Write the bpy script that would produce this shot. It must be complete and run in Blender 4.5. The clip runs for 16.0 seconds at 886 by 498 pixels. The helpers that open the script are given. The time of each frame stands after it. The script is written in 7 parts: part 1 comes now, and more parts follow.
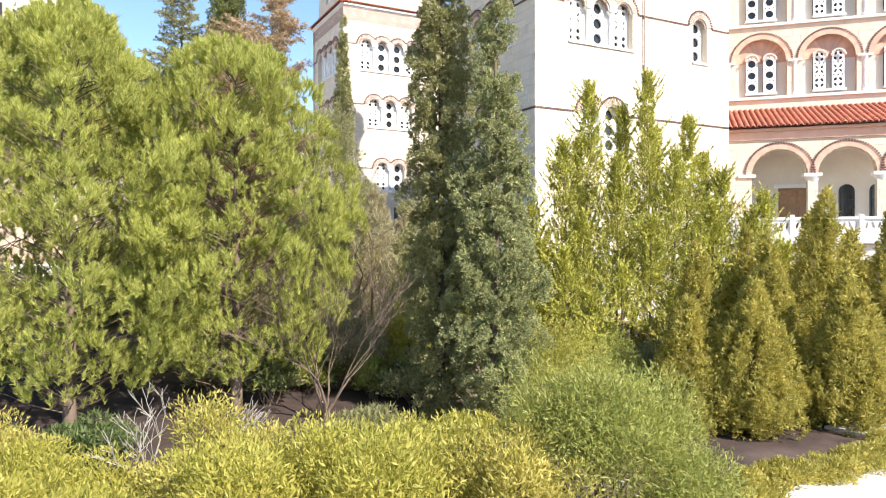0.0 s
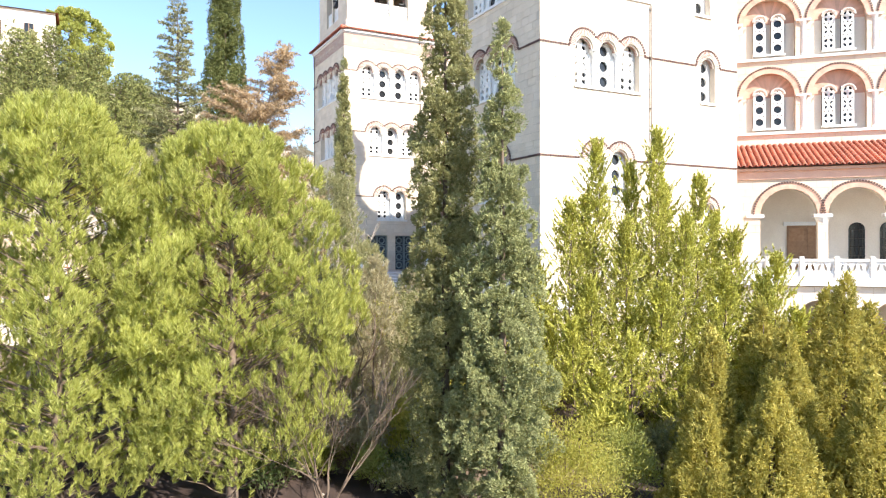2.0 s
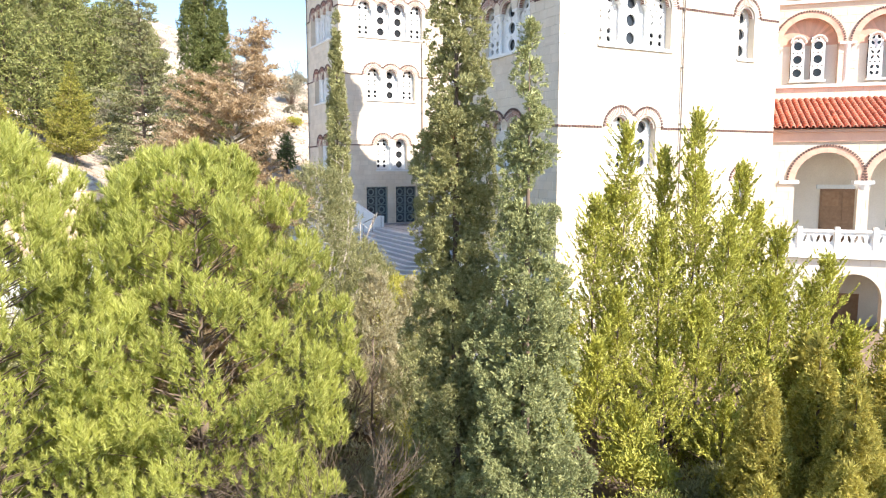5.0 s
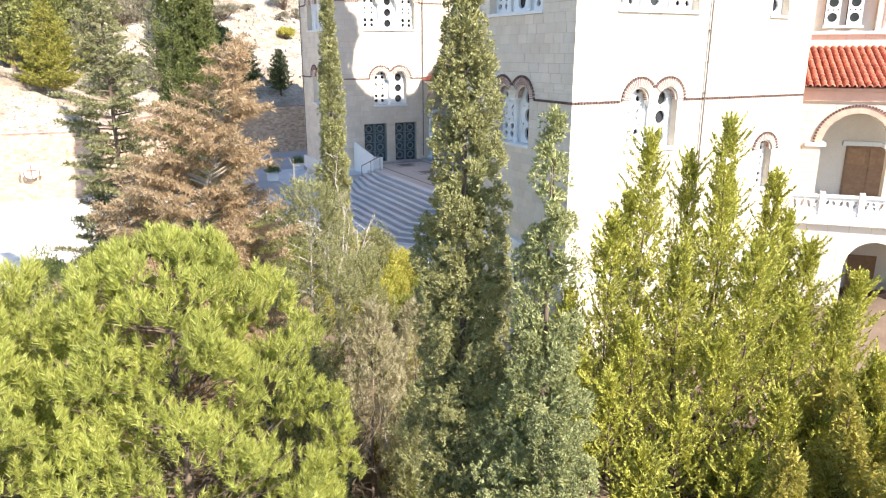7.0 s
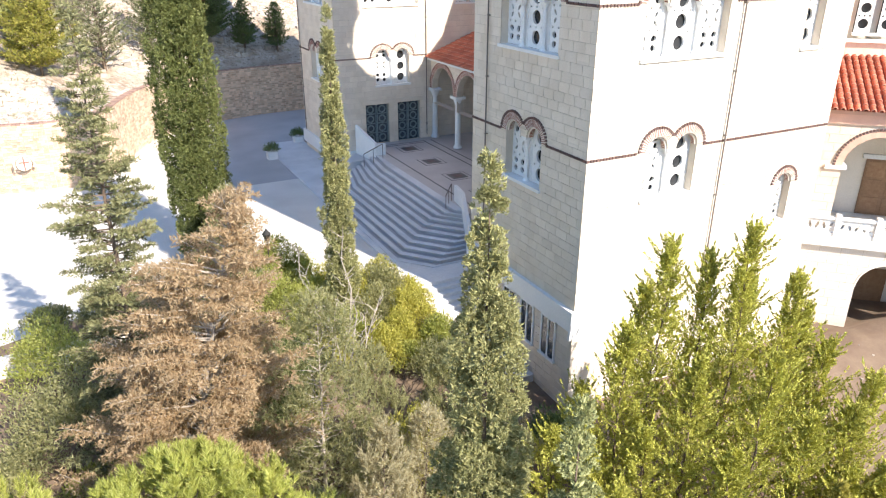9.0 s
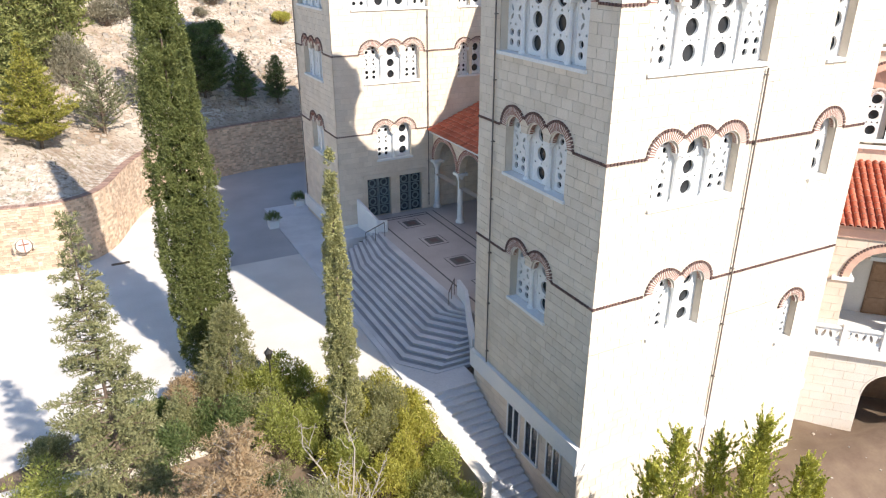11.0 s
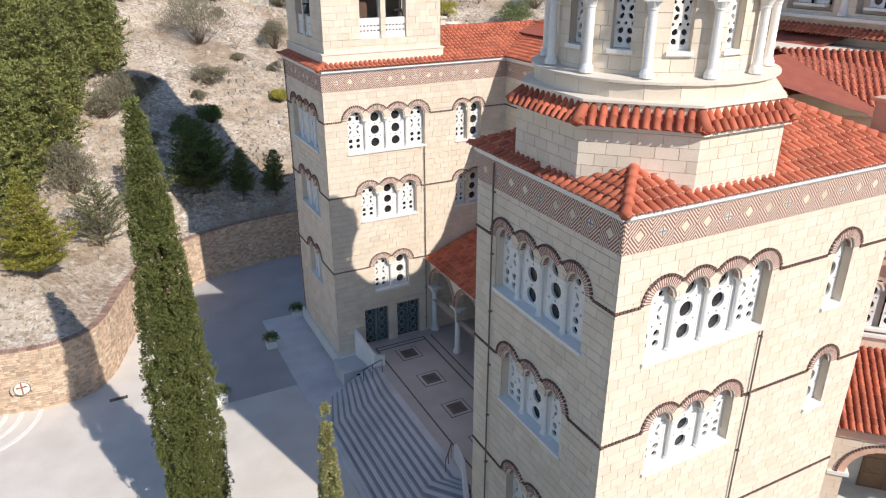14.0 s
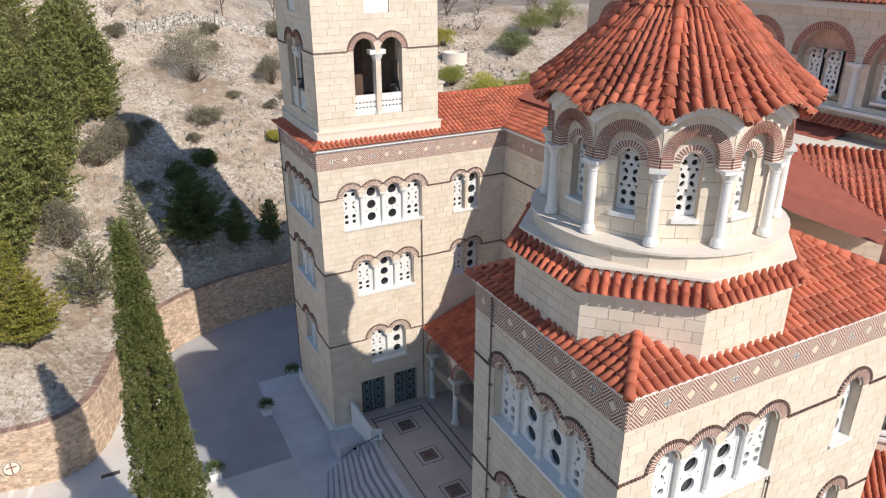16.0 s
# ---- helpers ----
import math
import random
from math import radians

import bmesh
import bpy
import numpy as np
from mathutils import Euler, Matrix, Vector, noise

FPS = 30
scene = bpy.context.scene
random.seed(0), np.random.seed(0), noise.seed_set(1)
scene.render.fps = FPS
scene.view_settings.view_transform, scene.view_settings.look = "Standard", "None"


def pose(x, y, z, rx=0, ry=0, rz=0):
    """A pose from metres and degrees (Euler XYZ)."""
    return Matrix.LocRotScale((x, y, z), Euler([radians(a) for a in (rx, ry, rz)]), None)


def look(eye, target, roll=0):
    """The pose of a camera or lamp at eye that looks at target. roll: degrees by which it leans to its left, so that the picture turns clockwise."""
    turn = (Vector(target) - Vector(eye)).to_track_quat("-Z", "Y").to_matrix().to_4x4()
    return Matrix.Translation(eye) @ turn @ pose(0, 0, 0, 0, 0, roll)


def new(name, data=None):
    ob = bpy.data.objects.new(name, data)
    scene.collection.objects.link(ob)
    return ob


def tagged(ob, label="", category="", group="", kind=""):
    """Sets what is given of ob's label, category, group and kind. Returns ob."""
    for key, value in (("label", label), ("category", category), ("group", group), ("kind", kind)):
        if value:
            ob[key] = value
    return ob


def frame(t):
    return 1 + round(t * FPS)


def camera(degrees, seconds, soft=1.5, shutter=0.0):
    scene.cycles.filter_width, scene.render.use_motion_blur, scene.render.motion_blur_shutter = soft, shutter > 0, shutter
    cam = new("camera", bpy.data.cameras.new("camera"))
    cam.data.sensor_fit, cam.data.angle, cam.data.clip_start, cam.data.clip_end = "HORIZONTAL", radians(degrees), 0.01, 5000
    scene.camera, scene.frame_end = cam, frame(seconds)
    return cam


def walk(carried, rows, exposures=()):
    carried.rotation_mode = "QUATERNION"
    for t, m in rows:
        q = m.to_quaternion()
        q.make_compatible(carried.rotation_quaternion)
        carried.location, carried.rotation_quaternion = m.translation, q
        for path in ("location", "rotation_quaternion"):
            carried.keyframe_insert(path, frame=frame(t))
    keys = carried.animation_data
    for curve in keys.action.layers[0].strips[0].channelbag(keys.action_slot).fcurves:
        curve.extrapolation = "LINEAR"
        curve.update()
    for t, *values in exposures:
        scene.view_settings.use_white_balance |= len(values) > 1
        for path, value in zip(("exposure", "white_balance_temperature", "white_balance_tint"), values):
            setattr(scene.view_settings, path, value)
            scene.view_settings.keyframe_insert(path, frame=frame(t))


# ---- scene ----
cam = camera(64.4, 16.0, soft=1.15)
METRES, EYE, TILT, LEAN, TURN = 35.0, 1.1, 0.0, 0.0, -27.3
ROWS = [
    (0.0, 0.0, 0.0, 0.0, 0.0, 0.0, -0.0),
    (0.5, -0.0007, 0.0023, 0.0168, 0.04, 0.03, -0.0),
    (1.0, -0.0012, 0.006, 0.0344, 0.05, 0.04, 0.02),
    (1.5, -0.0017, 0.0113, 0.0476, 0.08, 0.07, 0.05),
    (2.0, -0.0024, 0.0211, 0.0634, 0.08, 0.1, 0.02),
    (2.5, -0.0026, 0.0316, 0.0773, 0.1, 0.11, 0.05),
    (3.0, -0.0037, 0.0448, 0.0877, 0.1, -0.07, 0.05),
    (3.5, -0.0051, 0.0589, 0.0979, 0.11, -1.13, 0.05),
    (6.0, -0.0089, 0.1455, 0.1812, 0.18, -11.18, 0.05),
    (6.5, -0.0095, 0.1611, 0.2079, 0.18, -13.47, 0.04),
    (7.0, -0.0106, 0.1767, 0.2372, 0.2, -15.65, 0.01),
    (7.5, -0.0131, 0.1954, 0.2729, 0.23, -17.97, -0.02),
    (8.0, -0.0156, 0.2118, 0.3068, 0.19, -20.0, -0.03),
    (8.5, -0.0176, 0.2293, 0.3476, 0.22, -22.36, -0.0),
    (9.0, -0.0195, 0.2455, 0.3812, 0.2, -23.29, -0.01),
    (11.5, -0.023, 0.3291, 0.5542, 0.21, -23.33, 0.04),
    (12.0, -0.0218, 0.3473, 0.5992, 0.21, -23.39, 0.08),
    (12.5, -0.0218, 0.3615, 0.6348, 0.17, -23.39, 0.07),
    (13.0, -0.0215, 0.3781, 0.675, 0.16, -23.39, 0.04),
    (13.5, -0.0207, 0.3928, 0.7092, 0.16, -23.37, 0.04),
    (14.0, -0.0197, 0.4087, 0.7455, 0.16, -23.38, 0.04),
    (14.5, -0.0191, 0.4268, 0.7827, 0.14, -23.37, 0.02),
    (15.0, -0.0188, 0.4442, 0.8169, 0.12, -23.35, 0.0),
    (15.5, -0.0182, 0.4637, 0.8426, 0.09, -23.35, 0.03),
    (16.0, -0.0177, 0.4815, 0.8593, 0.06, -23.36, 0.02),
]
EXPOSURES = [(0.0, 1.38), (1.5, 1.56), (3.5, 1.62), (6.5, 1.6), (9.0, 1.5), (11.5, 0.92), (12.5, 0.67), (14.5, 0.39), (16.0, 0.3)]
walk(cam, [(t, pose(0, 0, EYE, TILT, LEAN, TURN) @ pose(METRES * x, METRES * y, METRES * z, 90 + pitch, roll, yaw)) for t, x, y, z, yaw, pitch, roll in ROWS], EXPOSURES)

# ---- world and sun ----
SUN_TO = Vector((0.28, -0.96, 0.76)).normalized()
world = bpy.data.worlds.new("world")
scene.world = world
world.use_nodes = True
wn = world.node_tree.nodes
sky = wn.new("ShaderNodeTexSky")
sky.sky_type = 'NISHITA'
sky.sun_disc = False
sky.sun_elevation = math.asin(SUN_TO.z)
sky.sun_rotation = math.atan2(SUN_TO.x, SUN_TO.y)
sky.air_density, sky.dust_density, sky.ozone_density = 1.0, 0.2, 3.0
world.node_tree.links.new(sky.outputs[0], wn["Background"].inputs[0])
wn["Background"].inputs[1].default_value = 0.1
sun = new("sun", bpy.data.lights.new("sun", 'SUN'))
sun.data.energy, sun.data.angle, sun.data.color = 3.6, radians(0.53), (1.0, 0.915, 0.82)
sun.matrix_world = look(SUN_TO * 100, (0, 0, 0))


# ---- materials ----
def nodes_of(name):
    m = bpy.data.materials.new(name)
    m.use_nodes = True
    n, l = m.node_tree.nodes, m.node_tree.links
    return m, n, l, n["Principled BSDF"]


def surface(name, c1, c2, scale=2.0, rough=0.8, bump=0.2, fine=30.0, spread=0.12, stain=None, metal=0.0):
    """Two-scale noise colour between c1 and c2, a per-piece shade and a fine relief."""
    m, n, l, b = nodes_of(name)
    tc = n.new("ShaderNodeNewGeometry")
    big = n.new("ShaderNodeTexNoise"); big.inputs["Scale"].default_value = scale; big.inputs["Detail"].default_value = 6
    sml = n.new("ShaderNodeTexNoise"); sml.inputs["Scale"].default_value = fine; sml.inputs["Detail"].default_value = 4
    l.new(tc.outputs["Position"], big.inputs["Vector"]); l.new(tc.outputs["Position"], sml.inputs["Vector"])
    ramp = n.new("ShaderNodeMapRange"); ramp.inputs[1].default_value = 0.3; ramp.inputs[2].default_value = 0.7
    l.new(big.outputs["Fac"], ramp.inputs[0])
    mix = n.new("ShaderNodeMix"); mix.data_type = 'RGBA'
    l.new(ramp.outputs[0], mix.inputs["Factor"])
    mix.inputs["A"].default_value, mix.inputs["B"].default_value = (*c1, 1), (*c2, 1)
    info = n.new("ShaderNodeObjectInfo")
    add = n.new("ShaderNodeMath"); add.operation = 'ADD'
    l.new(tc.outputs["Random Per Island"], add.inputs[0]); l.new(info.outputs["Random"], add.inputs[1])
    fr = n.new("ShaderNodeMath"); fr.operation = 'FRACT'; l.new(add.outputs[0], fr.inputs[0])
    s2 = n.new("ShaderNodeMath"); s2.operation = 'MULTIPLY_ADD'
    l.new(fr.outputs[0], s2.inputs[0]); s2.inputs[1].default_value, s2.inputs[2].default_value = 2 * spread, 1 - spread
    s3 = n.new("ShaderNodeMath"); s3.operation = 'MULTIPLY_ADD'
    l.new(sml.outputs["Fac"], s3.inputs[0]); s3.inputs[1].default_value, s3.inputs[2].default_value = 0.3, 0.85
    s4 = n.new("ShaderNodeMath"); s4.operation = 'MULTIPLY'
    l.new(s2.outputs[0], s4.inputs[0]); l.new(s3.outputs[0], s4.inputs[1])
    out = n.new("ShaderNodeVectorMath"); out.operation = 'SCALE'
    l.new(mix.outputs["Result"], out.inputs[0]); l.new(s4.outputs[0], out.inputs["Scale"])
    last = out.outputs[0]
    if stain:
        st = n.new("ShaderNodeTexNoise"); st.inputs["Scale"].default_value = scale * 0.35; st.inputs["Detail"].default_value = 8
        l.new(tc.outputs["Position"], st.inputs["Vector"])
        sr = n.new("ShaderNodeMapRange"); sr.inputs[1].default_value = 0.52; sr.inputs[2].default_value = 0.75; sr.inputs[4].default_value = 0.7
        l.new(st.outputs["Fac"], sr.inputs[0])
        sm = n.new("ShaderNodeMix"); sm.data_type = 'RGBA'
        l.new(sr.outputs[0], sm.inputs["Factor"]); l.new(last, sm.inputs["A"]); sm.inputs["B"].default_value = (*stain, 1)
        last = sm.outputs["Result"]
    l.new(last, b.inputs["Base Color"])
    b.inputs["Roughness"].default_value, b.inputs["Metallic"].default_value = rough, metal
    if bump:
        bp = n.new("ShaderNodeBump"); bp.inputs["Strength"].default_value = bump; bp.inputs["Distance"].default_value = 0.02
        l.new(sml.outputs["Fac"], bp.inputs["Height"]); l.new(bp.outputs[0], b.inputs["Normal"])
    return m


def foliage(name, c1, c2, c3, scale=0.9, through_light=0.35):
    """Leaves: colour by leaf and by clump, part of the light passing through."""
    m, n, l, b = nodes_of(name)
    geo = n.new("ShaderNodeNewGeometry")
    big = n.new("ShaderNodeTexNoise"); big.inputs["Scale"].default_value = scale; big.inputs["Detail"].default_value = 3
    l.new(geo.outputs["Position"], big.inputs["Vector"])
    rmp = n.new("ShaderNodeMapRange"); rmp.inputs[1].default_value = 0.35; rmp.inputs[2].default_value = 0.65
    l.new(big.outputs["Fac"], rmp.inputs[0])
    m1 = n.new("ShaderNodeMix"); m1.data_type = 'RGBA'
    m1.inputs["A"].default_value, m1.inputs["B"].default_value = (*c1, 1), (*c2, 1)
    l.new(rmp.outputs[0], m1.inputs["Factor"])
    m2 = n.new("ShaderNodeMix"); m2.data_type = 'RGBA'
    pw = n.new("ShaderNodeMath"); pw.operation = 'POWER'; pw.inputs[1].default_value = 2.0
    l.new(geo.outputs["Random Per Island"], pw.inputs[0])
    l.new(pw.outputs[0], m2.inputs["Factor"]); l.new(m1.outputs["Result"], m2.inputs["A"]); m2.inputs["B"].default_value = (*c3, 1)
    l.new(m2.outputs["Result"], b.inputs["Base Color"])
    b.inputs["Roughness"].default_value = 0.55
    b.inputs["Specular IOR Level"].default_value = 0.25
    tr = n.new("ShaderNodeBsdfTranslucent"); l.new(m2.outputs["Result"], tr.inputs[0])
    mx = n.new("ShaderNodeMixShader"); mx.inputs[0].default_value = through_light
    l.new(b.outputs[0], mx.inputs[1]); l.new(tr.outputs[0], mx.inputs[2])
    l.new(mx.outputs[0], n["Material Output"].inputs[0])
    return m


def hill_material():
    """Dry slope: pale stony patches, brown soil and sparse low growth, at three scales."""
    m, n, l, b = nodes_of("rocky_hill_soil")
    g = n.new("ShaderNodeNewGeometry")

    def nz(scale, detail=8, rough=0.65):
        q = n.new("ShaderNodeTexNoise")
        q.inputs["Scale"].default_value, q.inputs["Detail"].default_value, q.inputs["Roughness"].default_value = scale, detail, rough
        l.new(g.outputs["Position"], q.inputs["Vector"])
        return q.outputs["Fac"]

    def mixed(f, lo, hi, a, c):
        r = n.new("ShaderNodeMapRange"); r.inputs[1].default_value, r.inputs[2].default_value = lo, hi
        l.new(f, r.inputs[0])
        x = n.new("ShaderNodeMix"); x.data_type = 'RGBA'
        l.new(r.outputs[0], x.inputs["Factor"])
        for k, v in (("A", a), ("B", c)):
            if isinstance(v, tuple):
                x.inputs[k].default_value = (*v, 1)
            else:
                l.new(v, x.inputs[k])
        return x.outputs["Result"]
    soil = mixed(nz(0.35), 0.4, 0.6, (0.38, 0.28, 0.20), (0.57, 0.47, 0.37))
    rocky = mixed(nz(2.6, 10, 0.75), 0.46, 0.58, soil, (0.76, 0.70, 0.62))
    patch = mixed(nz(0.11, 4), 0.42, 0.58, soil, rocky)
    grown = mixed(nz(0.9, 9, 0.7), 0.57, 0.68, patch, (0.25, 0.23, 0.13))
    crack = mixed(nz(3.2, 9, 0.75), 0.36, 0.47, (0.17, 0.13, 0.10), grown)
    l.new(crack, b.inputs["Base Color"])
    b.inputs["Roughness"].default_value = 0.95
    bp = n.new("ShaderNodeBump"); bp.inputs["Strength"].default_value = 0.9; bp.inputs["Distance"].default_value = 0.25
    l.new(nz(1.8, 10, 0.75), bp.inputs["Height"]); l.new(bp.outputs[0], b.inputs["Normal"])
    return m


STONE = surface("cream_limestone", (0.71, 0.61, 0.485), (0.78, 0.69, 0.575), 1.2, 0.85, 0.15, 25, 0.06)
JOINT = surface("mortar_joint", (0.57, 0.49, 0.39), (0.63, 0.55, 0.45), 2.0, 0.95, 0.1)
MARBLE = surface("white_marble", (0.78, 0.78, 0.77), (0.84, 0.83, 0.80), 1.5, 0.5, 0.05, 15, 0.03)
BRICK = surface("red_brick", (0.25, 0.105, 0.08), (0.34, 0.155, 0.115), 6, 0.85, 0.2, 40, 0.2)
DARKBRICK = surface("dark_brick", (0.12, 0.075, 0.065), (0.18, 0.105, 0.09), 6, 0.9, 0.2, 40, 0.2)
MORTAR = surface("pale_mortar", (0.68, 0.59, 0.51), (0.76, 0.68, 0.60), 5, 0.9, 0.2, 40, 0.05)
TILE = surface("terracotta_tile", (0.40, 0.095, 0.05), (0.56, 0.165, 0.09), 1.0, 0.8, 0.2, 30, 0.24, stain=(0.30, 0.085, 0.05))
TILEBED = surface("red_mortar_bed", (0.33, 0.09, 0.058), (0.39, 0.115, 0.075), 2, 0.9, 0.2)
LIP = surface("pale_tile_mortar", (0.52, 0.24, 0.165), (0.61, 0.31, 0.22), 3, 0.9, 0.1)
SALMON = surface("salmon_plaster", (0.66, 0.40, 0.30), (0.72, 0.46, 0.35), 2, 0.85, 0.1)
PLASTER = surface("pale_plaster", (0.74, 0.66, 0.56), (0.80, 0.73, 0.64), 1.0, 0.85, 0.1, 20, 0.03)
PEACH = surface("peach_plaster", (0.74, 0.60, 0.47), (0.79, 0.66, 0.54), 1.0, 0.85, 0.1, 20, 0.03)
GLASS = surface("dark_glass", (0.02, 0.022, 0.025), (0.035, 0.037, 0.04), 3, 0.15, 0.0)
INTERIOR = surface("dark_interior", (0.12, 0.07, 0.05), (0.16, 0.10, 0.075), 1, 0.9, 0.0)
PIPE = surface("brown_downpipe", (0.13, 0.105, 0.09), (0.16, 0.13, 0.11), 3, 0.6, 0.0)
WOOD = surface("door_wood", (0.26, 0.14, 0.07), (0.34, 0.2, 0.11), 5, 0.6, 0.2)
BRONZE = surface("blue_green_bronze", (0.15, 0.20, 0.21), (0.22, 0.28, 0.29), 5, 0.45, 0.2, metal=0.2)
DOORGLASS = surface("blue_grey_door_glass", (0.055, 0.07, 0.085), (0.085, 0.10, 0.115), 3, 0.12, 0.0)
IRON = surface("black_iron", (0.02, 0.02, 0.02), (0.04, 0.035, 0.03), 5, 0.5, 0.1)
PAVING = surface("pale_concrete_paving", (0.64, 0.60, 0.55), (0.73, 0.69, 0.64), 0.5, 0.9, 0.15, 12, 0.04, stain=(0.54, 0.50, 0.46))
ASPHALT = surface("grey_worn_asphalt", (0.37, 0.36, 0.36), (0.45, 0.44, 0.44), 0.4, 0.95, 0.2, 15, 0.03, stain=(0.48, 0.47, 0.465))
STEP = surface("grey_marble_step", (0.60, 0.595, 0.61), (0.70, 0.695, 0.705), 0.8, 0.6, 0.08, 12, 0.04, stain=(0.46, 0.46, 0.47))
# step marble darkened on upright faces, shading put into the colour
RISER = surface("riser_shade_grey", (0.44, 0.435, 0.45), (0.51, 0.505, 0.52), 0.8, 0.7, 0.08, 12, 0.05)
TREAD = surface("tread_shade_grey", (0.33, 0.325, 0.34), (0.40, 0.395, 0.41), 0.8, 0.7, 0.08, 12, 0.05)
FLOORM = surface("forecourt_marble", (0.49, 0.445, 0.43), (0.58, 0.535, 0.515), 0.7, 0.5, 0.05, 12, 0.05)
BLACKM = surface("black_marble", (0.10, 0.09, 0.09), (0.15, 0.14, 0.135), 2, 0.4, 0.0)
REDM = surface("dark_red_marble", (0.12, 0.07, 0.065), (0.17, 0.10, 0.09), 2, 0.4, 0.0)
WALLSTONE = surface("ochre_wall_stone", (0.49, 0.345, 0.24), (0.65, 0.51, 0.38), 1.5, 0.9, 0.4, 18, 0.28)
COPING = surface("weathered_coping_brick", (0.31, 0.19, 0.15), (0.42, 0.28, 0.22), 3, 0.9, 0.3, 30, 0.3)
WALLJOINT = surface("wall_joint", (0.56, 0.47, 0.36), (0.64, 0.55, 0.43), 2, 0.95, 0.2)
EARTH = surface("dry_garden_soil", (0.15, 0.10, 0.07), (0.22, 0.16, 0.11), 0.8, 0.95, 0.5, 8, 0.0, stain=(0.16, 0.12, 0.07))
# near-black brown: the shade under the trees, put into the soil's colour
SHADESOIL = surface("shade_dark_soil", (0.035, 0.023, 0.019), (0.085, 0.055, 0.042), 1.6, 0.95, 0.6, 14, 0.0, stain=(0.17, 0.12, 0.10))
HILL = hill_material()
ROCK = surface("grey_rubble", (0.33, 0.29, 0.24), (0.46, 0.41, 0.35), 2, 0.95, 0.5, 10, 0.25)
ROCKPALE = surface("pale_field_stone", (0.42, 0.38, 0.33), (0.60, 0.55, 0.49), 2, 0.95, 0.5, 10, 0.28)
FIELD = surface("fallow_field_soil", (0.25, 0.20, 0.16), (0.36, 0.30, 0.25), 0.5, 0.95, 0.5, 6, 0.0, stain=(0.20, 0.16, 0.12))
BARK = surface("tree_bark", (0.13, 0.09, 0.065), (0.20, 0.15, 0.11), 6, 0.95, 0.5, 25, 0.1)
PALEBARK = surface("pale_bark", (0.34, 0.29, 0.24), (0.44, 0.39, 0.33), 6, 0.95, 0.3, 25, 0.1)
WHITEBARK = surface("whitish_bark", (0.40, 0.36, 0.31), (0.52, 0.48, 0.42), 6, 0.9, 0.3, 25, 0.1)
PINE = foliage("pine_needles", (0.26, 0.29, 0.055), (0.44, 0.465, 0.10), (0.68, 0.68, 0.23), 0.9, 0.4)
CYPRESS = foliage("cypress_scales", (0.20, 0.20, 0.08), (0.32, 0.315, 0.13), (0.45, 0.43, 0.205), 2.2, 0.15)
BLUECYP = foliage("blue_cypress_scales", (0.19, 0.21, 0.092), (0.30, 0.32, 0.135), (0.49, 0.49, 0.23), 2.2, 0.15)
JUNIPER = foliage("juniper_plumes", (0.245, 0.25, 0.045), (0.43, 0.425, 0.07), (0.70, 0.66, 0.16), 1.6, 0.12)
THUJA = foliage("thuja_sprays", (0.27, 0.26, 0.055), (0.45, 0.40, 0.085), (0.68, 0.58, 0.17), 1.8, 0.4)
LEAFY = foliage("yellow_green_leaves", (0.34, 0.345, 0.06), (0.49, 0.46, 0.095), (0.70, 0.63, 0.18), 1.0, 0.5)
OLEANDER = foliage("oleander_leaves", (0.25, 0.28, 0.06), (0.37, 0.395, 0.095), (0.58, 0.58, 0.20), 0.8, 0.5)
OLIVE = foliage("olive_leaves", (0.23, 0.235, 0.10), (0.34, 0.335, 0.15), (0.50, 0.48, 0.26), 1.2, 0.5)
DARKCYP = foliage("deep_cypress_scales", (0.09, 0.11, 0.033), (0.145, 0.17, 0.05), (0.26, 0.275, 0.10), 1.5, 0.2)
STRAW = foliage("dry_pale_twigs", (0.38, 0.33, 0.19), (0.50, 0.45, 0.27), (0.66, 0.60, 0.42), 1.2, 0.5)
BROWNLEAF = foliage("dead_needles", (0.31, 0.215, 0.115), (0.46, 0.33, 0.19), (0.60, 0.47, 0.31), 1.0, 0.4)
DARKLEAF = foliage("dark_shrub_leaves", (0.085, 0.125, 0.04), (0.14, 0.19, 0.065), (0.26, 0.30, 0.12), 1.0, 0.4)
DRYGRASS = foliage("dry_grass_tufts", (0.25, 0.19, 0.09), (0.32, 0.26, 0.14), (0.22, 0.22, 0.10), 0.5, 0.3)
GOLDLEAF = foliage("golden_shrub_leaves", (0.33, 0.32, 0.07), (0.50, 0.44, 0.10), (0.72, 0.62, 0.20), 1.6, 0.4)
FIRLEAF = foliage("olive_grey_fir_needles", (0.155, 0.16, 0.07), (0.24, 0.24, 0.11), (0.38, 0.365, 0.19), 1.5, 0.2)
FLOWER = foliage("magenta_flowers", (0.35, 0.02, 0.12), (0.45, 0.04, 0.16), (0.5, 0.06, 0.2), 1.0, 0.4)


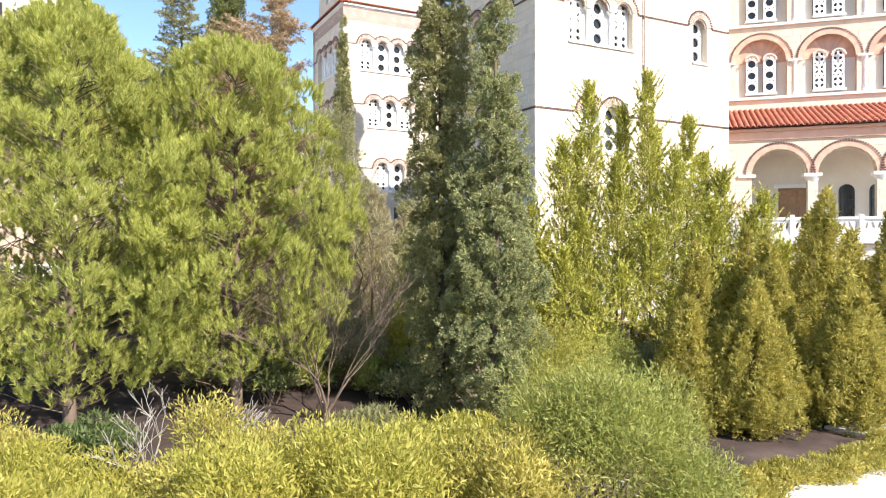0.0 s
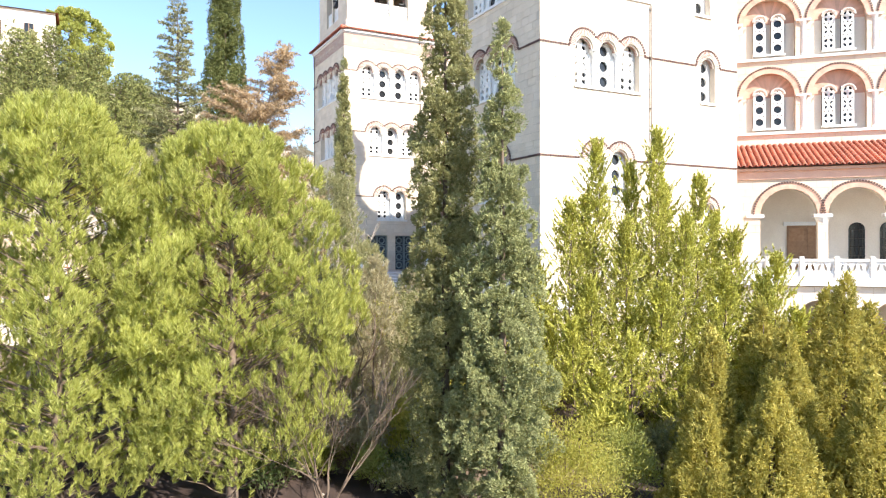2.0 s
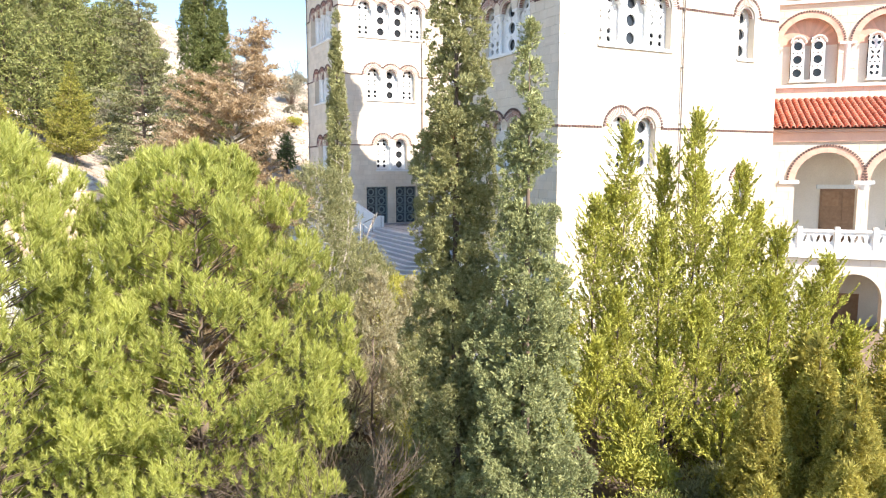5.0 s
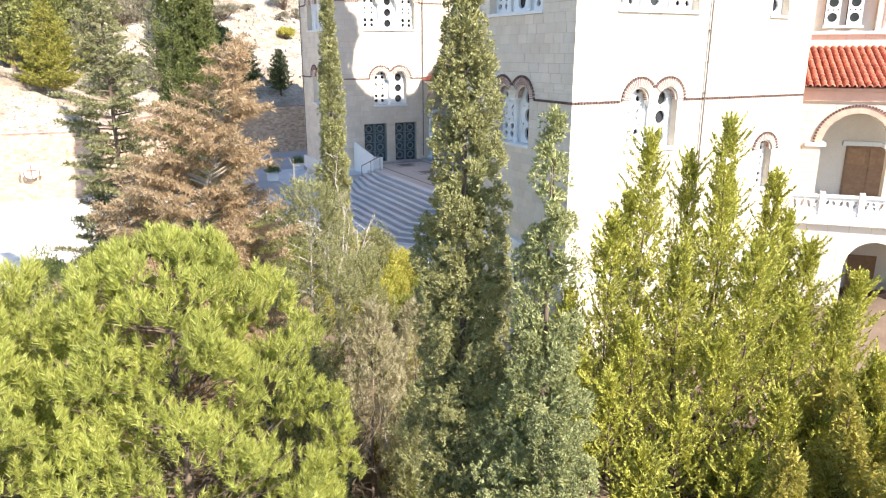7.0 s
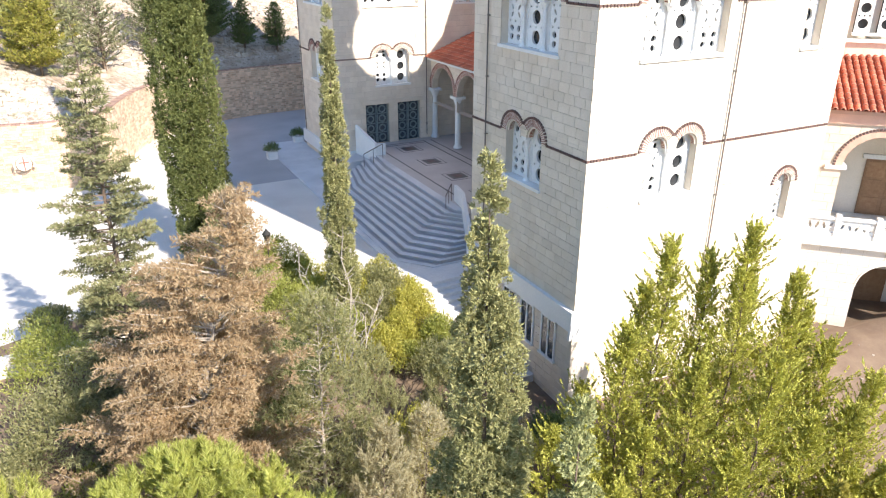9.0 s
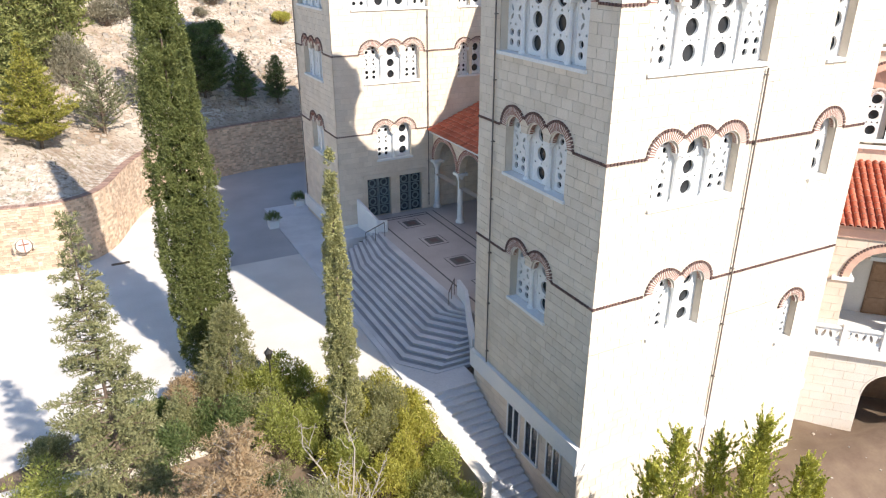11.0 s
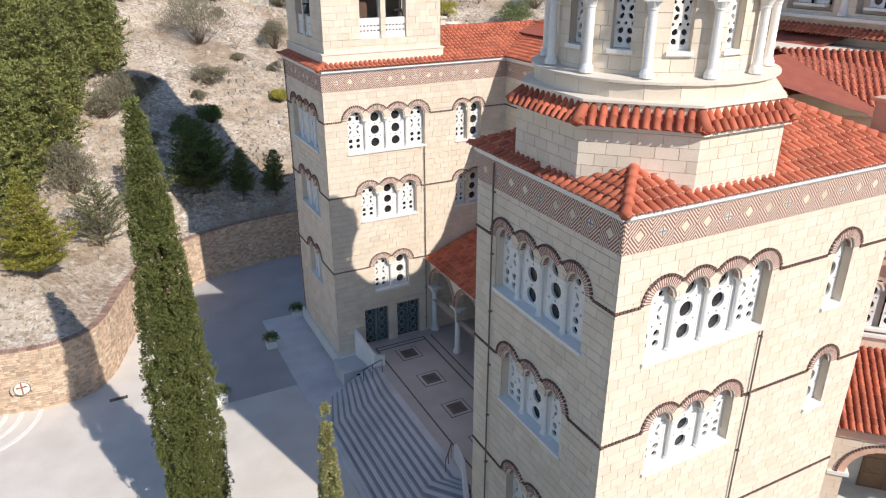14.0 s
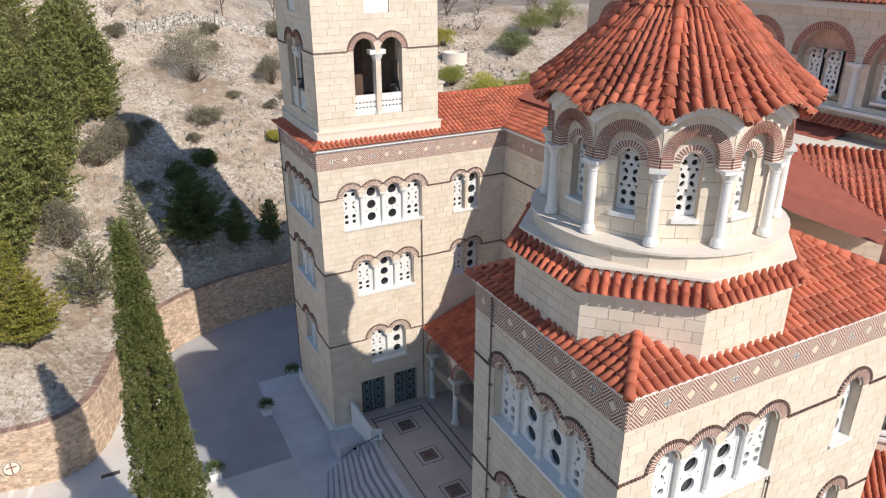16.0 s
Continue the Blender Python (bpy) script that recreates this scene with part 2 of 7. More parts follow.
# ---- mesh helpers ----
class Build:
    """Collects faces for one mesh."""

    def __init__(self):
        self.v, self.f = [], []

    def poly(self, *pts):
        i = len(self.v)
        self.v.extend(tuple(p) for p in pts)
        self.f.append(tuple(range(i, i + len(pts))))

    def obox(self, o, a, b, c, back=True):
        """A box from corner o along the vectors a, b, c (c is its depth; back: close its far side)."""
        o, a, b, c = Vector(o), Vector(a), Vector(b), Vector(c)
        if a.cross(b).dot(c) < 0:
            a, b = b, a
        i = len(self.v)
        self.v.extend(tuple(p) for p in (o, o + a, o + a + b, o + b, o + c, o + a + c, o + a + b + c, o + b + c))
        fs = [(4, 5, 6, 7), (0, 1, 5, 4), (1, 2, 6, 5), (2, 3, 7, 6), (3, 0, 4, 7)]
        if back:
            fs.append((3, 2, 1, 0))
        self.f.extend(tuple(i + k for k in q) for q in fs)

    def box(self, x0, x1, y0, y1, z0, z1):
        self.obox((x0, y0, z0), (x1 - x0, 0, 0), (0, y1 - y0, 0), (0, 0, z1 - z0))

    def tube(self, p0, p1, r0, r1, n=8, caps=True):
        p0, p1 = Vector(p0), Vector(p1)
        d = (p1 - p0).normalized()
        s = d.orthogonal().normalized()
        t = d.cross(s)
        i = len(self.v)
        for p, r in ((p0, r0), (p1, r1)):
            for k in range(n):
                a = 2 * math.pi * k / n
                self.v.append(tuple(p + s * (r * math.cos(a)) + t * (r * math.sin(a))))
        for k in range(n):
            q = (k + 1) % n
            self.f.append((i + k, i + q, i + n + q, i + n + k))
        if caps:
            self.f.append(tuple(i + n + k for k in range(n)))
            self.f.append(tuple(i + k for k in reversed(range(n))))

    def pipe(self, pts, radii, n=8):
        """One tapering tube through several points."""
        i = len(self.v)
        for p, r in zip(pts, radii):
            for k in range(n):
                a = 2 * math.pi * k / n
                self.v.append((p[0] + r * math.cos(a), p[1] + r * math.sin(a), p[2]))
        for j in range(len(pts) - 1):
            for k in range(n):
                q = (k + 1) % n
                self.f.append((i + j * n + k, i + j * n + q, i + (j + 1) * n + q, i + (j + 1) * n + k))

    def lathe(self, c, profile, n=12, start=0.0):
        """A turned body: profile of (radius, height) from bottom to top."""
        i = len(self.v)
        for r, z in profile:
            for k in range(n):
                a = start + 2 * math.pi * k / n
                self.v.append((c[0] + r * math.cos(a), c[1] + r * math.sin(a), c[2] + z))
        for j in range(len(profile) - 1):
            for k in range(n):
                q = (k + 1) % n
                self.f.append((i + j * n + k, i + j * n + q, i + (j + 1) * n + q, i + (j + 1) * n + k))
        self.f.append(tuple(i + k for k in reversed(range(n))))
        self.f.append(tuple(i + (len(profile) - 1) * n + k for k in range(n)))


def part(name, bm, material, parent=None, label="", smooth=False, weld=False):
    me = bpy.data.meshes.new(name)
    me.from_pydata(bm.v, [], bm.f)
    if weld:
        w = bmesh.new()
        w.from_mesh(me)
        bmesh.ops.remove_doubles(w, verts=w.verts, dist=0.0005)
        w.to_mesh(me)
        w.free()
    me.materials.append(material)
    if smooth:
        me.polygons.foreach_set("use_smooth", [True] * len(me.polygons))
    me.update()
    ob = new(name, me)
    if parent:
        ob.parent = parent
    if label:
        ob["label"] = label
    return ob


def thing(name, label, category, group="", kind="", at=(0, 0, 0)):
    ob = new(name)
    ob.location = at
    ob.empty_display_size = 0.2
    return tagged(ob, label, category, group, kind)


def leaf_mesh(name, c, d, s, length, width, material, parent=None, kind="", broad=False):
    """Leaves: arrays of foot points c, directions d and sideways directions s; broad ones are rhombic, the rest pointed."""
    n = len(c)
    length, width = np.broadcast_to(length, n)[:, None], np.broadcast_to(width, n)[:, None]
    m = 4 if broad else 3
    v = np.empty((n, m, 3), np.float32)
    if broad:
        fold = np.cross(d, s) * width * 0.25
        v[:, 0] = c
        v[:, 1] = c + d * length * 0.45 + s * width * 0.5 + fold
        v[:, 2] = c + d * length
        v[:, 3] = c + d * length * 0.45 - s * width * 0.5 + fold
    else:
        v[:, 0] = c - s * width * 0.5
        v[:, 1] = c + s * width * 0.5
        v[:, 2] = c + d * length
    me = bpy.data.meshes.new(name)
    me.vertices.add(m * n)
    me.vertices.foreach_set("co", v.ravel())
    me.loops.add(m * n)
    me.loops.foreach_set("vertex_index", np.arange(m * n, dtype=np.int32))
    me.polygons.add(n)
    me.polygons.foreach_set("loop_start", np.arange(0, m * n, m, dtype=np.int32))
    me.polygons.foreach_set("loop_total", np.full(n, m, np.int32))
    me.materials.append(material)
    me.update(calc_edges=True)
    ob = new(name, me)
    if parent:
        ob.parent = parent
    if kind:
        ob["kind"] = kind
    return ob


def unit(a):
    return a / np.maximum(np.linalg.norm(a, axis=1, keepdims=True), 1e-6)


def sides(d, rng):
    return unit(np.cross(d, rng.normal(size=d.shape)))


# garden axes: across (to the right) and ahead of the first camera
CT, ST = math.cos(radians(TURN)), math.sin(radians(TURN))


def garden(across, ahead):
    return (CT * across - ST * ahead, ST * across + CT * ahead)


# ---- ground ----
WALLPATH = [(-30, 75), (-16, 66), (-8, 60.2), (-3, 58.4), (1, 57.5), (3.4, 57.9), (4.8, 60), (5.6, 63.3), (6.8, 66.4), (9.1, 69.8), (12.1, 72.2), (16.8, 73.8), (21.7, 74.3), (34, 75), (60, 76)]


def wall_side(x, y):
    """Signed distance to the hill's retaining wall, positive on the hill's side."""
    best = 1e9
    for (x0, y0), (x1, y1) in zip(WALLPATH, WALLPATH[1:]):
        dx, dy = x1 - x0, y1 - y0
        k = max(0, min(1, ((x - x0) * dx + (y - y0) * dy) / (dx * dx + dy * dy)))
        px, py = x - x0 - k * dx, y - y0 - k * dy
        d = math.hypot(px, py)
        if d < abs(best):
            best = d if dx * py - dy * px > 0 else -d
    return best


def smooth(a, b, x):
    k = max(0.0, min(1.0, (x - a) / (b - a)))
    return k * k * (3 - 2 * k)


TERRACE_Y = 36.0
WALLTOP = 4.3


def height(x, y):
    d = wall_side(x, y)
    if d > 1.6:
        left = smooth(45, 5, x)
        rise = (0.30 + 0.17 * left) * min(d, 55) + 0.02 * min(max(0, d - 55), 200)
        bumps = 1.3 * noise.noise((x * 0.06, y * 0.06, 0)) + 0.5 * noise.noise((x * 0.25, y * 0.25, 3))
        return WALLTOP - 0.35 + rise + bumps * smooth(0, 12, d)
    if y > TERRACE_Y:
        return -0.06
    low = -0.7 - 2.5 * smooth(35, 17, y) - 0.15 * smooth(16, 2, y)
    if x > 14.4 and y > 25:
        low += (-2.75 - low) * smooth(14.4, 15.6, x)
    return low + 0.18 * noise.noise((x * 0.3, y * 0.3, 0))


def grid_values(lo, hi, fine_lo, fine_hi, step, grow):
    out = list(np.arange(fine_lo, fine_hi + 1e-6, step))
    s, q = step, fine_hi
    while q < hi:
        s *= grow
        q += s
        out.append(q)
    s, q = step, fine_lo
    while q > lo:
        s *= grow
        q -= s
        out.insert(0, q)
    return out


def build_ground():
    xs = grid_values(-2500, 2500, -32, 48, 1.0, 1.35)
    ys = grid_values(-2500, 3500, -4, 125, 1.0, 1.35)
    ys = sorted(set(ys) | {TERRACE_Y + 0.02})
    g = Build()
    for y in ys:
        for x in xs:
            g.v.append((x, y, height(x, y)))
    w = len(xs)
    for j in range(len(ys) - 1):
        for i in range(w - 1):
            g.f.append((j * w + i, j * w + i + 1, (j + 1) * w + i + 1, (j + 1) * w + i))
    ob = part("ground", g, HILL, smooth=True)
    ob.data.materials.append(EARTH)
    for p in ob.data.polygons:
        c = p.center
        if c.y < TERRACE_Y and abs(c.x) < 60:
            p.material_index = 1
    tagged(ob, "dry stony hillside and brown garden soil", "ground", kind="structure")
    return ob


build_ground()


# ---- church ----
X0, X1 = 18.45, 31.03
S0, S1 = 26.6, 34.6          # south tower block, y
N0, N1 = 52.9, 60.9          # north tower block, y
EAVE = 20.55
BANDS = (17.45, 12.7, 7.6)
church = thing("church", "large cream limestone church with brick arches and red tiled roofs", "church", at=(X0, S0, 0))
church_inv = Matrix.Translation((X0, S0, 0)).inverted()


def cpart(name, bm, material, label="", smooth=False, parent=None, weld=False):
    ob = part(name, bm, material, parent or church, label, smooth, weld)
    ob.matrix_parent_inverse = church_inv if parent is None else Matrix()
    return ob


class Face:
    """A wall plane: origin, the direction along it and the outward normal."""

    def __init__(self, o, u, n):
        self.o, self.u, self.n = Vector((o[0], o[1], 0)), Vector((*u, 0)).normalized(), Vector((*n, 0)).normalized()

    def at(self, u, z, d=0.0):
        return self.o + self.u * u + self.n * d + Vector((0, 0, z))


def half_width(op, za, zb):
    """Half the opening's width at the height slice za..zb, or 0."""
    c, r, spring, sill, square = op
    m = (za + zb) / 2
    if m < sill or m > spring + (0 if square else r):
        return 0.0
    return r if square or m < spring else math.sqrt(max(0, r * r - (m - spring) ** 2))


def free_spans(w, openings, za, zb):
    cuts = sorted((op[0] - h, op[0] + h) for op in openings for h in (half_width(op, za, zb),) if h > 0)
    spans, u = [], 0.0
    for a, b in cuts:
        if a > u + 0.01:
            spans.append((u, a))
        u = max(u, b)
    if u < w - 0.01:
        spans.append((u, w))
    return spans


def masonry(face, w, z0, z1, openings, course=0.36, block=0.64, name="wall", deep=0.5, blocks=True, stone=None, loose=None, skip=None):
    """A wall of stone courses on a mortar backing, with real openings and their reveals."""
    rng = random.Random(len(bpy.data.objects))
    core, stones, pieces = Build(), Build(), []
    levels = {z0, z1}
    for c, r, spring, sill, square in openings:
        levels |= {sill, spring}
        if not square:
            levels |= {spring + r * math.sin(math.pi / 2 * k / 7) for k in range(1, 8)}
    k = z0
    rows = []
    while k < z1 - 0.05:
        rows.append((k, min(k + course, z1)))
        k += course
    for j, (a, b) in enumerate(rows):
        cut = sorted({a, b} | {q for q in levels if a + 0.004 < q < b - 0.004})
        shift = (j % 2) * block * 0.5 + rng.uniform(-0.1, 0.1)
        for za, zb in zip(cut, cut[1:]):
            top, bot = zb - (0.016 if zb == b else 0), za
            for ua, ub in free_spans(w, openings, za, zb):
                core.poly(face.at(ua, za, -0.02), face.at(ub, za, -0.02), face.at(ub, zb, -0.02), face.at(ua, zb, -0.02))
                if not blocks:
                    continue
                e = [ua] + [q for i in range(int(w / block) + 2) for q in (i * block - shift + 0.12 * math.sin(i * 12.9 + j * 7.3),) if ua + 0.1 < q < ub - 0.1] + [ub]
                for p, q in zip(e, e[1:]):
                    q2 = q - (0.016 if q < ub else 0)
                    if loose and len(cut) == 2 and loose(p, za) and len(pieces) < 300:
                        pieces.append((p, q2, bot, top))
                    else:
                        stones.obox(face.at(p, bot, -0.02), face.u * (q2 - p), (0, 0, top - bot), face.n * 0.02, back=False)
    for c, r, spring, sill, square in openings:
        pts = [(c - r, sill), (c - r, spring)]
        if not square:
            pts += [(c - r * math.cos(math.pi * k / 14), spring + r * math.sin(math.pi * k / 14)) for k in range(1, 14)]
        pts += [(c + r, spring), (c + r, sill)]
        ends = pts[:-1] if square and any(o[2] == spring and not o[4] and abs(o[0] - c) < r for o in openings) else pts
        loop = list(zip(pts, pts[1:] + pts[:1]))
        if ends is not pts:
            loop = [e for e in loop if not (e[0][1] == spring and e[1][1] == spring)]
        elif not square and spring - sill < 0.1:
            loop = loop[1:-2]
        for (ua, za), (ub, zb) in loop:
            core.poly(face.at(ua, za, 0.0), face.at(ub, zb, 0.0), face.at(ub, zb, -deep), face.at(ua, za, -deep))
    wall = cpart(name, core, JOINT if blocks else (stone or STONE), "cream limestone wall in regular courses")
    if stones.f:
        ob = part("masonry_rest", stones, stone or STONE, wall)
        ob["kind"] = "stuff"
    if pieces:
        one = Build()
        one.obox((0, 0, -1), (1, 0, 0), (0, 1, 0), (0, 0, 1), back=False)
        me = None
        for p, q, a, b in pieces:
            if me is None:
                ob = part("stone_block", one, stone or STONE, wall)
                me = ob.data
            else:
                ob = new("stone_block", me)
                ob.parent = wall
            rot = Matrix((face.u, Vector((0, 0, 1)), face.n)).transposed().to_4x4()
            ob.matrix_basis = Matrix.Translation(face.at(p, a, 0)) @ rot @ Matrix.Diagonal((q - p, b - a, 0.02, 1))
    return wall


def hole_cell(b, face, u0, u1, z0, z1, d, thick, cx, cz, rx, rz, turn=0.0, n=12):
    """One slab cell with an oval hole through it."""
    def hole(k):
        a = 2 * math.pi * k / n
        p, q = rx * math.cos(a), rz * math.sin(a)
        return cx + p * math.cos(turn) - q * math.sin(turn), cz + p * math.sin(turn) + q * math.cos(turn)

    def rim(h):
        du, dz = h[0] - cx, h[1] - cz
        k = min((((u1 if du > 0 else u0) - cx) / du) if abs(du) > 1e-6 else 1e9, (((z1 if dz > 0 else z0) - cz) / dz) if abs(dz) > 1e-6 else 1e9)
        return cx + du * k, cz + dz * k
    hs = [hole(k) for k in range(n)]
    rs = [rim(h) for h in hs]
    for k in range(n):
        q = (k + 1) % n
        ra, rb = rs[k], rs[q]
        corner = None
        if abs(ra[0] - rb[0]) > 1e-5 and abs(ra[1] - rb[1]) > 1e-5:
            corner = ((u1 if max(abs(ra[0] - u1), 0) < 1e-5 or abs(rb[0] - u1) < 1e-5 else u0), (z1 if abs(ra[1] - z1) < 1e-5 or abs(rb[1] - z1) < 1e-5 else z0))
        pts = [hs[k], ra] + ([corner] if corner else []) + [rb, hs[q]]
        b.poly(*[face.at(u, z, d) for u, z in pts])
        b.poly(face.at(*hs[k], d), face.at(*hs[q], d), face.at(*hs[q], d - thick), face.at(*hs[k], d - thick))


def screen(b, face, c, r, z0, z1, d, kind):
    """A pierced marble screen filling a window: kind 0 has round holes, kind 1 petals and crosses."""
    w, th = r * 1.0, 0.1
    h = z1 - z0
    if kind == 0:
        n = 3
        hh = h / (n + 0.75)
        z = z0 + hh * 0.2
        b.poly(face.at(c - w, z0, d), face.at(c + w, z0, d), face.at(c + w, z, d), face.at(c - w, z, d))
        for k in range(n):
            q = min(w * 0.66, hh * 0.42)
            hole_cell(b, face, c - w, c + w, z, z + hh * 0.88, d, th, c, z + hh * 0.44, q, q, n=16)
            z += hh * 0.88
            g = hh * 0.3 if k < n - 1 else z1 - z
            for i in range(3):
                ua, ub = c - w + 2 * w * i / 3, c - w + 2 * w * (i + 1) / 3
                hole_cell(b, face, ua, ub, z, z + g, d, th, (ua + ub) / 2, z + g / 2, 0.05, 0.045, n=6)
            z += g
    else:
        lev = [0.0, 0.05, 0.19, 0.33, 0.42, 0.54, 0.66, 0.74, 0.87, 1.0]
        for k, (a, q) in enumerate(zip(lev, lev[1:])):
            za, zb = z0 + a * h, z0 + q * h
            if k == 0:
                b.poly(face.at(c - w, za, d), face.at(c + w, za, d), face.at(c + w, zb, d), face.at(c - w, zb, d))
                continue
            if k in (3, 6):
                for i in range(3):
                    ua, ub = c - w + 2 * w * i / 3, c - w + 2 * w * (i + 1) / 3
                    hole_cell(b, face, ua, ub, za, zb, d, th, (ua + ub) / 2, (za + zb) / 2, 0.05, 0.05, n=6)
                continue
            up = 1 if k in (1, 4, 7) else -1
            cross = k in (4, 5)
            for i in range(2):
                ua, ub = c - w + w * i, c + w * i
                lean = up * (1 if i == 0 else -1) * 0.6
                rx, rz = (0.055, (zb - za) * 0.42) if cross else ((ub - ua) * 0.24, (zb - za) * 0.36)
                hole_cell(b, face, ua, ub, za, zb, d, th, (ua + ub) / 2 + (0.03 if i == 0 else -0.03), (za + zb) / 2, rx, rz, -lean if cross else lean, n=24 if cross else 14)


def ring(b, face, c, spring, r0, r1, d0, d1, a0=0.0, a1=math.pi, n=20):
    """A flat arch ring between two radii, standing from depth d0 to d1."""
    for k in range(n):
        p, q = a0 + (a1 - a0) * k / n, a0 + (a1 - a0) * (k + 1) / n
        f = lambda r, a, d: face.at(c + r * math.cos(a), spring + r * math.sin(a), d)
        b.poly(f(r0, p, d1), f(r1, p, d1), f(r1, q, d1), f(r0, q, d1))
        b.poly(f(r1, p, d1), f(r1, p, d0), f(r1, q, d0), f(r1, q, d1))
        b.poly(f(r0, p, d0), f(r0, p, d1), f(r0, q, d1), f(r0, q, d0))


def voussoirs(b, face, c, spring, r0, r1, d0, d1, a0, a1, n, fill=0.62):
    """Radial bricks."""
    for k in range(n):
        p = a0 + (a1 - a0) * (k + (1 - fill) / 2) / n
        q = a0 + (a1 - a0) * (k + (1 + fill) / 2) / n
        f = lambda r, a, d: face.at(c + r * math.cos(a), spring + r * math.sin(a), d)
        pts = [f(r0, p, d1), f(r1, p, d1), f(r1, q, d1), f(r0, q, d1)]
        bk = [f(r0, p, d0), f(r1, p, d0), f(r1, q, d0), f(r0, q, d0)]
        b.poly(*pts)
        for i in range(4):
            b.poly(pts[i], bk[i], bk[(i + 1) % 4], pts[(i + 1) % 4])


def window_group(face, centres, r, out, spring, sill, recess=0.34, mullions=True, rim=True, kinds=None, name="window"):
    """Arched windows side by side, each a part: pierced screen, pane, brick arch; a sill and mullions with the first."""
    n = len(centres)
    first = None
    for i, c in enumerate(centres):
        k = kinds[i] if kinds else (1 if i in (0, n - 1) and n > 1 and not (n == 2 and i == 1) else 0)
        win, glass, arch, brick, rimb = Build(), Build(), Build(), Build(), Build()
        screen(win, face, c, r + 0.02, sill + 0.03, spring + r, -recess, k)
        w = cpart(name, win, MARBLE, "pierced white marble window screen", weld=True)
        first = first or w
        glass.obox(face.at(c - r - 0.03, sill, -recess - 0.2), face.u * (2 * r + 0.06), (0, 0, spring + r - sill), face.n * 0.08)
        part("pane", glass, GLASS, w, "dark glass behind the screen")
        a0 = 0.0 if i == n - 1 else math.acos(min(1, (centres[i + 1] - c) / 2 / out))
        a1 = math.pi if i == 0 else math.pi - math.acos(min(1, (c - centres[i - 1]) / 2 / out))
        ring(arch, face, c, spring, r, out, -0.02, 0.02, a0, a1)
        part("arch", arch, MORTAR, w, "pale mortar arch")
        arch = Build()
        ring(arch, face, c, spring, r - 0.07, r, -recess + 0.1, -0.06, 0, math.pi, 14)
        part("inner_arch", arch, MORTAR, w)
        voussoirs(brick, face, c, spring, r + 0.015, out - 0.07, 0.015, 0.032, a0, a1, max(8, int((a1 - a0) * out / 0.105)), 0.4)
        voussoirs(brick, face, c, spring, r - 0.075, r - 0.06, -recess + 0.1, -0.09, 0, math.pi, 20, 0.6)
        part("voussoir_ring", brick, BRICK, w, "red brick voussoirs")["kind"] = "stuff"
        if rim:
            voussoirs(rimb, face, c, spring, out - 0.06, out + 0.03, 0.01, 0.07, a0, a1, max(8, int((a1 - a0) * out / 0.13)), 0.62)
            part("arch_rim", rimb, DARKBRICK, w, "dark toothed brick rim")["kind"] = "stuff"
        if mullions and i < n - 1:
            gap = centres[i + 1] - c - 2 * r
            m = (c + centres[i + 1]) / 2
            mb = Build()
            p = face.at(m, sill, -recess + 0.14)
            mb.lathe(p, [(0.13, 0.02), (0.13, 0.1), (0.09, 0.16), (0.08, spring - sill - 0.3), (0.1, spring - sill - 0.26), (0.17, spring - sill - 0.08)], 10)
            mb.obox(face.at(m - 0.2, spring - 0.09, -recess + 0.0), face.u * 0.4, (0, 0, 0.1), face.n * (recess - 0.01))
            mb.obox(face.at(c + r, sill, -recess - 0.1), face.u * gap, (0, 0, spring + 0.3 - sill), face.n * 0.12)
            part("mullion", mb, MARBLE, w, smooth=False)
    s = Build()
    s.obox(face.at(centres[0] - r - 0.08, sill - 0.1, -recess), face.u * (centres[-1] - centres[0] + 2 * r + 0.16), (0, 0, 0.12), face.n * (recess + 0.09))
    part("sill", s, MARBLE, first)
    return first


def band(face, w, z, gaps, name="string_course"):
    """A thin toothed brick course, interrupted by arches."""
    b = Build()
    u = 0.0
    while u < w:
        if not any(a < u + 0.06 < q for a, q in gaps):
            b.obox(face.at(u, z - 0.045, -0.01), face.u * 0.09, (0, 0, 0.09), face.n * 0.06, back=False)
        u += 0.14
    ob = cpart(name, b, DARKBRICK, "thin dark brick string course")
    ob["kind"] = "stuff"
    return ob


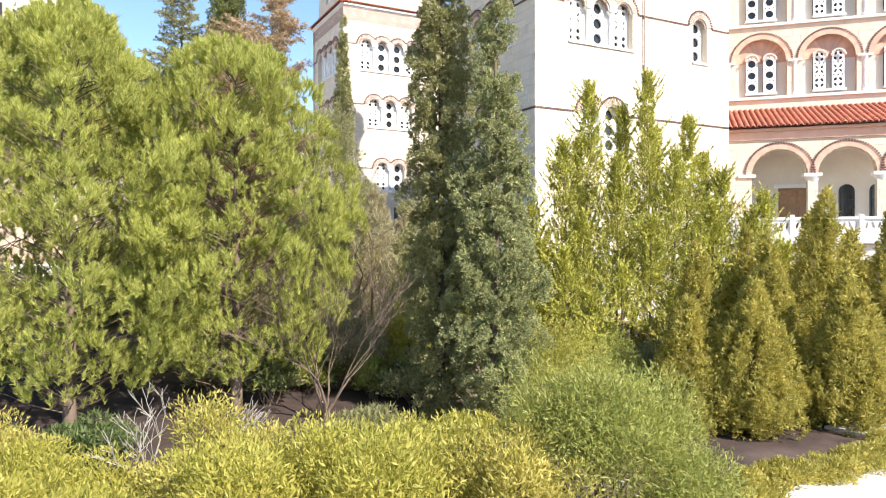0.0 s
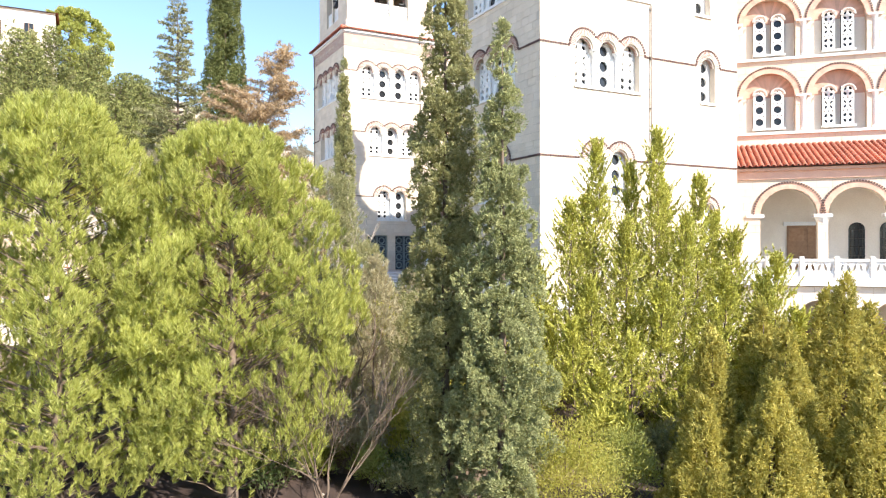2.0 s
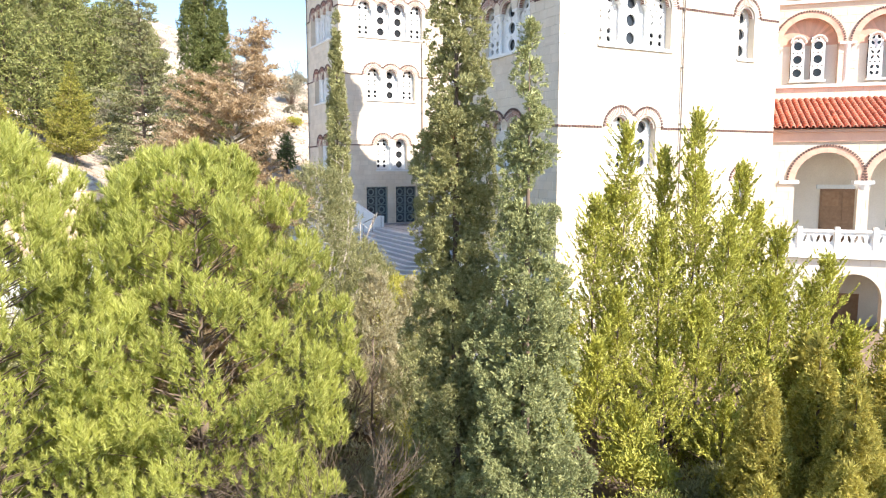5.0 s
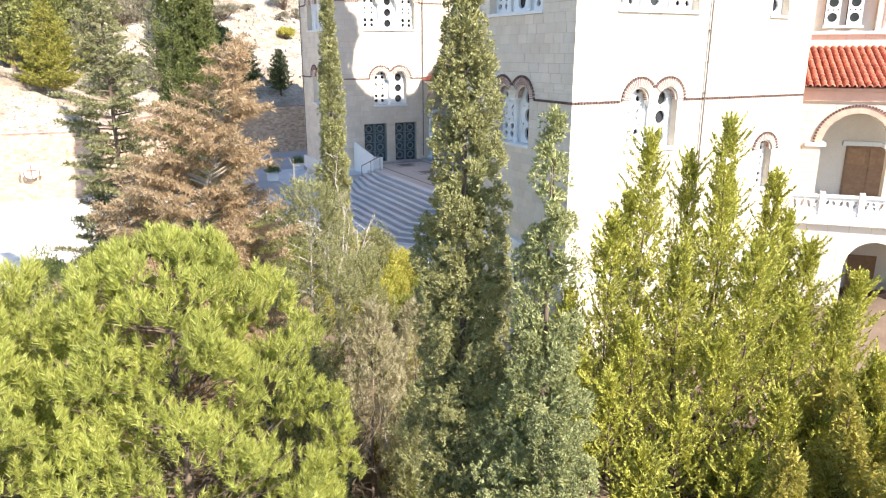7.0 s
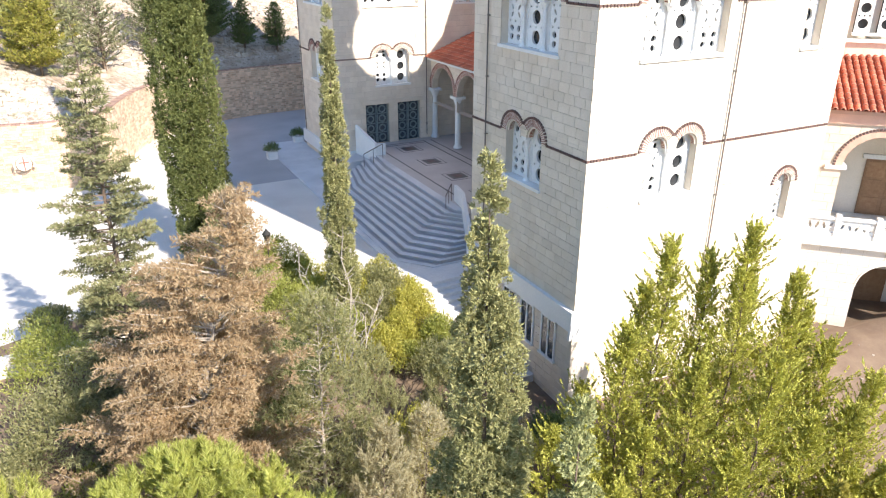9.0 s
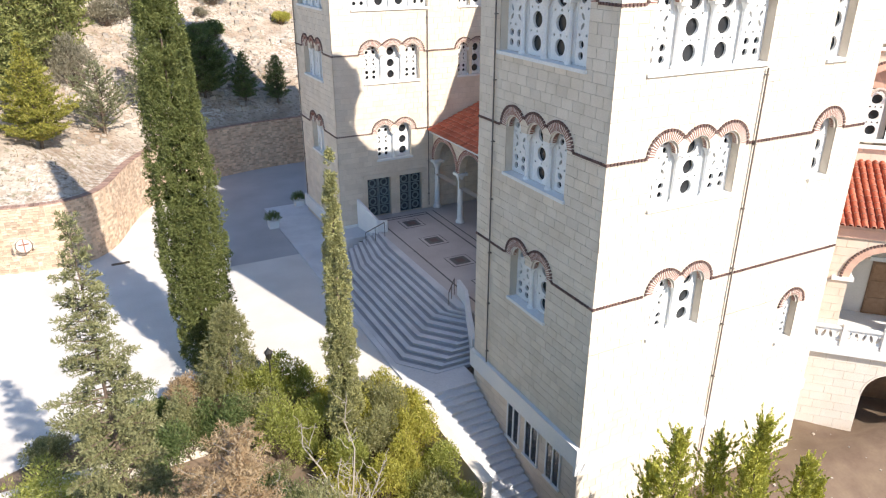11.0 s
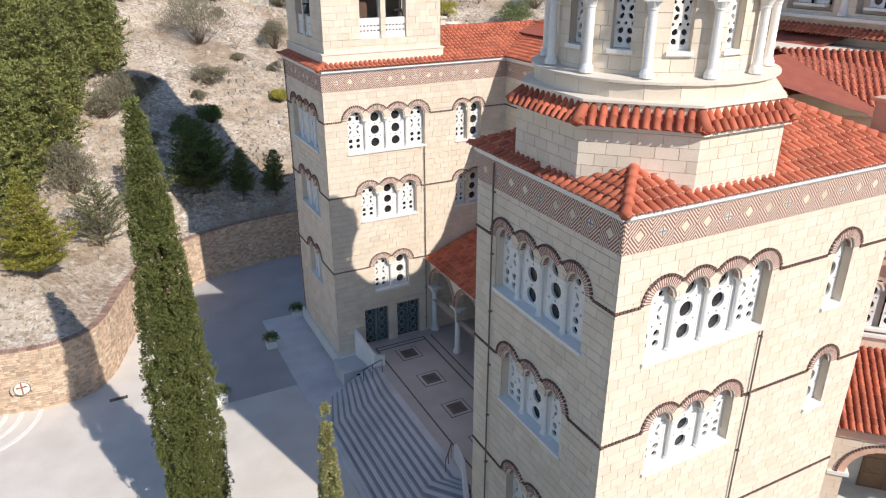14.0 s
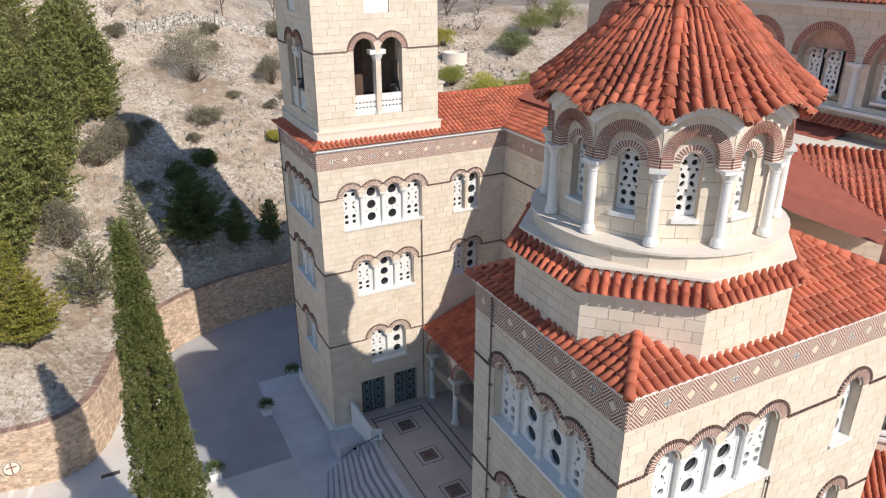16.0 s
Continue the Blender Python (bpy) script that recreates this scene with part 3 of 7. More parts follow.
def frieze_material():
    m, n, l, b = nodes_of("brick_frieze")
    g = n.new("ShaderNodeNewGeometry")
    sx = n.new("ShaderNodeSeparateXYZ"); l.new(g.outputs["Position"], sx.inputs[0])

    def mth(op, a, c=None, d=None):
        q = n.new("ShaderNodeMath"); q.operation = op
        for i, val in enumerate((a, c, d)):
            if val is None:
                continue
            if isinstance(val, (int, float)):
                q.inputs[i].default_value = val
            else:
                l.new(val, q.inputs[i])
        return q.outputs[0]
    u = mth('ADD', sx.outputs[0], sx.outputs[1])
    pu = mth('PINGPONG', mth('DIVIDE', u, 0.86), 0.5)
    v = mth('ABSOLUTE', mth('DIVIDE', mth('SUBTRACT', sx.outputs[2], 19.78), 0.98))
    dia = mth('ADD', pu, v)
    stripe = mth('GREATER_THAN', mth('FRACT', mth('MULTIPLY', dia, 7.6)), 0.44)
    nz = n.new("ShaderNodeTexNoise"); nz.inputs["Scale"].default_value = 14
    l.new(g.outputs["Position"], nz.inputs["Vector"])
    mx = n.new("ShaderNodeMix"); mx.data_type = 'RGBA'
    mx.inputs["A"].default_value, mx.inputs["B"].default_value = (0.70, 0.60, 0.51, 1), (0.26, 0.12, 0.095, 1)
    l.new(mth('MULTIPLY', stripe, mth('ADD', nz.outputs["Fac"], 0.5)), mx.inputs["Factor"])
    l.new(mx.outputs["Result"], b.inputs["Base Color"])
    b.inputs["Roughness"].default_value = 0.85
    bp = n.new("ShaderNodeBump"); bp.inputs["Strength"].default_value = 0.4; bp.inputs["Distance"].default_value = 0.01
    l.new(stripe, bp.inputs["Height"]); l.new(bp.outputs[0], b.inputs["Normal"])
    return m


FRIEZE = frieze_material()
LOZENGE = surface("pale_lozenge", (0.66, 0.58, 0.44), (0.74, 0.66, 0.52), 3, 0.8, 0.1, 30, 0.15)
BLUE = surface("blue_cross_inlay", (0.14, 0.17, 0.26), (0.18, 0.21, 0.30), 3, 0.7, 0.1)


def frieze(face, w, name="frieze"):
    f = Build()
    f.obox(face.at(0, 19.28, -0.02), face.u * w, (0, 0, 1.02), face.n * 0.045)
    ob = cpart(name, f, FRIEZE, "brick frieze of lozenges")
    lz, cr = Build(), Build()
    s = face.at(0, 0).x + face.at(0, 0).y
    sg = 1 if face.u.x + face.u.y > 0 else -1
    k0 = math.ceil(s / 0.86)
    i = 0
    while True:
        u = ((k0 + (i if sg > 0 else -1 - i)) * 0.86 - s) * sg
        if u > w - 0.25:
            break
        if u > 0.25:
            h = 0.17
            q = [face.at(u - h, 19.78, 0.034), face.at(u, 19.78 - h, 0.034), face.at(u + h, 19.78, 0.034), face.at(u, 19.78 + h, 0.034)]
            lz.poly(*q)
            for a in range(4):
                lz.poly(q[a], q[a] - face.n * 0.02, q[(a + 1) % 4] - face.n * 0.02, q[(a + 1) % 4])
            if i % 3 == 1:
                cr.obox(face.at(u - 0.02, 19.64, 0.03), face.u * 0.04, (0, 0, 0.28), face.n * 0.012)
                cr.obox(face.at(u - 0.14, 19.76, 0.031), face.u * 0.28, (0, 0, 0.04), face.n * 0.012)
        i += 1
    part("lozenge_tile_rest", lz, LOZENGE, ob)["kind"] = "stuff"
    part("cross_inlay", cr, BLUE, ob)["kind"] = "stuff"
    cn = Build()
    cn.obox(face.at(0, 20.3, -0.02), face.u * w, (0, 0, 0.1), face.n * 0.1)
    cn.obox(face.at(0, 20.4, -0.02), face.u * w, (0, 0, 0.13), face.n * 0.22)
    part("cornice", cn, MARBLE, ob, "white cornice moulding")


def row3(c):
    """The three storeys' window axes about a centre."""
    return ((BANDS[0], 15.42, [c + (k - 1.5) * 1.38 for k in range(4)]),
            (BANDS[1], 10.9, [c + (k - 1) * 1.41 for k in range(3)]),
            (BANDS[2], 5.75, [c + (k - 0.5) * 1.45 for k in range(2)]))


R_IN, R_OUT = 0.52, 0.88


def tower_face(face, w, centre, extra=(), doors=(), base=-3.6, loose=None, name="wall"):
    """One side of a tower block: stone, three storeys of windows, bands and frieze."""
    ops, gaps = list(doors), {z: [] for z in BANDS}
    for spring, sill, cs in row3(centre):
        ops += [(c, R_IN, spring, spring - 0.02, False) for c in cs]
        ops.append(((cs[0] + cs[-1]) / 2, (cs[-1] - cs[0]) / 2 + R_IN, spring, sill, True))
        gaps[spring].append((cs[0] - R_OUT, cs[-1] + R_OUT))
    for c, r, out, spring, sill in extra:
        ops.append((c, r, spring, sill, False))
        if spring in gaps:
            gaps[spring].append((c - out, c + out))
    masonry(face, w, base, 19.3, ops, name=name, loose=loose)
    for spring, sill, cs in row3(centre):
        window_group(face, cs, R_IN, R_OUT, spring, sill)
    for z in BANDS:
        band(face, w, z, gaps[z])
    frieze(face, w)


south = Face((X0, S0), (1, 0), (0, -1))
tower_face(south, X1 - X0, 3.9, extra=[(10.1, 0.5, 0.86, BANDS[0], 15.3), (10.45, 0.5, 0.86, BANDS[1], 10.85), (10.5, 0.46, 0.76, 5.3, 3.6)],
           loose=lambda u, z: 12.9 < z < 19 and u < 12, name="south_wall")
for c, z, s in ((10.1, BANDS[0], 15.3), (10.45, BANDS[1], 10.85)):
    window_group(south, [c], 0.5, 0.86, z, s, kinds=[0])
window_group(south, [10.5], 0.46, 0.76, 5.3, 3.6, kinds=[1])
west = Face((X0, S1), (0, -1), (-1, 0))
tower_face(west, S1 - S0, 4.02, name="west_wall")
n_south = Face((X0, N0), (1, 0), (0, -1))
pair = [9.3, 10.35]
tower_face(n_south, X1 - X0, 4.05, extra=[(c, 0.42, 0.62, z, s) for c in pair for z, s in ((BANDS[0], 15.4), (BANDS[1], 10.9))],
           doors=[(2.83, 0.85, 4.5, 1.75, True), (5.2, 0.85, 4.5, 1.75, True)], name="north_tower_wall")
for z, s in ((BANDS[0], 15.4), (BANDS[1], 10.9)):
    window_group(n_south, pair, 0.42, 0.7, z, s)
n_west = Face((X0, N1), (0, -1), (-1, 0))
tower_face(n_west, N1 - N0, 4.02, name="north_tower_west_wall")
nave_west = Face((X1, N0), (0, -1), (-1, 0))
masonry(nave_west, N0 - S1, 1.7, 19.3, [], name="nave_west_wall")
frieze(nave_west, N0 - S1)
for z in BANDS[:2]:
    band(nave_west, N0 - S1, z, [])
plain = Build()
plain.box(X0 + 0.55, X1 - 0.05, S1 - 0.4, S1, -3.6, EAVE)
plain.box(X1 - 0.4, X1, S0 + 0.05, S1, -3.6, EAVE)
plain.box(X0 + 0.55, X1 - 0.05, N1 - 0.4, N1, -0.2, EAVE)
plain.box(X1 - 0.4, X1, N0 + 0.1, N1, 0, EAVE)
plain.box(X0 + 0.1, X1 - 0.1, S0 + 0.1, S1 - 0.1, 19.6, 20.3)
plain.box(X0 + 0.1, X1 - 0.1, N0 + 0.1, N1 - 0.1, 19.6, 20.3)
cpart("rear_wall", plain, STONE, "plain cream stone wall")
# plinths, white marble
for f, w, z, h, o in ((west, S1 - S0, 0.9, 0.85, 0.2), (n_west, N1 - N0, 0.55, 0.9, 0.2), (n_south, 1.2, 0.55, 0.9, 0.2), (south, X1 - X0, 0.55, 0.5, 0.12)):
    pl = Build()
    pl.obox(f.at(-0.1 if w < 10 else -0.2, z, -0.02), f.u * (w + 0.2), (0, 0, h), f.n * o)
    cpart("plinth", pl, MARBLE, "white marble plinth")

for y in (31.05, 29.65, 28.1):
    fr, gl = Build(), Build()
    for a, q in ((-0.5, -0.42), (0.42, 0.5), (-0.04, 0.04)):
        fr.box(X0 - 0.06, X0 + 0.05, y + a, y + q, -1.0, 0.8)
    fr.box(X0 - 0.06, X0 + 0.05, y - 0.5, y + 0.5, 0.72, 0.8)
    fr.box(X0 - 0.12, X0 + 0.05, y - 0.55, y + 0.55, -1.08, -1.0)
    w = cpart("basement_window", fr, MARBLE, "pale framed basement window")
    gl.box(X0 - 0.02, X0 + 0.04, y - 0.42, y + 0.42, -1.0, 0.72)
    part("pane", gl, GLASS, w)


# ---- roof tiles ----
def tile_proto(pitch, length):
    """One barrel tile, foot at the origin, climbing along y."""
    b = Build()
    n = 6
    r0, r1 = pitch * 0.40, pitch * 0.34
    for y, r, z in ((0, r0, 0.05), (length * 1.12, r1, 0.0)):
        for k in range(n + 1):
            a = math.pi * k / n
            b.v.append((r * math.cos(a), y, z + r * math.sin(a) * 1.12))
    for y, r, z in ((0, r0 * 0.7, 0.05),):
        for k in range(n + 1):
            a = math.pi * k / n
            b.v.append((r * math.cos(a), y + 0.002, z + r * math.sin(a) * 1.05))
    for k in range(n):
        b.f.append((k, k + 1, n + 2 + k, n + 1 + k))
        b.f.append((2 * n + 2 + k, 2 * n + 3 + k, k + 1, k))
    return b


def lips(ob):
    """Pale mortar on the front lip of each tile."""
    ob.data.materials.append(LIP)
    n = len(ob.data.polygons)
    ob.data.polygons.foreach_set("material_index", [i % 2 for i in range(n)])


def slope_tiles(corners, pitch=0.3, length=0.42, skirt=0.0):
    """Poses of tiles on a planar roof polygon (first edge: the eave, from left to right seen from outside), and the bed polygon."""
    p = [Vector(c) for c in corners]
    u = (p[1] - p[0]).normalized()
    nrm = Vector((0, 0, 0))
    for i in range(len(p)):
        nrm += p[i].cross(p[(i + 1) % len(p)])
    nrm.normalize()
    if nrm.z < 0:
        nrm = -nrm
    s = nrm.cross(u)
    flat = [((q - p[0]).dot(u), (q - p[0]).dot(s)) for q in p]
    out = []
    ua, ub = min(f[0] for f in flat), max(f[0] for f in flat)
    cols = max(1, int(round((ub - ua) / pitch)))
    for i in range(cols):
        uc = ua + (i + 0.5) * (ub - ua) / cols
        ts = []
        for (x0, y0), (x1, y1) in zip(flat, flat[1:] + flat[:1]):
            if (x0 - uc) * (x1 - uc) < 0:
                ts.append(y0 + (y1 - y0) * (uc - x0) / (x1 - x0))
        if len(ts) < 2:
            continue
        lo, hi = min(ts), max(ts)
        t = lo - (0.06 if lo < 0.05 else 0)
        while t < hi - 0.1:
            o = p[0] + u * uc + s * t
            m = Matrix((u, s, nrm)).transposed().to_4x4()
            m.translation = o
            k = min(1.0, (hi - t) / length)
            out.append(m @ Matrix.Diagonal((1, k, 1, 1)))
            t += length
    return out, p


def roof(name, polys, pitch=0.3, length=0.42, ridges=(), loose=0, label="red terracotta barrel-tile roof", near=None):
    rng = random.Random(7)
    bed, tiles = Build(), []
    for corners in polys:
        ms, p = slope_tiles(corners, pitch, length)
        tiles += ms
        bed.poly(*p)
    ob = cpart(name, bed, TILEBED, label)
    proto = tile_proto(pitch, length)
    joined = Build()
    ms = []
    for m in tiles:
        ms.append(m @ pose(rng.uniform(-0.008, 0.008), rng.uniform(-0.012, 0.012), 0, rng.uniform(-0.8, 0.8), 0, rng.uniform(-1.2, 1.2)))
    if near:
        ms.sort(key=lambda m: (m.translation - Vector(near)).length)
    me = None
    for i, m in enumerate(ms):
        if i < loose:
            if me is None:
                t = part("roof_tile", proto, TILE, ob)
                me = t.data
                lips(t)
                me.polygons.foreach_set("use_smooth", [True] * len(me.polygons))
            else:
                t = new("roof_tile", me)
                t.parent = ob
            t.matrix_basis = m
        else:
            k = len(joined.v)
            joined.v.extend(tuple(m @ Vector(v)) for v in proto.v)
            joined.f.extend(tuple(k + q for q in f) for f in proto.f)
    if joined.f:
        j = part("tile_rest", joined, TILE, ob, smooth=True)
        lips(j)
        j["kind"] = "stuff"
    if ridges:
        rb = Build()
        for a, b in ridges:
            a, b = Vector(a), Vector(b)
            n = max(1, int((b - a).length / 0.4))
            for i in range(n):
                rb.tube(a.lerp(b, i / n), a.lerp(b, (i + 1.1) / n), 0.17, 0.14, 8)
        part("ridge_tile_rest", rb, TILE, ob, "rounded ridge tiles", True)["kind"] = "stuff"
    return ob


# ---- octagon, drum and dome over the south tower ----
OC = Vector((22.52, 30.62, 0))
OR = 4.02 / math.cos(math.pi / 8)


def octagon(r, z, k):
    a = math.pi / 8 + k * math.pi / 4
    return Vector((OC.x + r * math.cos(a), OC.y + r * math.sin(a), z))


for k in range(8):
    a, b = octagon(OR - 0.02, 0, k), octagon(OR - 0.02, 0, k + 1)
    mid = (a + b) / 2 - OC
    f = Face(b, (a - b).xy, mid.xy)
    masonry(f, (a - b).length, EAVE - 0.3, 22.42, [], course=0.35, block=0.66, name="octagon_wall")
ledge = Build()
for k in range(8):
    a, b = octagon(OR + 0.18, 22.4, k), octagon(OR + 0.18, 22.4, k + 1)
    c, d = octagon(OR - 0.1, 22.4, k), octagon(OR - 0.1, 22.4, k + 1)
    up = Vector((0, 0, 0.12))
    ledge.poly(a, b, b + up, a + up)
    ledge.poly(c, d, b, a)
cpart("octagon_cornice", ledge, PLASTER)
RING = 3.86 / math.cos(math.pi / 8)
roof("octagon_skirt_roof", [(octagon(OR + 0.28, 22.52, k + 1), octagon(OR + 0.28, 22.52, k), octagon(RING - 0.1, 22.95, k), octagon(RING - 0.1, 22.95, k + 1)) for k in range(8)],
     pitch=0.285, length=0.4, ridges=[(octagon(OR + 0.28, 22.57, k), octagon(RING - 0.1, 23.01, k)) for k in range(8)], loose=110, near=(19, 26, 22))
for k in range(8):
    a, b = octagon(RING, 0, k), octagon(RING, 0, k + 1)
    masonry(Face(b, (a - b).xy, ((a + b) / 2 - OC).xy), (a - b).length, 22.6, 23.12, [], course=0.52, block=0.9, name="octagon_ring_course")
cap = Build()
cap.lathe((OC.x, OC.y, 0), [(RING + 0.02, 23.1), (RING + 0.09, 23.12), (RING + 0.09, 23.19), (RING - 0.25, 23.22)], 8, math.pi / 8)
cpart("octagon_white_coping", cap, PLASTER)
for k in range(24):
    a, b = (Vector((OC.x + 3.76 * math.cos(q), OC.y + 3.76 * math.sin(q), 0)) for q in (math.pi * k / 12, math.pi * (k + 1) / 12))
    masonry(Face(b, (a - b).xy, ((a + b) / 2 - OC).xy), (a - b).length - 0.012, 23.1, 23.64, [], course=0.54, block=1.2, name="drum_base_course")
base = Build()
base.lathe((OC.x, OC.y, 0), [(3.78, 23.64), (3.85, 23.66), (3.85, 23.73), (3.1, 23.78)], 48)
cpart("drum_white_step", base, PLASTER)
DR = 3.12          # drum's wall radius to a face's middle
COLR = 3.33
SPRING = 25.92
ASPR = 26.2
DEAVE = 27.36


def drum_point(r, deg, z):
    return Vector((OC.x + r * math.cos(radians(deg)), OC.y + r * math.sin(radians(deg)), z))


column_mesh = Build()
column_mesh.lathe((0, 0, 0), [(0.2, 0.0), (0.2, 0.12), (0.17, 0.2), (0.135, 0.26), (0.125, 1.78), (0.145, 1.82), (0.14, 1.86), (0.22, 2.03)], 14)
column_mesh.box(-0.25, 0.22, -0.25, 0.25, 2.03, 2.12)
first_col = None
for i in range(12):
    deg = 15 + 30 * i
    wall_mid = 30 * i
    a, b = drum_point(DR / math.cos(radians(15)), wall_mid - 15, 0), drum_point(DR / math.cos(radians(15)), wall_mid + 15, 0)
    f = Face(b, (a - b).xy, ((a + b) / 2 - OC).xy)
    f2 = Face(a, (b - a).xy, ((a + b) / 2 - OC).xy)
    w = (a - b).length
    masonry(f, w, 23.5, DEAVE + 0.1, [(w / 2, 0.3, 26.0, 24.45, False)], course=0.4, block=0.66, name="drum_wall", deep=0.3)
    window_group(f, [w / 2], 0.3, 0.56, 26.0, 24.45, recess=0.26, mullions=False, rim=False, kinds=[1])
    # outer arch on the columns
    a2, b2 = drum_point(COLR / math.cos(radians(15)) * 1.0, wall_mid - 15, 0), drum_point(COLR / math.cos(radians(15)), wall_mid + 15, 0)
    fo = Face(b2, (a2 - b2).xy, ((a2 + b2) / 2 - OC).xy)
    wo = (a2 - b2).length
    arch, br, hood, fill = Build(), Build(), Build(), Build()
    ring(arch, fo, wo / 2, ASPR, 0.58, 0.9, -0.4, 0.05, 0, math.pi, 20)
    voussoirs(br, fo, wo / 2, ASPR, 0.575, 0.88, -0.4, 0.066, 0, math.pi, 44, 0.5)
    for u in (wo / 2 - 0.88, wo / 2 + 0.58):
        arch.obox(fo.at(u, SPRING - 0.02, -0.4), fo.u * 0.3, (0, 0, ASPR - SPRING + 0.02), fo.n * 0.45)
        for q in range(4):
            br.obox(fo.at(u - 0.004, SPRING + 0.01 + q * 0.075, -0.4), fo.u * 0.308, (0, 0, 0.036), fo.n * 0.466)
    n = 16
    for k in range(n):
        ua, ub = wo * k / n, wo * (k + 1) / n
        top = lambda u: DEAVE - 0.25 + 0.46 * math.sin(math.pi * u / wo)
        low = lambda u: ASPR + math.sqrt(max(0.0, 0.88 ** 2 - (u - wo / 2) ** 2))
        wide = lambda u, out: wo / 2 + (u - wo / 2) * (1 + 2 * out * math.tan(radians(15)) / wo)
        fill.poly(fo.at(ua, low(ua), 0.03), fo.at(ub, low(ub), 0.03), fo.at(ub, top(ub), 0.03), fo.at(ua, top(ua), 0.03))
        for q0, q1, out0, out1 in ((-0.26, -0.24, 0.03, 0.14), (-0.24, -0.06, 0.14, 0.16), (-0.06, 0.0, 0.16, 0.3), (0.0, 0.08, 0.3, 0.3)):
            hood.poly(fo.at(wide(ua, out0), top(ua) + q0, out0), fo.at(wide(ub, out0), top(ub) + q0, out0), fo.at(wide(ub, out1), top(ub) + q1, out1), fo.at(wide(ua, out1), top(ua) + q1, out1))
    ar = cpart("drum_arch", arch, MORTAR, "brick arch on marble columns")
    part("voussoir_ring", br, BRICK, ar)["kind"] = "stuff"
    part("spandrel", fill, STONE, ar)
    part("hood_moulding", hood, MARBLE, ar)
    p = drum_point(COLR / math.cos(radians(15)) - 0.02, deg, 23.78)
    if first_col is None:
        first_col = cpart("drum_column", column_mesh, MARBLE, "white marble column")
        me = first_col.data
        col = first_col
    else:
        col = new("drum_column", me)
        col.parent = church
        col.matrix_parent_inverse = church_inv
        col["label"] = "white marble column"
    col.matrix_basis = Matrix.Translation(p) @ Matrix.Rotation(radians(deg), 4, 'Z')


def dome():
    """The umbrella dome: twelve gored sides of barrel tiles with a scalloped eave."""
    prof = [(0.0, 3.98, 27.17), (0.14, 3.55, 27.55), (0.34, 2.95, 28.18), (0.56, 2.2, 28.93), (0.78, 1.35, 29.74), (1.0, 0.2, 30.6)]

    def at(s, deg):
        for (s0, r0, z0), (s1, r1, z1) in zip(prof, prof[1:]):
            if s <= s1:
                k = (s - s0) / (s1 - s0)
                r, z = r0 + (r1 - r0) * k, z0 + (z1 - z0) * k
                break
        lobe = abs(math.sin(radians(deg - 15) * 6))
        return drum_point(r * (1 - 0.02 * lobe * (1 - s)), deg, z + 0.44 * lobe * (1 - s) ** 1.3)
    bed = Build()
    n = 144
    for j in range(14):
        for k in range(n):
            s0, s1 = j / 14, (j + 1) / 14
            d0, d1 = 360 * k / n, 360 * (k + 1) / n
            bed.poly(at(s0, d0), at(s0, d1), at(s1, d1), at(s1, d0))
    ob = cpart("dome_roof", bed, TILEBED, "scalloped umbrella dome of red barrel tiles")
    cols, rows = 84, 12
    rng = random.Random(3)
    joined, loose = Build(), []
    ribs = Build()
    for i in range(12):
        d = 15 + 30 * i
        for j in range(rows):
            p0, p1 = at(j / rows, d), at(min(1, (j + 1.12) / rows), d)
            ribs.tube(p0 + Vector((0, 0, 0.07)), p1 + Vector((0, 0, 0.05)), 0.17, 0.13, 8)
    part("rib_tiles", ribs, TILE, ob, "ridge tiles along the ribs", True)
    for i in range(cols):
        d = 15 + 360 * (i + 0.5) / cols
        for j in range(rows):
            s0, s1 = (j - 0.12) / rows, (j + 1) / rows
            a, b = at(max(0, s0), d), at(s1, d)
            if s0 < 0:
                a = a + (a - b).normalized() * 0.1
            rr = math.hypot(a.x - OC.x, a.y - OC.y)
            gap = 2 * math.pi * rr / cols
            if j > 8 and i % 2 or j > 10 and i % 4:
                continue
            gap = gap * (1 if j <= 8 else 2 if j <= 10 else 4)
            y = (b - a)
            side = Vector((-math.sin(radians(d)), math.cos(radians(d)), 0))
            lat = (at(max(0, s0), d + 1) - at(max(0, s0), d - 1)).normalized()
            nrm = lat.cross(y.normalized())
            if nrm.z < 0:
                nrm = -nrm
            m = Matrix((lat, y.normalized(), nrm)).transposed().to_4x4()
            m.translation = a
            m = m @ pose(0, 0, 0, rng.uniform(-1, 1), 0, rng.uniform(-1.5, 1.5)) @ Matrix.Diagonal((gap / 0.3, y.length / 0.42, min(1.15, gap / 0.3), 1))
            loose.append(m)
    proto = tile_proto(0.3, 0.42)
    loose.sort(key=lambda m: m.translation.x + m.translation.y)
    me = None
    for q, m in enumerate(loose):
        if q < 300:
            if me is None:
                t = part("roof_tile", proto, TILE, ob, smooth=True)
                me = t.data
                lips(t)
            else:
                t = new("roof_tile", me)
                t.parent = ob
            t.matrix_basis = m
        else:
            k = len(joined.v)
            joined.v.extend(tuple(m @ Vector(v)) for v in proto.v)
            joined.f.extend(tuple(k + i for i in f) for f in proto.f)
    j = part("tile_rest", joined, TILE, ob, smooth=True)
    lips(j)
    j["kind"] = "stuff"


dome()

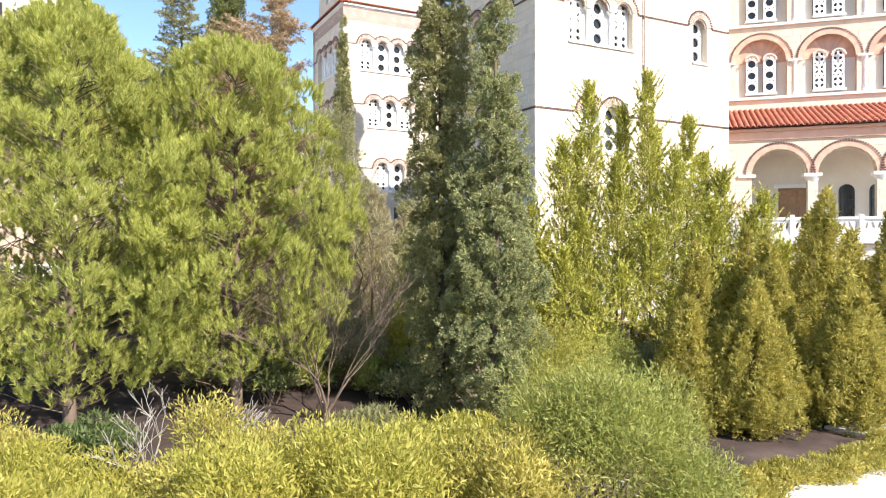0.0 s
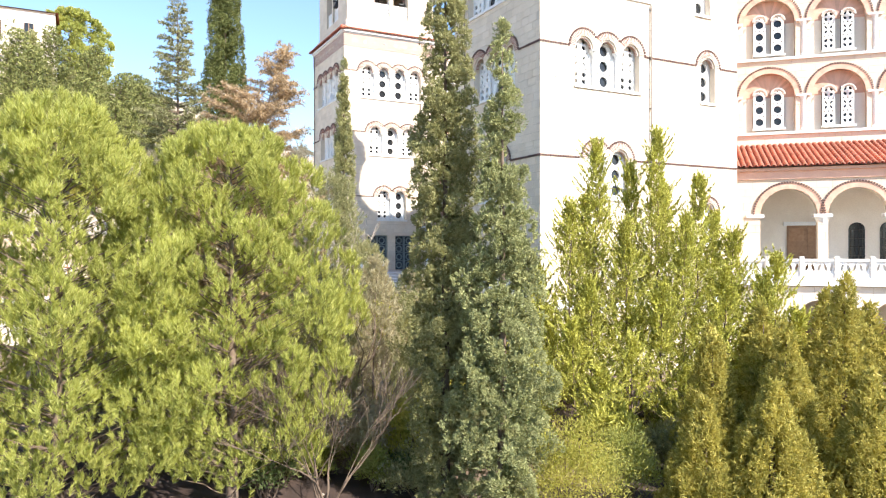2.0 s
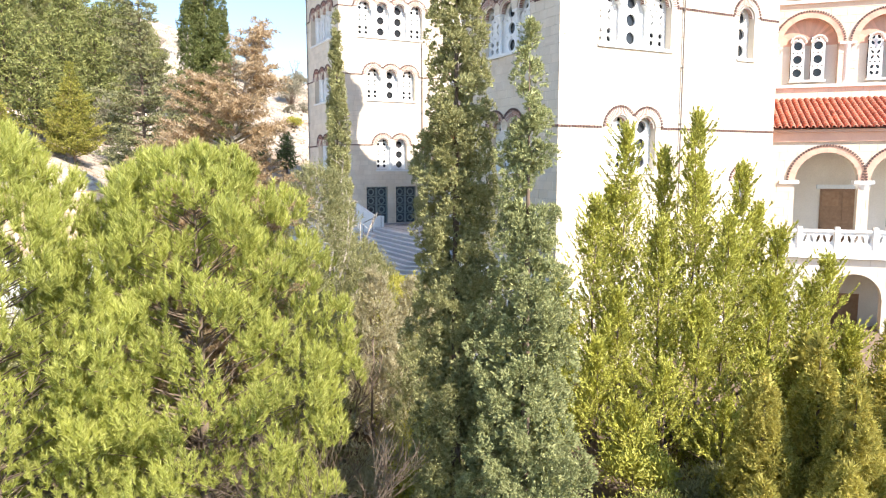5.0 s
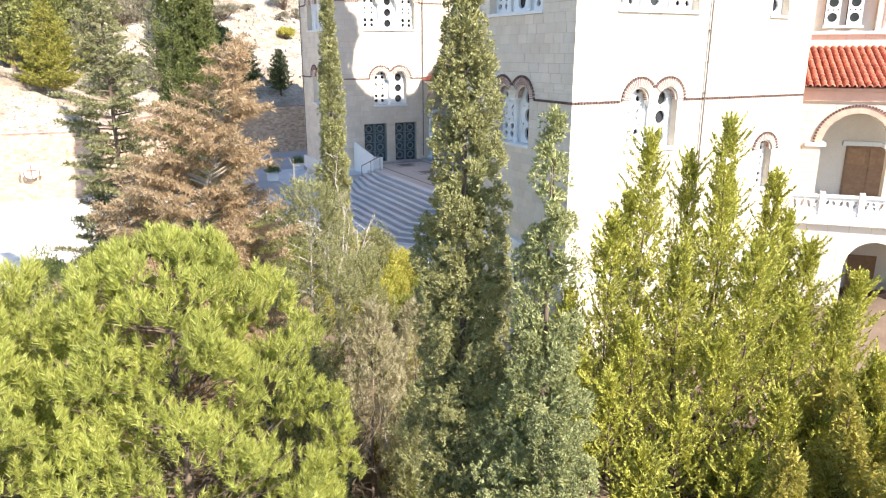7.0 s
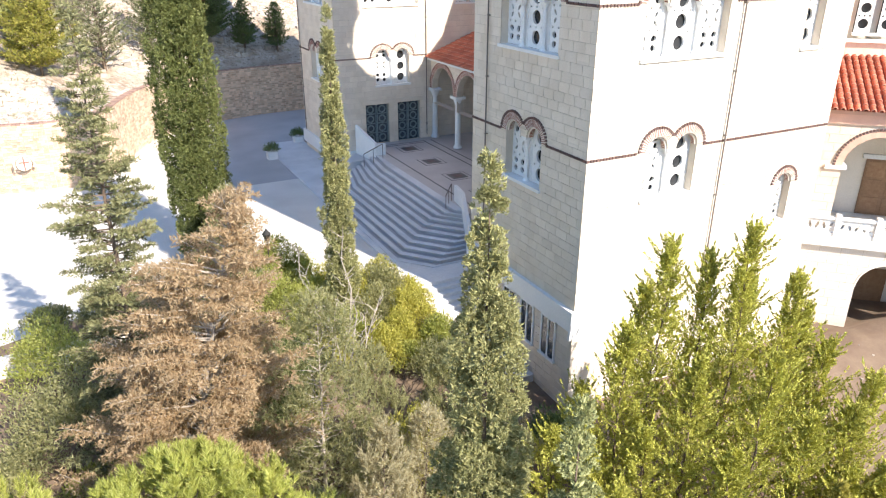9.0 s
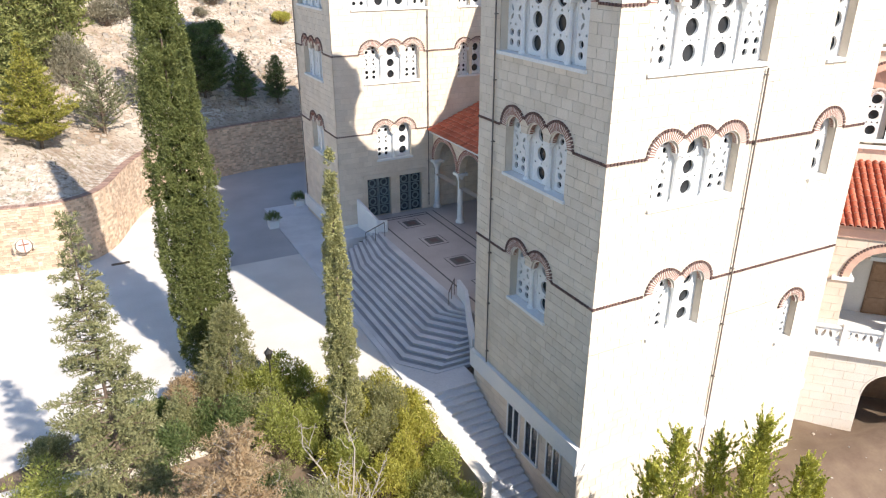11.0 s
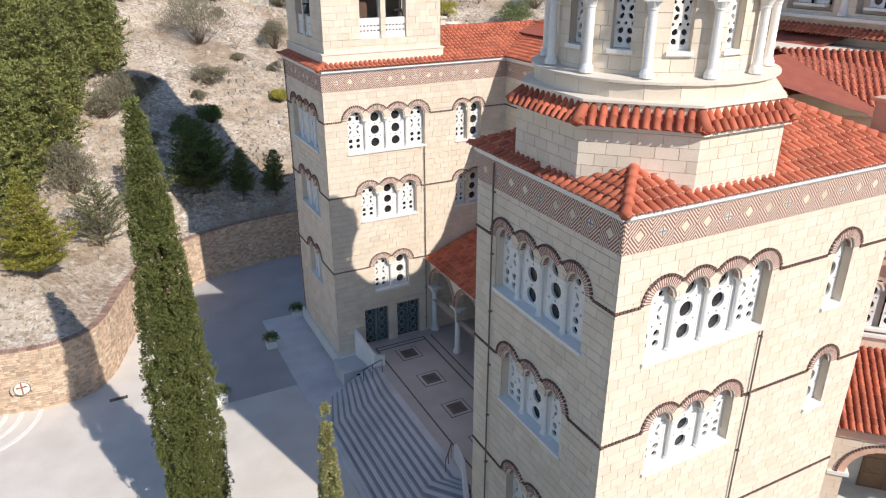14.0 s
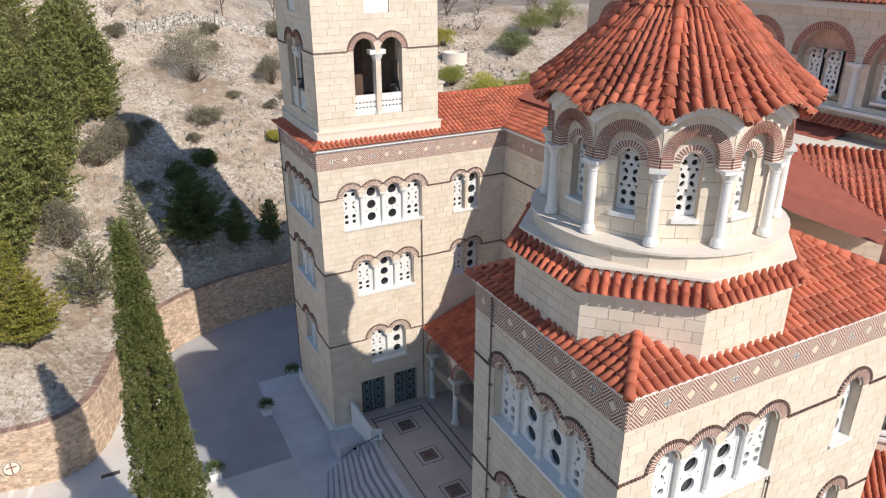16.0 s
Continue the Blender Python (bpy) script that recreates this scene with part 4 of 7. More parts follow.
# ---- roofs of the blocks ----
ex0, ex1, ey0, ey1 = X0 - 0.28, X1 + 0.28, S0 - 0.28, S1 + 0.28
RZ = 20.56
ry = (ey0 + ey1) / 2
rz = RZ + 0.46 * (ry - ey0)
rx0, rx1 = ex0 + (ry - ey0), ex1 - (ry - ey0)
roof("south_block_roof", [((ex0, ey0, RZ), (ex1, ey0, RZ), (rx1, ry, rz), (rx0, ry, rz)),
                          ((ex0, ey1, RZ), (ex0, ey0, RZ), (rx0, ry, rz)),
                          ((ex1, ey0, RZ), (ex1, ey1, RZ), (rx1, ry, rz)),
                          ((ex1, ey1, RZ), (ex0, ey1, RZ), (rx0, ry, rz), (rx1, ry, rz))],
     ridges=[((ex0, ey0, RZ + 0.06), (rx0, ry, rz + 0.06)), ((rx0, ry, rz + 0.05), (rx1, ry, rz + 0.05)), ((ex1, ey0, RZ + 0.06), (rx1, ry, rz + 0.06))],
     loose=300, near=(ex0 + 3, ey0, RZ))
mb = Build()
mb.poly((35.75, 30.4, 20.62), (35.85, 35.9, 22.5), (31.2, 35.4, 22.45), (29.2, 30.7, 22.35))
mb.poly((35.75, 30.4, 20.62), (29.2, 30.7, 22.35), (31.0, 28.6, 21.6), (33.6, 28.2, 20.6))
cpart("valley_bed", mb, TILEBED, "red mortared valley")
roof("nave_south_west_roof", [((35.7, 30.4, 20.56), (46.0, 20.1, 20.56), (49.0, 23.6, 22.65), (35.9, 36.7, 22.65), (35.8, 35.8, 22.45))], ridges=[])
lb = Build()
lb.poly((35.9, 36.7, 22.62), (49.0, 23.6, 22.62), (56.0, 30.0, 22.62), (41.0, 38.0, 22.62), (36.0, 39.0, 22.62))
cpart("roof_ledge", lb, PLASTER, "pale flat ledge above the nave roof")
ny0, ny1 = N0 - 0.28, N1 + 0.28
nr = (ny0 + ny1) / 2
nz = RZ + 0.35 * (nr - ny0)
nx1 = X1 + 0.4
nave_r = nx1 + (nr - ny0)
roof("north_block_roof", [((ex0, ny0, RZ), (nx1, ny0, RZ), (nave_r, nr, nz), (ex0 + 4, nr, nz)),
                          ((ex0, ny1, RZ), (ex0, ny0, RZ), (ex0 + 4, nr, nz)),
                          ((X1 - 0.28, ny0 + 0.2, RZ), (X1 - 0.28, S1, RZ), (X1 + 3.6, S1, nz - 0.3), (nave_r, nr, nz))],
     ridges=[((ex0 + 4, nr, nz + 0.05), (nave_r, nr, nz + 0.05)), ((nave_r, nr, nz + 0.05), (X1 + 3.6, S1, nz - 0.26)), ((ex0, ny0, RZ + 0.06), (ex0 + 4, nr, nz + 0.06))])

# ---- bell tower ----
bx0, bx1, by0, by1 = 18.85, 26.45, N0 + 0.45, N1 - 0.4
bw, bd = bx1 - bx0, by1 - by0
bel_s, bel_w = Face((bx0, by0), (1, 0), (0, -1)), Face((bx0, by1), (0, -1), (-1, 0))
bel_e, bel_n = Face((bx1, by0), (0, 1), (1, 0)), Face((bx1, by1), (-1, 0), (0, 1))
for f, w in ((bel_s, bw), (bel_w, bd), (bel_e, bd), (bel_n, bw)):
    cs = [w / 2 - 0.82, w / 2 + 0.82]
    ops = [(c, 0.66, 25.75, 22.1, False) for c in cs] + [(w / 2, 0.75, 31.0, 27.75, False)]
    masonry(f, w, 21.35, 35.5, ops, course=0.38, block=0.72, name="belfry_wall", deep=0.55)
    arch, br, rb = Build(), Build(), Build()
    for i, c in enumerate(cs):
        a0, a1 = (0.0, math.pi - math.acos(0.82 / 1.0)) if i else (math.acos(0.82 / 1.0), math.pi)
        ring(arch, f, c, 25.75, 0.66, 1.0, -0.02, 0.02, a0, a1)
        voussoirs(br, f, c, 25.75, 0.67, 0.93, 0.01, 0.032, a0, a1, 24)
        voussoirs(rb, f, c, 25.75, 0.94, 1.03, 0.01, 0.07, a0, a1, 22)
    ar = cpart("belfry_arch", arch, MORTAR)
    part("voussoir_ring", br, BRICK, ar)["kind"] = "stuff"
    part("arch_rim", rb, DARKBRICK, ar)["kind"] = "stuff"
    col = Build()
    p = f.at(w / 2, 22.1, -0.24)
    col.lathe(p, [(0.26, 0), (0.26, 0.15), (0.2, 0.25), (0.18, 3.0), (0.22, 3.05), (0.4, 3.45)], 14)
    col.obox(f.at(w / 2 - 0.48, 25.5, -0.52), f.u * 0.96, (0, 0, 0.25), f.n * 0.515)
    cpart("belfry_column", col, MARBLE, "white marble column with capital")
    for c in cs:
        pb = Build()
        u0 = c - 0.66
        hole = [u0 + 1.32 * k / 6 for k in range(7)]
        pb.obox(f.at(u0, 22.1, -0.3), f.u * 1.32, (0, 0, 0.3), f.n * 0.14)
        pb.obox(f.at(u0, 22.95, -0.3), f.u * 1.32, (0, 0, 0.3), f.n * 0.14)
        for z in (22.4, 22.675):
            for a, b in zip(hole, hole[1:]):
                hole_cell(pb, f, a, b, z, z + 0.275, -0.17, 0.1, (a + b) / 2, z + 0.137, 0.07, 0.05, 0.6 if int((a - u0) / 0.22 + (z > 22.5)) % 2 else -0.6, 8)
        cpart("belfry_parapet", pb, MARBLE, "pierced white marble parapet")
    band(f, w, 25.75, [(cs[0] - 1.0, cs[1] + 1.0)])
    up = Build()
    up.obox(f.at(w / 2 - 0.8, 27.7, -0.28), f.u * 1.6, (0, 0, 3.2), f.n * 0.2)
    cpart("belfry_upper_panel", up, MARBLE, "white marble panel above the belfry")
for f, w, e in ((bel_s, bw, 0.12), (bel_w, bd, -0.2), (bel_e, bd, -0.2), (bel_n, bw, 0.12)):
    pb = Build()
    pb.obox(f.at(-e, 20.6, -0.2), f.u * (w + 2 * e), (0, 0, 0.72), f.n * 0.32)
    k = e + 0.04 if e > 0 else e
    pb.obox(f.at(-k, 21.32, -0.2), f.u * (w + 2 * k), (0, 0, 0.09), f.n * 0.36)
    cpart("belfry_plinth", pb, PLASTER, "pale moulded belfry plinth")
fl = Build()
fl.box(bx0 + 0.3, bx1 - 0.3, by0 + 0.3, by1 - 0.3, 21.9, 22.05)
fl.box(bx0 + 0.3, bx1 - 0.3, by0 + 0.3, by1 - 0.3, 27.2, 27.4)
fl.box(bx0 + 3.2, bx0 + 4.0, by0 + 3.1, by0 + 3.9, 22.0, 27.3)
tp = Build()
tp.box(bx0 - 0.2, bx1 + 0.2, by0 - 0.2, by1 + 0.2, 35.4, 35.8)
tp.lathe(((bx0 + bx1) / 2, (by0 + by1) / 2, 35.6), [(2.7, 0), (2.7, 7.0), (2.9, 7.1), (2.3, 8.6), (1.2, 9.8), (0.1, 10.4)], 8, math.pi / 8)
cpart("belfry_top", tp, STONE, "upper stage of the bell tower")
cpart("belfry_floor", fl, INTERIOR, "shaded belfry chamber")


def bell(at, r):
    t = thing("church_bell", "dark bronze church bell hanging in the belfry", "bell", "belfry bells", at=at)
    b = Build()
    b.lathe((0, 0, 0), [(r * 1.25, 0), (r * 1.3, 0.06), (r, r * 0.5), (r * 0.75, r * 1.3), (r * 0.6, r * 1.75), (0.06, r * 1.95)], 18)
    part("bell_body", b, IRON, t, smooth=True)
    y = Build()
    y.box(-r * 1.4, r * 1.4, -0.07, 0.07, r * 1.95, r * 2.25)
    y.tube((0, 0, r * 2.2), (0, 0, r * 2.2 + 1.4), 0.03, 0.03, 6)
    part("yoke", y, IRON, t)
    return t


bell((24.05, by0 + 0.62, 22.95), 0.32)
bell((20.9, by0 + 2.4, 23.0), 0.4)
bell((bx0 + 0.3, by0 + 3.2, 23.4), 0.26)

# ---- drain pipes ----
for f, u, z0, z1 in ((south, 6.5, -2.6, 15.25), (west, 1.25, 1.5, 20.2), (n_south, 6.55, 2, 15.25), (n_west, 0.5, 1.5, 20.2)):
    b = Build()
    b.tube(f.at(u, z0, 0.09), f.at(u, z1, 0.09), 0.032, 0.032, 8)
    for z in np.arange(z0 + 0.8, z1, 2.4):
        b.obox(f.at(u - 0.05, z, -0.01), f.u * 0.1, (0, 0, 0.04), f.n * 0.14)
    cpart("downpipe", b, PIPE, "brown metal downpipe")

# ---- porch between the towers ----
PX, PSPR = 25.35, 5.3
pf = Face((PX, 52.85), (0, -1), (-1, 0))
pw = 52.85 - S1
bay = pw / 5
cs = [bay * (k + 0.5) for k in range(5)]
masonry(pf, pw, PSPR, 7.35, [(c, bay / 2 - 0.22, PSPR, PSPR - 1, False) for c in cs], course=0.36, block=0.6, name="porch_arcade", deep=0.45)
for i, c in enumerate(cs):
    a, b, r = Build(), Build(), bay / 2 - 0.22
    ring(a, pf, c, PSPR, r, r + 0.3, -0.02, 0.025)
    voussoirs(b, pf, c, PSPR, r + 0.24, r + 0.33, 0.01, 0.06, 0, math.pi, 44, 0.62)
    voussoirs(b, pf, c, PSPR, r + 0.01, r + 0.22, 0.015, 0.035, 0, math.pi, 40, 0.6)
    ar = cpart("porch_arch", a, MORTAR)
    part("voussoir_ring", b, BRICK, ar)["kind"] = "stuff"
for k in range(6):
    u = bay * k
    b = Build()
    p = pf.at(min(max(u, 0.22), pw - 0.22), 1.78, -0.22)
    b.lathe(p, [(0.3, 0), (0.3, 0.12), (0.24, 0.2), (0.2, 0.28), (0.17, 2.95), (0.2, 3.0), (0.32, 3.35)], 16)
    b.box(p.x - 0.38, p.x + 0.38, p.y - 0.38, p.y + 0.38, 1.78 + 3.35, 1.78 + 3.52)
    cpart("porch_column", b, MARBLE, "white marble porch column")
roof("porch_roof", [((PX - 0.35, 52.85, 7.4), (PX - 0.35, S1, 7.4), (X1, S1, 9.7), (X1, 52.85, 9.7))])
cn = Build()
cn.obox(pf.at(0, 7.24, -0.1), pf.u * pw, (0, 0, 0.13), pf.n * 0.36)
cpart("porch_cornice", cn, MARBLE)

# ---- bronze double doors in the north tower ----
for k, u0 in ((0, 1.98), (1, 4.35)):
    dr = Build()
    for s in range(2):
        a = u0 + s * 0.86
        dr.obox(n_south.at(a, 1.76, -0.35), n_south.u * 0.84, (0, 0, 2.74), n_south.n * 0.08)
    d = cpart("church_door", dr, DOORGLASS, "dark glazed double door with bronze circles")
    for s in range(2):
        for q in range(4):
            a = u0 + s * 0.86
            g = Build()
            ring(g, n_south, a + 0.42, 2.12 + q * 0.66, 0.17, 0.27, -0.27, -0.24, 0, 2 * math.pi, 16)
            g.obox(n_south.at(a + 0.02, 1.78 + q * 0.66 + 0.66, -0.27), n_south.u * 0.8, (0, 0, 0.06), n_south.n * 0.03)
            part("door_grille", g, BRONZE, d)
        g = Build()
        for a in (u0 + s * 0.86, u0 + s * 0.86 + 0.76):
            g.obox(n_south.at(a, 1.76, -0.27), n_south.u * 0.08, (0, 0, 2.74), n_south.n * 0.04)
        part("door_frame", g, BRONZE, d)
lint = Build()
lint.obox(n_south.at(1.7, 4.5, -0.02), n_south.u * 4.7, (0, 0, 0.3), n_south.n * 0.12)
cpart("door_lintel", lint, STONE)

# ---- gallery and arcade on the diagonal bay ----
SQ = math.sqrt(0.5)
arc = Face((31.03, 29.77), (SQ, -SQ), (-SQ, -SQ))
gal = Face((31.03, 35.47), (SQ, -SQ), (-SQ, -SQ))
ARC_C = [5.05 + 3.35 * k for k in range(4)]
masonry(arc, 18, 1.9, 7.2, [(c, 1.42, 5.25, 1.8, False) for c in ARC_C], name="arcade_wall", deep=0.5, course=0.4, block=0.8, stone=PEACH)
for c in ARC_C:
    a, b = Build(), Build()
    ring(a, arc, c, 5.25, 1.42, 1.78, -0.02, 0.03, n=26)
    voussoirs(b, arc, c, 5.25, 1.72, 1.82, 0.01, 0.07, 0, math.pi, 40, 0.6)
    ar = cpart("arcade_arch", a, SALMON, "salmon arch with toothed rim")
    part("arch_rim", b, DARKBRICK, ar)["kind"] = "stuff"
for k in range(5):
    u = ARC_C[0] - 1.675 + 3.35 * k
    b = Build()
    p = arc.at(u, 1.9, -0.25)
    if k:
        b.lathe(p, [(0.34, 0), (0.34, 0.15), (0.25, 0.3), (0.22, 2.85), (0.26, 2.9), (0.4, 3.2)], 16)
    b.obox(arc.at(u - 0.45, 5.1, -0.6), arc.u * 0.9, (0, 0, 0.18), arc.n * 0.7)
    cpart("arcade_column", b, MARBLE, "white marble arcade column")
cn = Build()
cn.obox(arc.at(0, 7.2, -0.1), arc.u * 18, (0, 0, 0.45), arc.n * 0.2)
cn.obox(arc.at(0, 7.65, -0.1), arc.u * 18, (0, 0, 0.16), arc.n * 0.36)
cpart("arcade_cornice", cn, SALMON, "salmon cornice band")
q0, q1 = arc.at(0, 7.85, 0.45), arc.at(18, 7.85, 0.45)
r0, r1 = gal.at(0, 9.6), gal.at(18, 9.6)
roof("arcade_roof", [(q0, q1, r1, r0)])
rb = Build()
rb.obox(arc.at(0, 1.4, -4.0), arc.u * 18, (0, 0, 0.45), arc.n * 4.25)
cpart("arcade_floor", rb, MARBLE, "white balcony slab")
rb = Build()
rb.obox(arc.at(0, 1.85, -4.1), arc.u * 18, (0, 0, 7.5), arc.n * 0.3)
rb.obox(arc.at(0, 7.0, -4.0), arc.u * 18, (0, 0, 0.2), arc.n * 3.9)
cpart("porch_back_wall", rb, PLASTER, "pale plaster wall behind the arcade")
d = Build()
d.obox(arc.at(5.5, 1.87, -3.8), arc.u * 2.0, (0, 0, 2.9), arc.n * 0.08)
dd = cpart("wooden_door", d, WOOD, "brown panelled wooden door")
for s in range(2):
    for q in range(3):
        b = Build()
        b.obox(arc.at(5.6 + s * 1.0, 2.0 + q * 0.92, -3.72), arc.u * 0.8, (0, 0, 0.78), arc.n * 0.03)
        part("door_panel", b, WOOD, dd)
b = Build()
b.obox(arc.at(5.3, 4.77, -3.8), arc.u * 2.4, (0, 0, 0.22), arc.n * 0.18)
part("door_lintel", b, MARBLE, dd)
for u in (8.75, 10.35, 13.2):
    b = Build()
    b.obox(arc.at(u, 2.75, -3.79), arc.u * 0.85, (0, 0, 1.75), arc.n * 0.02)
    ring(b, arc, u + 0.425, 4.5, 0.0, 0.425, -3.79, -3.77, n=14)
    w = cpart("barred_window", b, GLASS, "arched window with white bars")
    g = Build()
    for k in range(4):
        g.tube(arc.at(u + 0.12 + 0.2 * k, 2.75, -3.72), arc.at(u + 0.12 + 0.2 * k, 4.8, -3.72), 0.02, 0.02, 6)
    for k in range(4):
        g.tube(arc.at(u, 3.0 + 0.5 * k, -3.71), arc.at(u + 0.85, 3.0 + 0.5 * k, -3.71), 0.02, 0.02, 6)
    part("window_bars", g, IRON, w)


def balustrade(f, u0, u1, z0, d, post=1.65):
    t = thing("balustrade", "white marble balustrade with pierced panels", "balustrade")
    n = max(1, round((u1 - u0) / post))
    for k in range(n + 1):
        u = u0 + (u1 - u0) * k / n
        b = Build()
        b.obox(f.at(u - 0.11, z0, d - 0.11), f.u * 0.22, (0, 0, 1.12), f.n * 0.22)
        part("post", b, MARBLE, t)
        if k < n:
            u2 = u0 + (u1 - u0) * (k + 1) / n
            b = Build()
            b.obox(f.at(u + 0.1, z0, d - 0.06), f.u * (u2 - u - 0.2), (0, 0, 0.2), f.n * 0.12)
            b.obox(f.at(u + 0.1, z0 + 0.85, d - 0.08), f.u * (u2 - u - 0.2), (0, 0, 0.14), f.n * 0.16)
            m = 5
            for i in range(m):
                a, c = u + 0.1 + (u2 - u - 0.2) * i / m, u + 0.1 + (u2 - u - 0.2) * (i + 1) / m
                hole_cell(b, f, a, c, z0 + 0.2, z0 + 0.85, d, 0.08, (a + c) / 2, z0 + 0.52, 0.07, 0.2, 0.3 if i % 2 else -0.3, 8)
            part("panel", b, MARBLE, t)
    return t


balustrade(arc, 0.6, 17.5, 1.86, 0.12)
BASE_C = [6.6, 10.2, 13.8]
masonry(arc, 18, -3.6, 1.4, [(c, 1.25, -0.6, -3.4, False) for c in BASE_C], name="basement_wall", deep=0.6, course=0.45, block=0.9, stone=PLASTER)
for c in BASE_C:
    a = Build()
    ring(a, arc, c, -0.6, 1.22, 1.3, -0.02, 0.02)
    cpart("basement_arch", a, PLASTER)
b = Build()
b.obox(arc.at(0, -3.6, -3.6), arc.u * 18, (0, 0, 5), arc.n * 0.2)
b.obox(arc.at(0, -3.7, -3.6), arc.u * 18, (0, 0, 0.3), arc.n * 3.8)
cpart("basement_back_wall", b, PLASTER)
for u in (6.3, 9.9):
    b = Build()
    b.obox(arc.at(u, -3.4, -3.4), arc.u * 1.3, (0, 0, 2.5), arc.n * 0.08)
    cpart("basement_door", b, WOOD, "dark wooden basement door")
G_C = [8.6 + 3.75 * k for k in range(3)]
ops = []
for z in (12.55, 17.0):
    ops += [(c, 1.45, z, z - 2.15, False) for c in G_C]
masonry(gal, 18, 9.2, 20.5, ops, name="gallery_wall", deep=0.5, course=0.4, block=0.8, stone=PEACH)
for z in (12.55, 17.0):
    for i, c in enumerate(G_C):
        a, b = Build(), Build()
        ring(a, gal, c, z, 1.4, 1.75, -0.02, 0.03, n=24)
        ring(a, gal, c, z, 0.0, 1.46, -0.45, -0.4, n=24)
        voussoirs(b, gal, c, z, 1.7, 1.8, 0.01, 0.06, 0, math.pi, 40, 0.6)
        ar = cpart("gallery_arch", a, SALMON, "salmon tympanum and arch")
        part("arch_rim", b, DARKBRICK, ar)["kind"] = "stuff"
        b = Build()
        b.obox(gal.at(c - 1.45, z - 2.15, -0.46), gal.u * 2.9, (0, 0, 2.15), gal.n * 0.05)
        part("infill", b, PLASTER, ar)
        window_group(gal, [c - 0.5, c + 0.5], 0.32, 0.42, z + 0.1, z - 1.9, recess=0.19, mullions=False, rim=False, kinds=[i % 2, i % 2])
    for k in range(4):
        u = G_C[0] - 1.875 + 3.75 * k
        b = Build()
        b.lathe(gal.at(u, z - 2.15, -0.05), [(0.2, 0), (0.2, 0.1), (0.14, 0.2), (0.13, 1.85), (0.24, 2.1)], 12)
        b.obox(gal.at(u - 0.4, z - 0.07, -0.3), gal.u * 0.8, (0, 0, 0.12), gal.n * 0.45)
        cpart("gallery_column", b, MARBLE)
    b = Build()
    b.obox(gal.at(5, z - 2.3, -0.02), gal.u * 13, (0, 0, 0.16), gal.n * 0.18)
    cpart("gallery_sill", b, MARBLE)

# ---- clerestory of the central octagon ----
cl = Face((40.2, 57.0), (0, -1), (-1, 0))
CLC = [18.55 + 3.9 * k for k in range(-4, 2)]
masonry(cl, 24.4, 20.4, 28.5, [(c, 1.35, 26.05, 24.1, False) for c in CLC], name="clerestory_wall", deep=0.6, course=0.4, block=0.75)
for i, c in enumerate(CLC):
    a, b = Build(), Build()
    ring(a, cl, c, 26.05, 1.35, 1.75, -0.02, 0.04, n=24)
    voussoirs(b, cl, c, 26.05, 1.37, 1.72, 0.02, 0.05, 0, math.pi, 44, 0.62)
    ring(a, cl, c, 26.05, 0.0, 1.4, -0.55, -0.5, n=24)
    ar = cpart("clerestory_arch", a, SALMON)
    part("voussoir_ring", b, BRICK, ar)["kind"] = "stuff"
    b = Build()
    b.obox(cl.at(c - 1.4, 23.9, -0.58), cl.u * 2.8, (0, 0, 2.2), cl.n * 0.06)
    part("infill", b, STONE, ar)
    window_group(cl, [c - 0.52, c + 0.52], 0.34, 0.4, 26.1, 24.4, recess=0.3, mullions=False, rim=False, kinds=[(i + 1) % 2, (i + 1) % 2])
    b = Build()
    b.lathe(cl.at(c + 1.95, 23.95, 0.05), [(0.24, 0), (0.24, 0.14), (0.18, 0.26), (0.16, 1.7), (0.3, 1.98)], 12)
    b.obox(cl.at(c + 1.55, 25.93, -0.25), cl.u * 0.8, (0, 0, 0.13), cl.n * 0.6)
    cpart("clerestory_column", b, MARBLE)
b = Build()
b.obox(cl.at(0, 23.75, -0.05), cl.u * 24.4, (0, 0, 0.16), cl.n * 0.4)
b.obox(cl.at(0, 28.4, -0.05), cl.u * 24.4, (0, 0, 0.3), cl.n * 0.3)
cpart("clerestory_cornice", b, MARBLE)
roof("clerestory_skirt_roof", [(cl.at(0, 23.05, 0.75), cl.at(24.4, 23.05, 0.75), cl.at(24.4, 23.4, 0.15), cl.at(0, 23.4, 0.15))])
roof("clerestory_roof", [(cl.at(-0.5, 28.75, 0.6), cl.at(24.8, 28.75, 0.6), cl.at(20, 31.0, -5), cl.at(5, 31.0, -5))])
# body behind, closing the church
b = Build()
b.box(X1 + 0.2, 62, 36.2, N1, -1, 20.4)
b.box(40.9, 62, 32.6, 57, 20.4, 28.4)
cpart("rear_block", b, STONE, "plain cream stone body of the church")

b = Build()
b.poly((33.5, 57, 21.7), (33.5, 36, 21.7), (40.3, 36, 23.0), (40.3, 57, 23.0))
cpart("nave_west_roof_bed", b, TILEBED)
b = Build()
b.box(30.6, 31.5, 27.2, 28.0, 20.6, 22.2)
b.box(30.5, 31.6, 27.1, 28.1, 22.2, 22.32)
cpart("chimney", b, SALMON, "short salmon plastered chimney")
b = Build()
b.box(28.6, 29.5, 58.6, 59.4, 20.6, 22.5)
b.box(28.5, 29.6, 58.5, 59.5, 22.5, 22.62)
cpart("chimney", b, PLASTER, "short white plastered chimney")


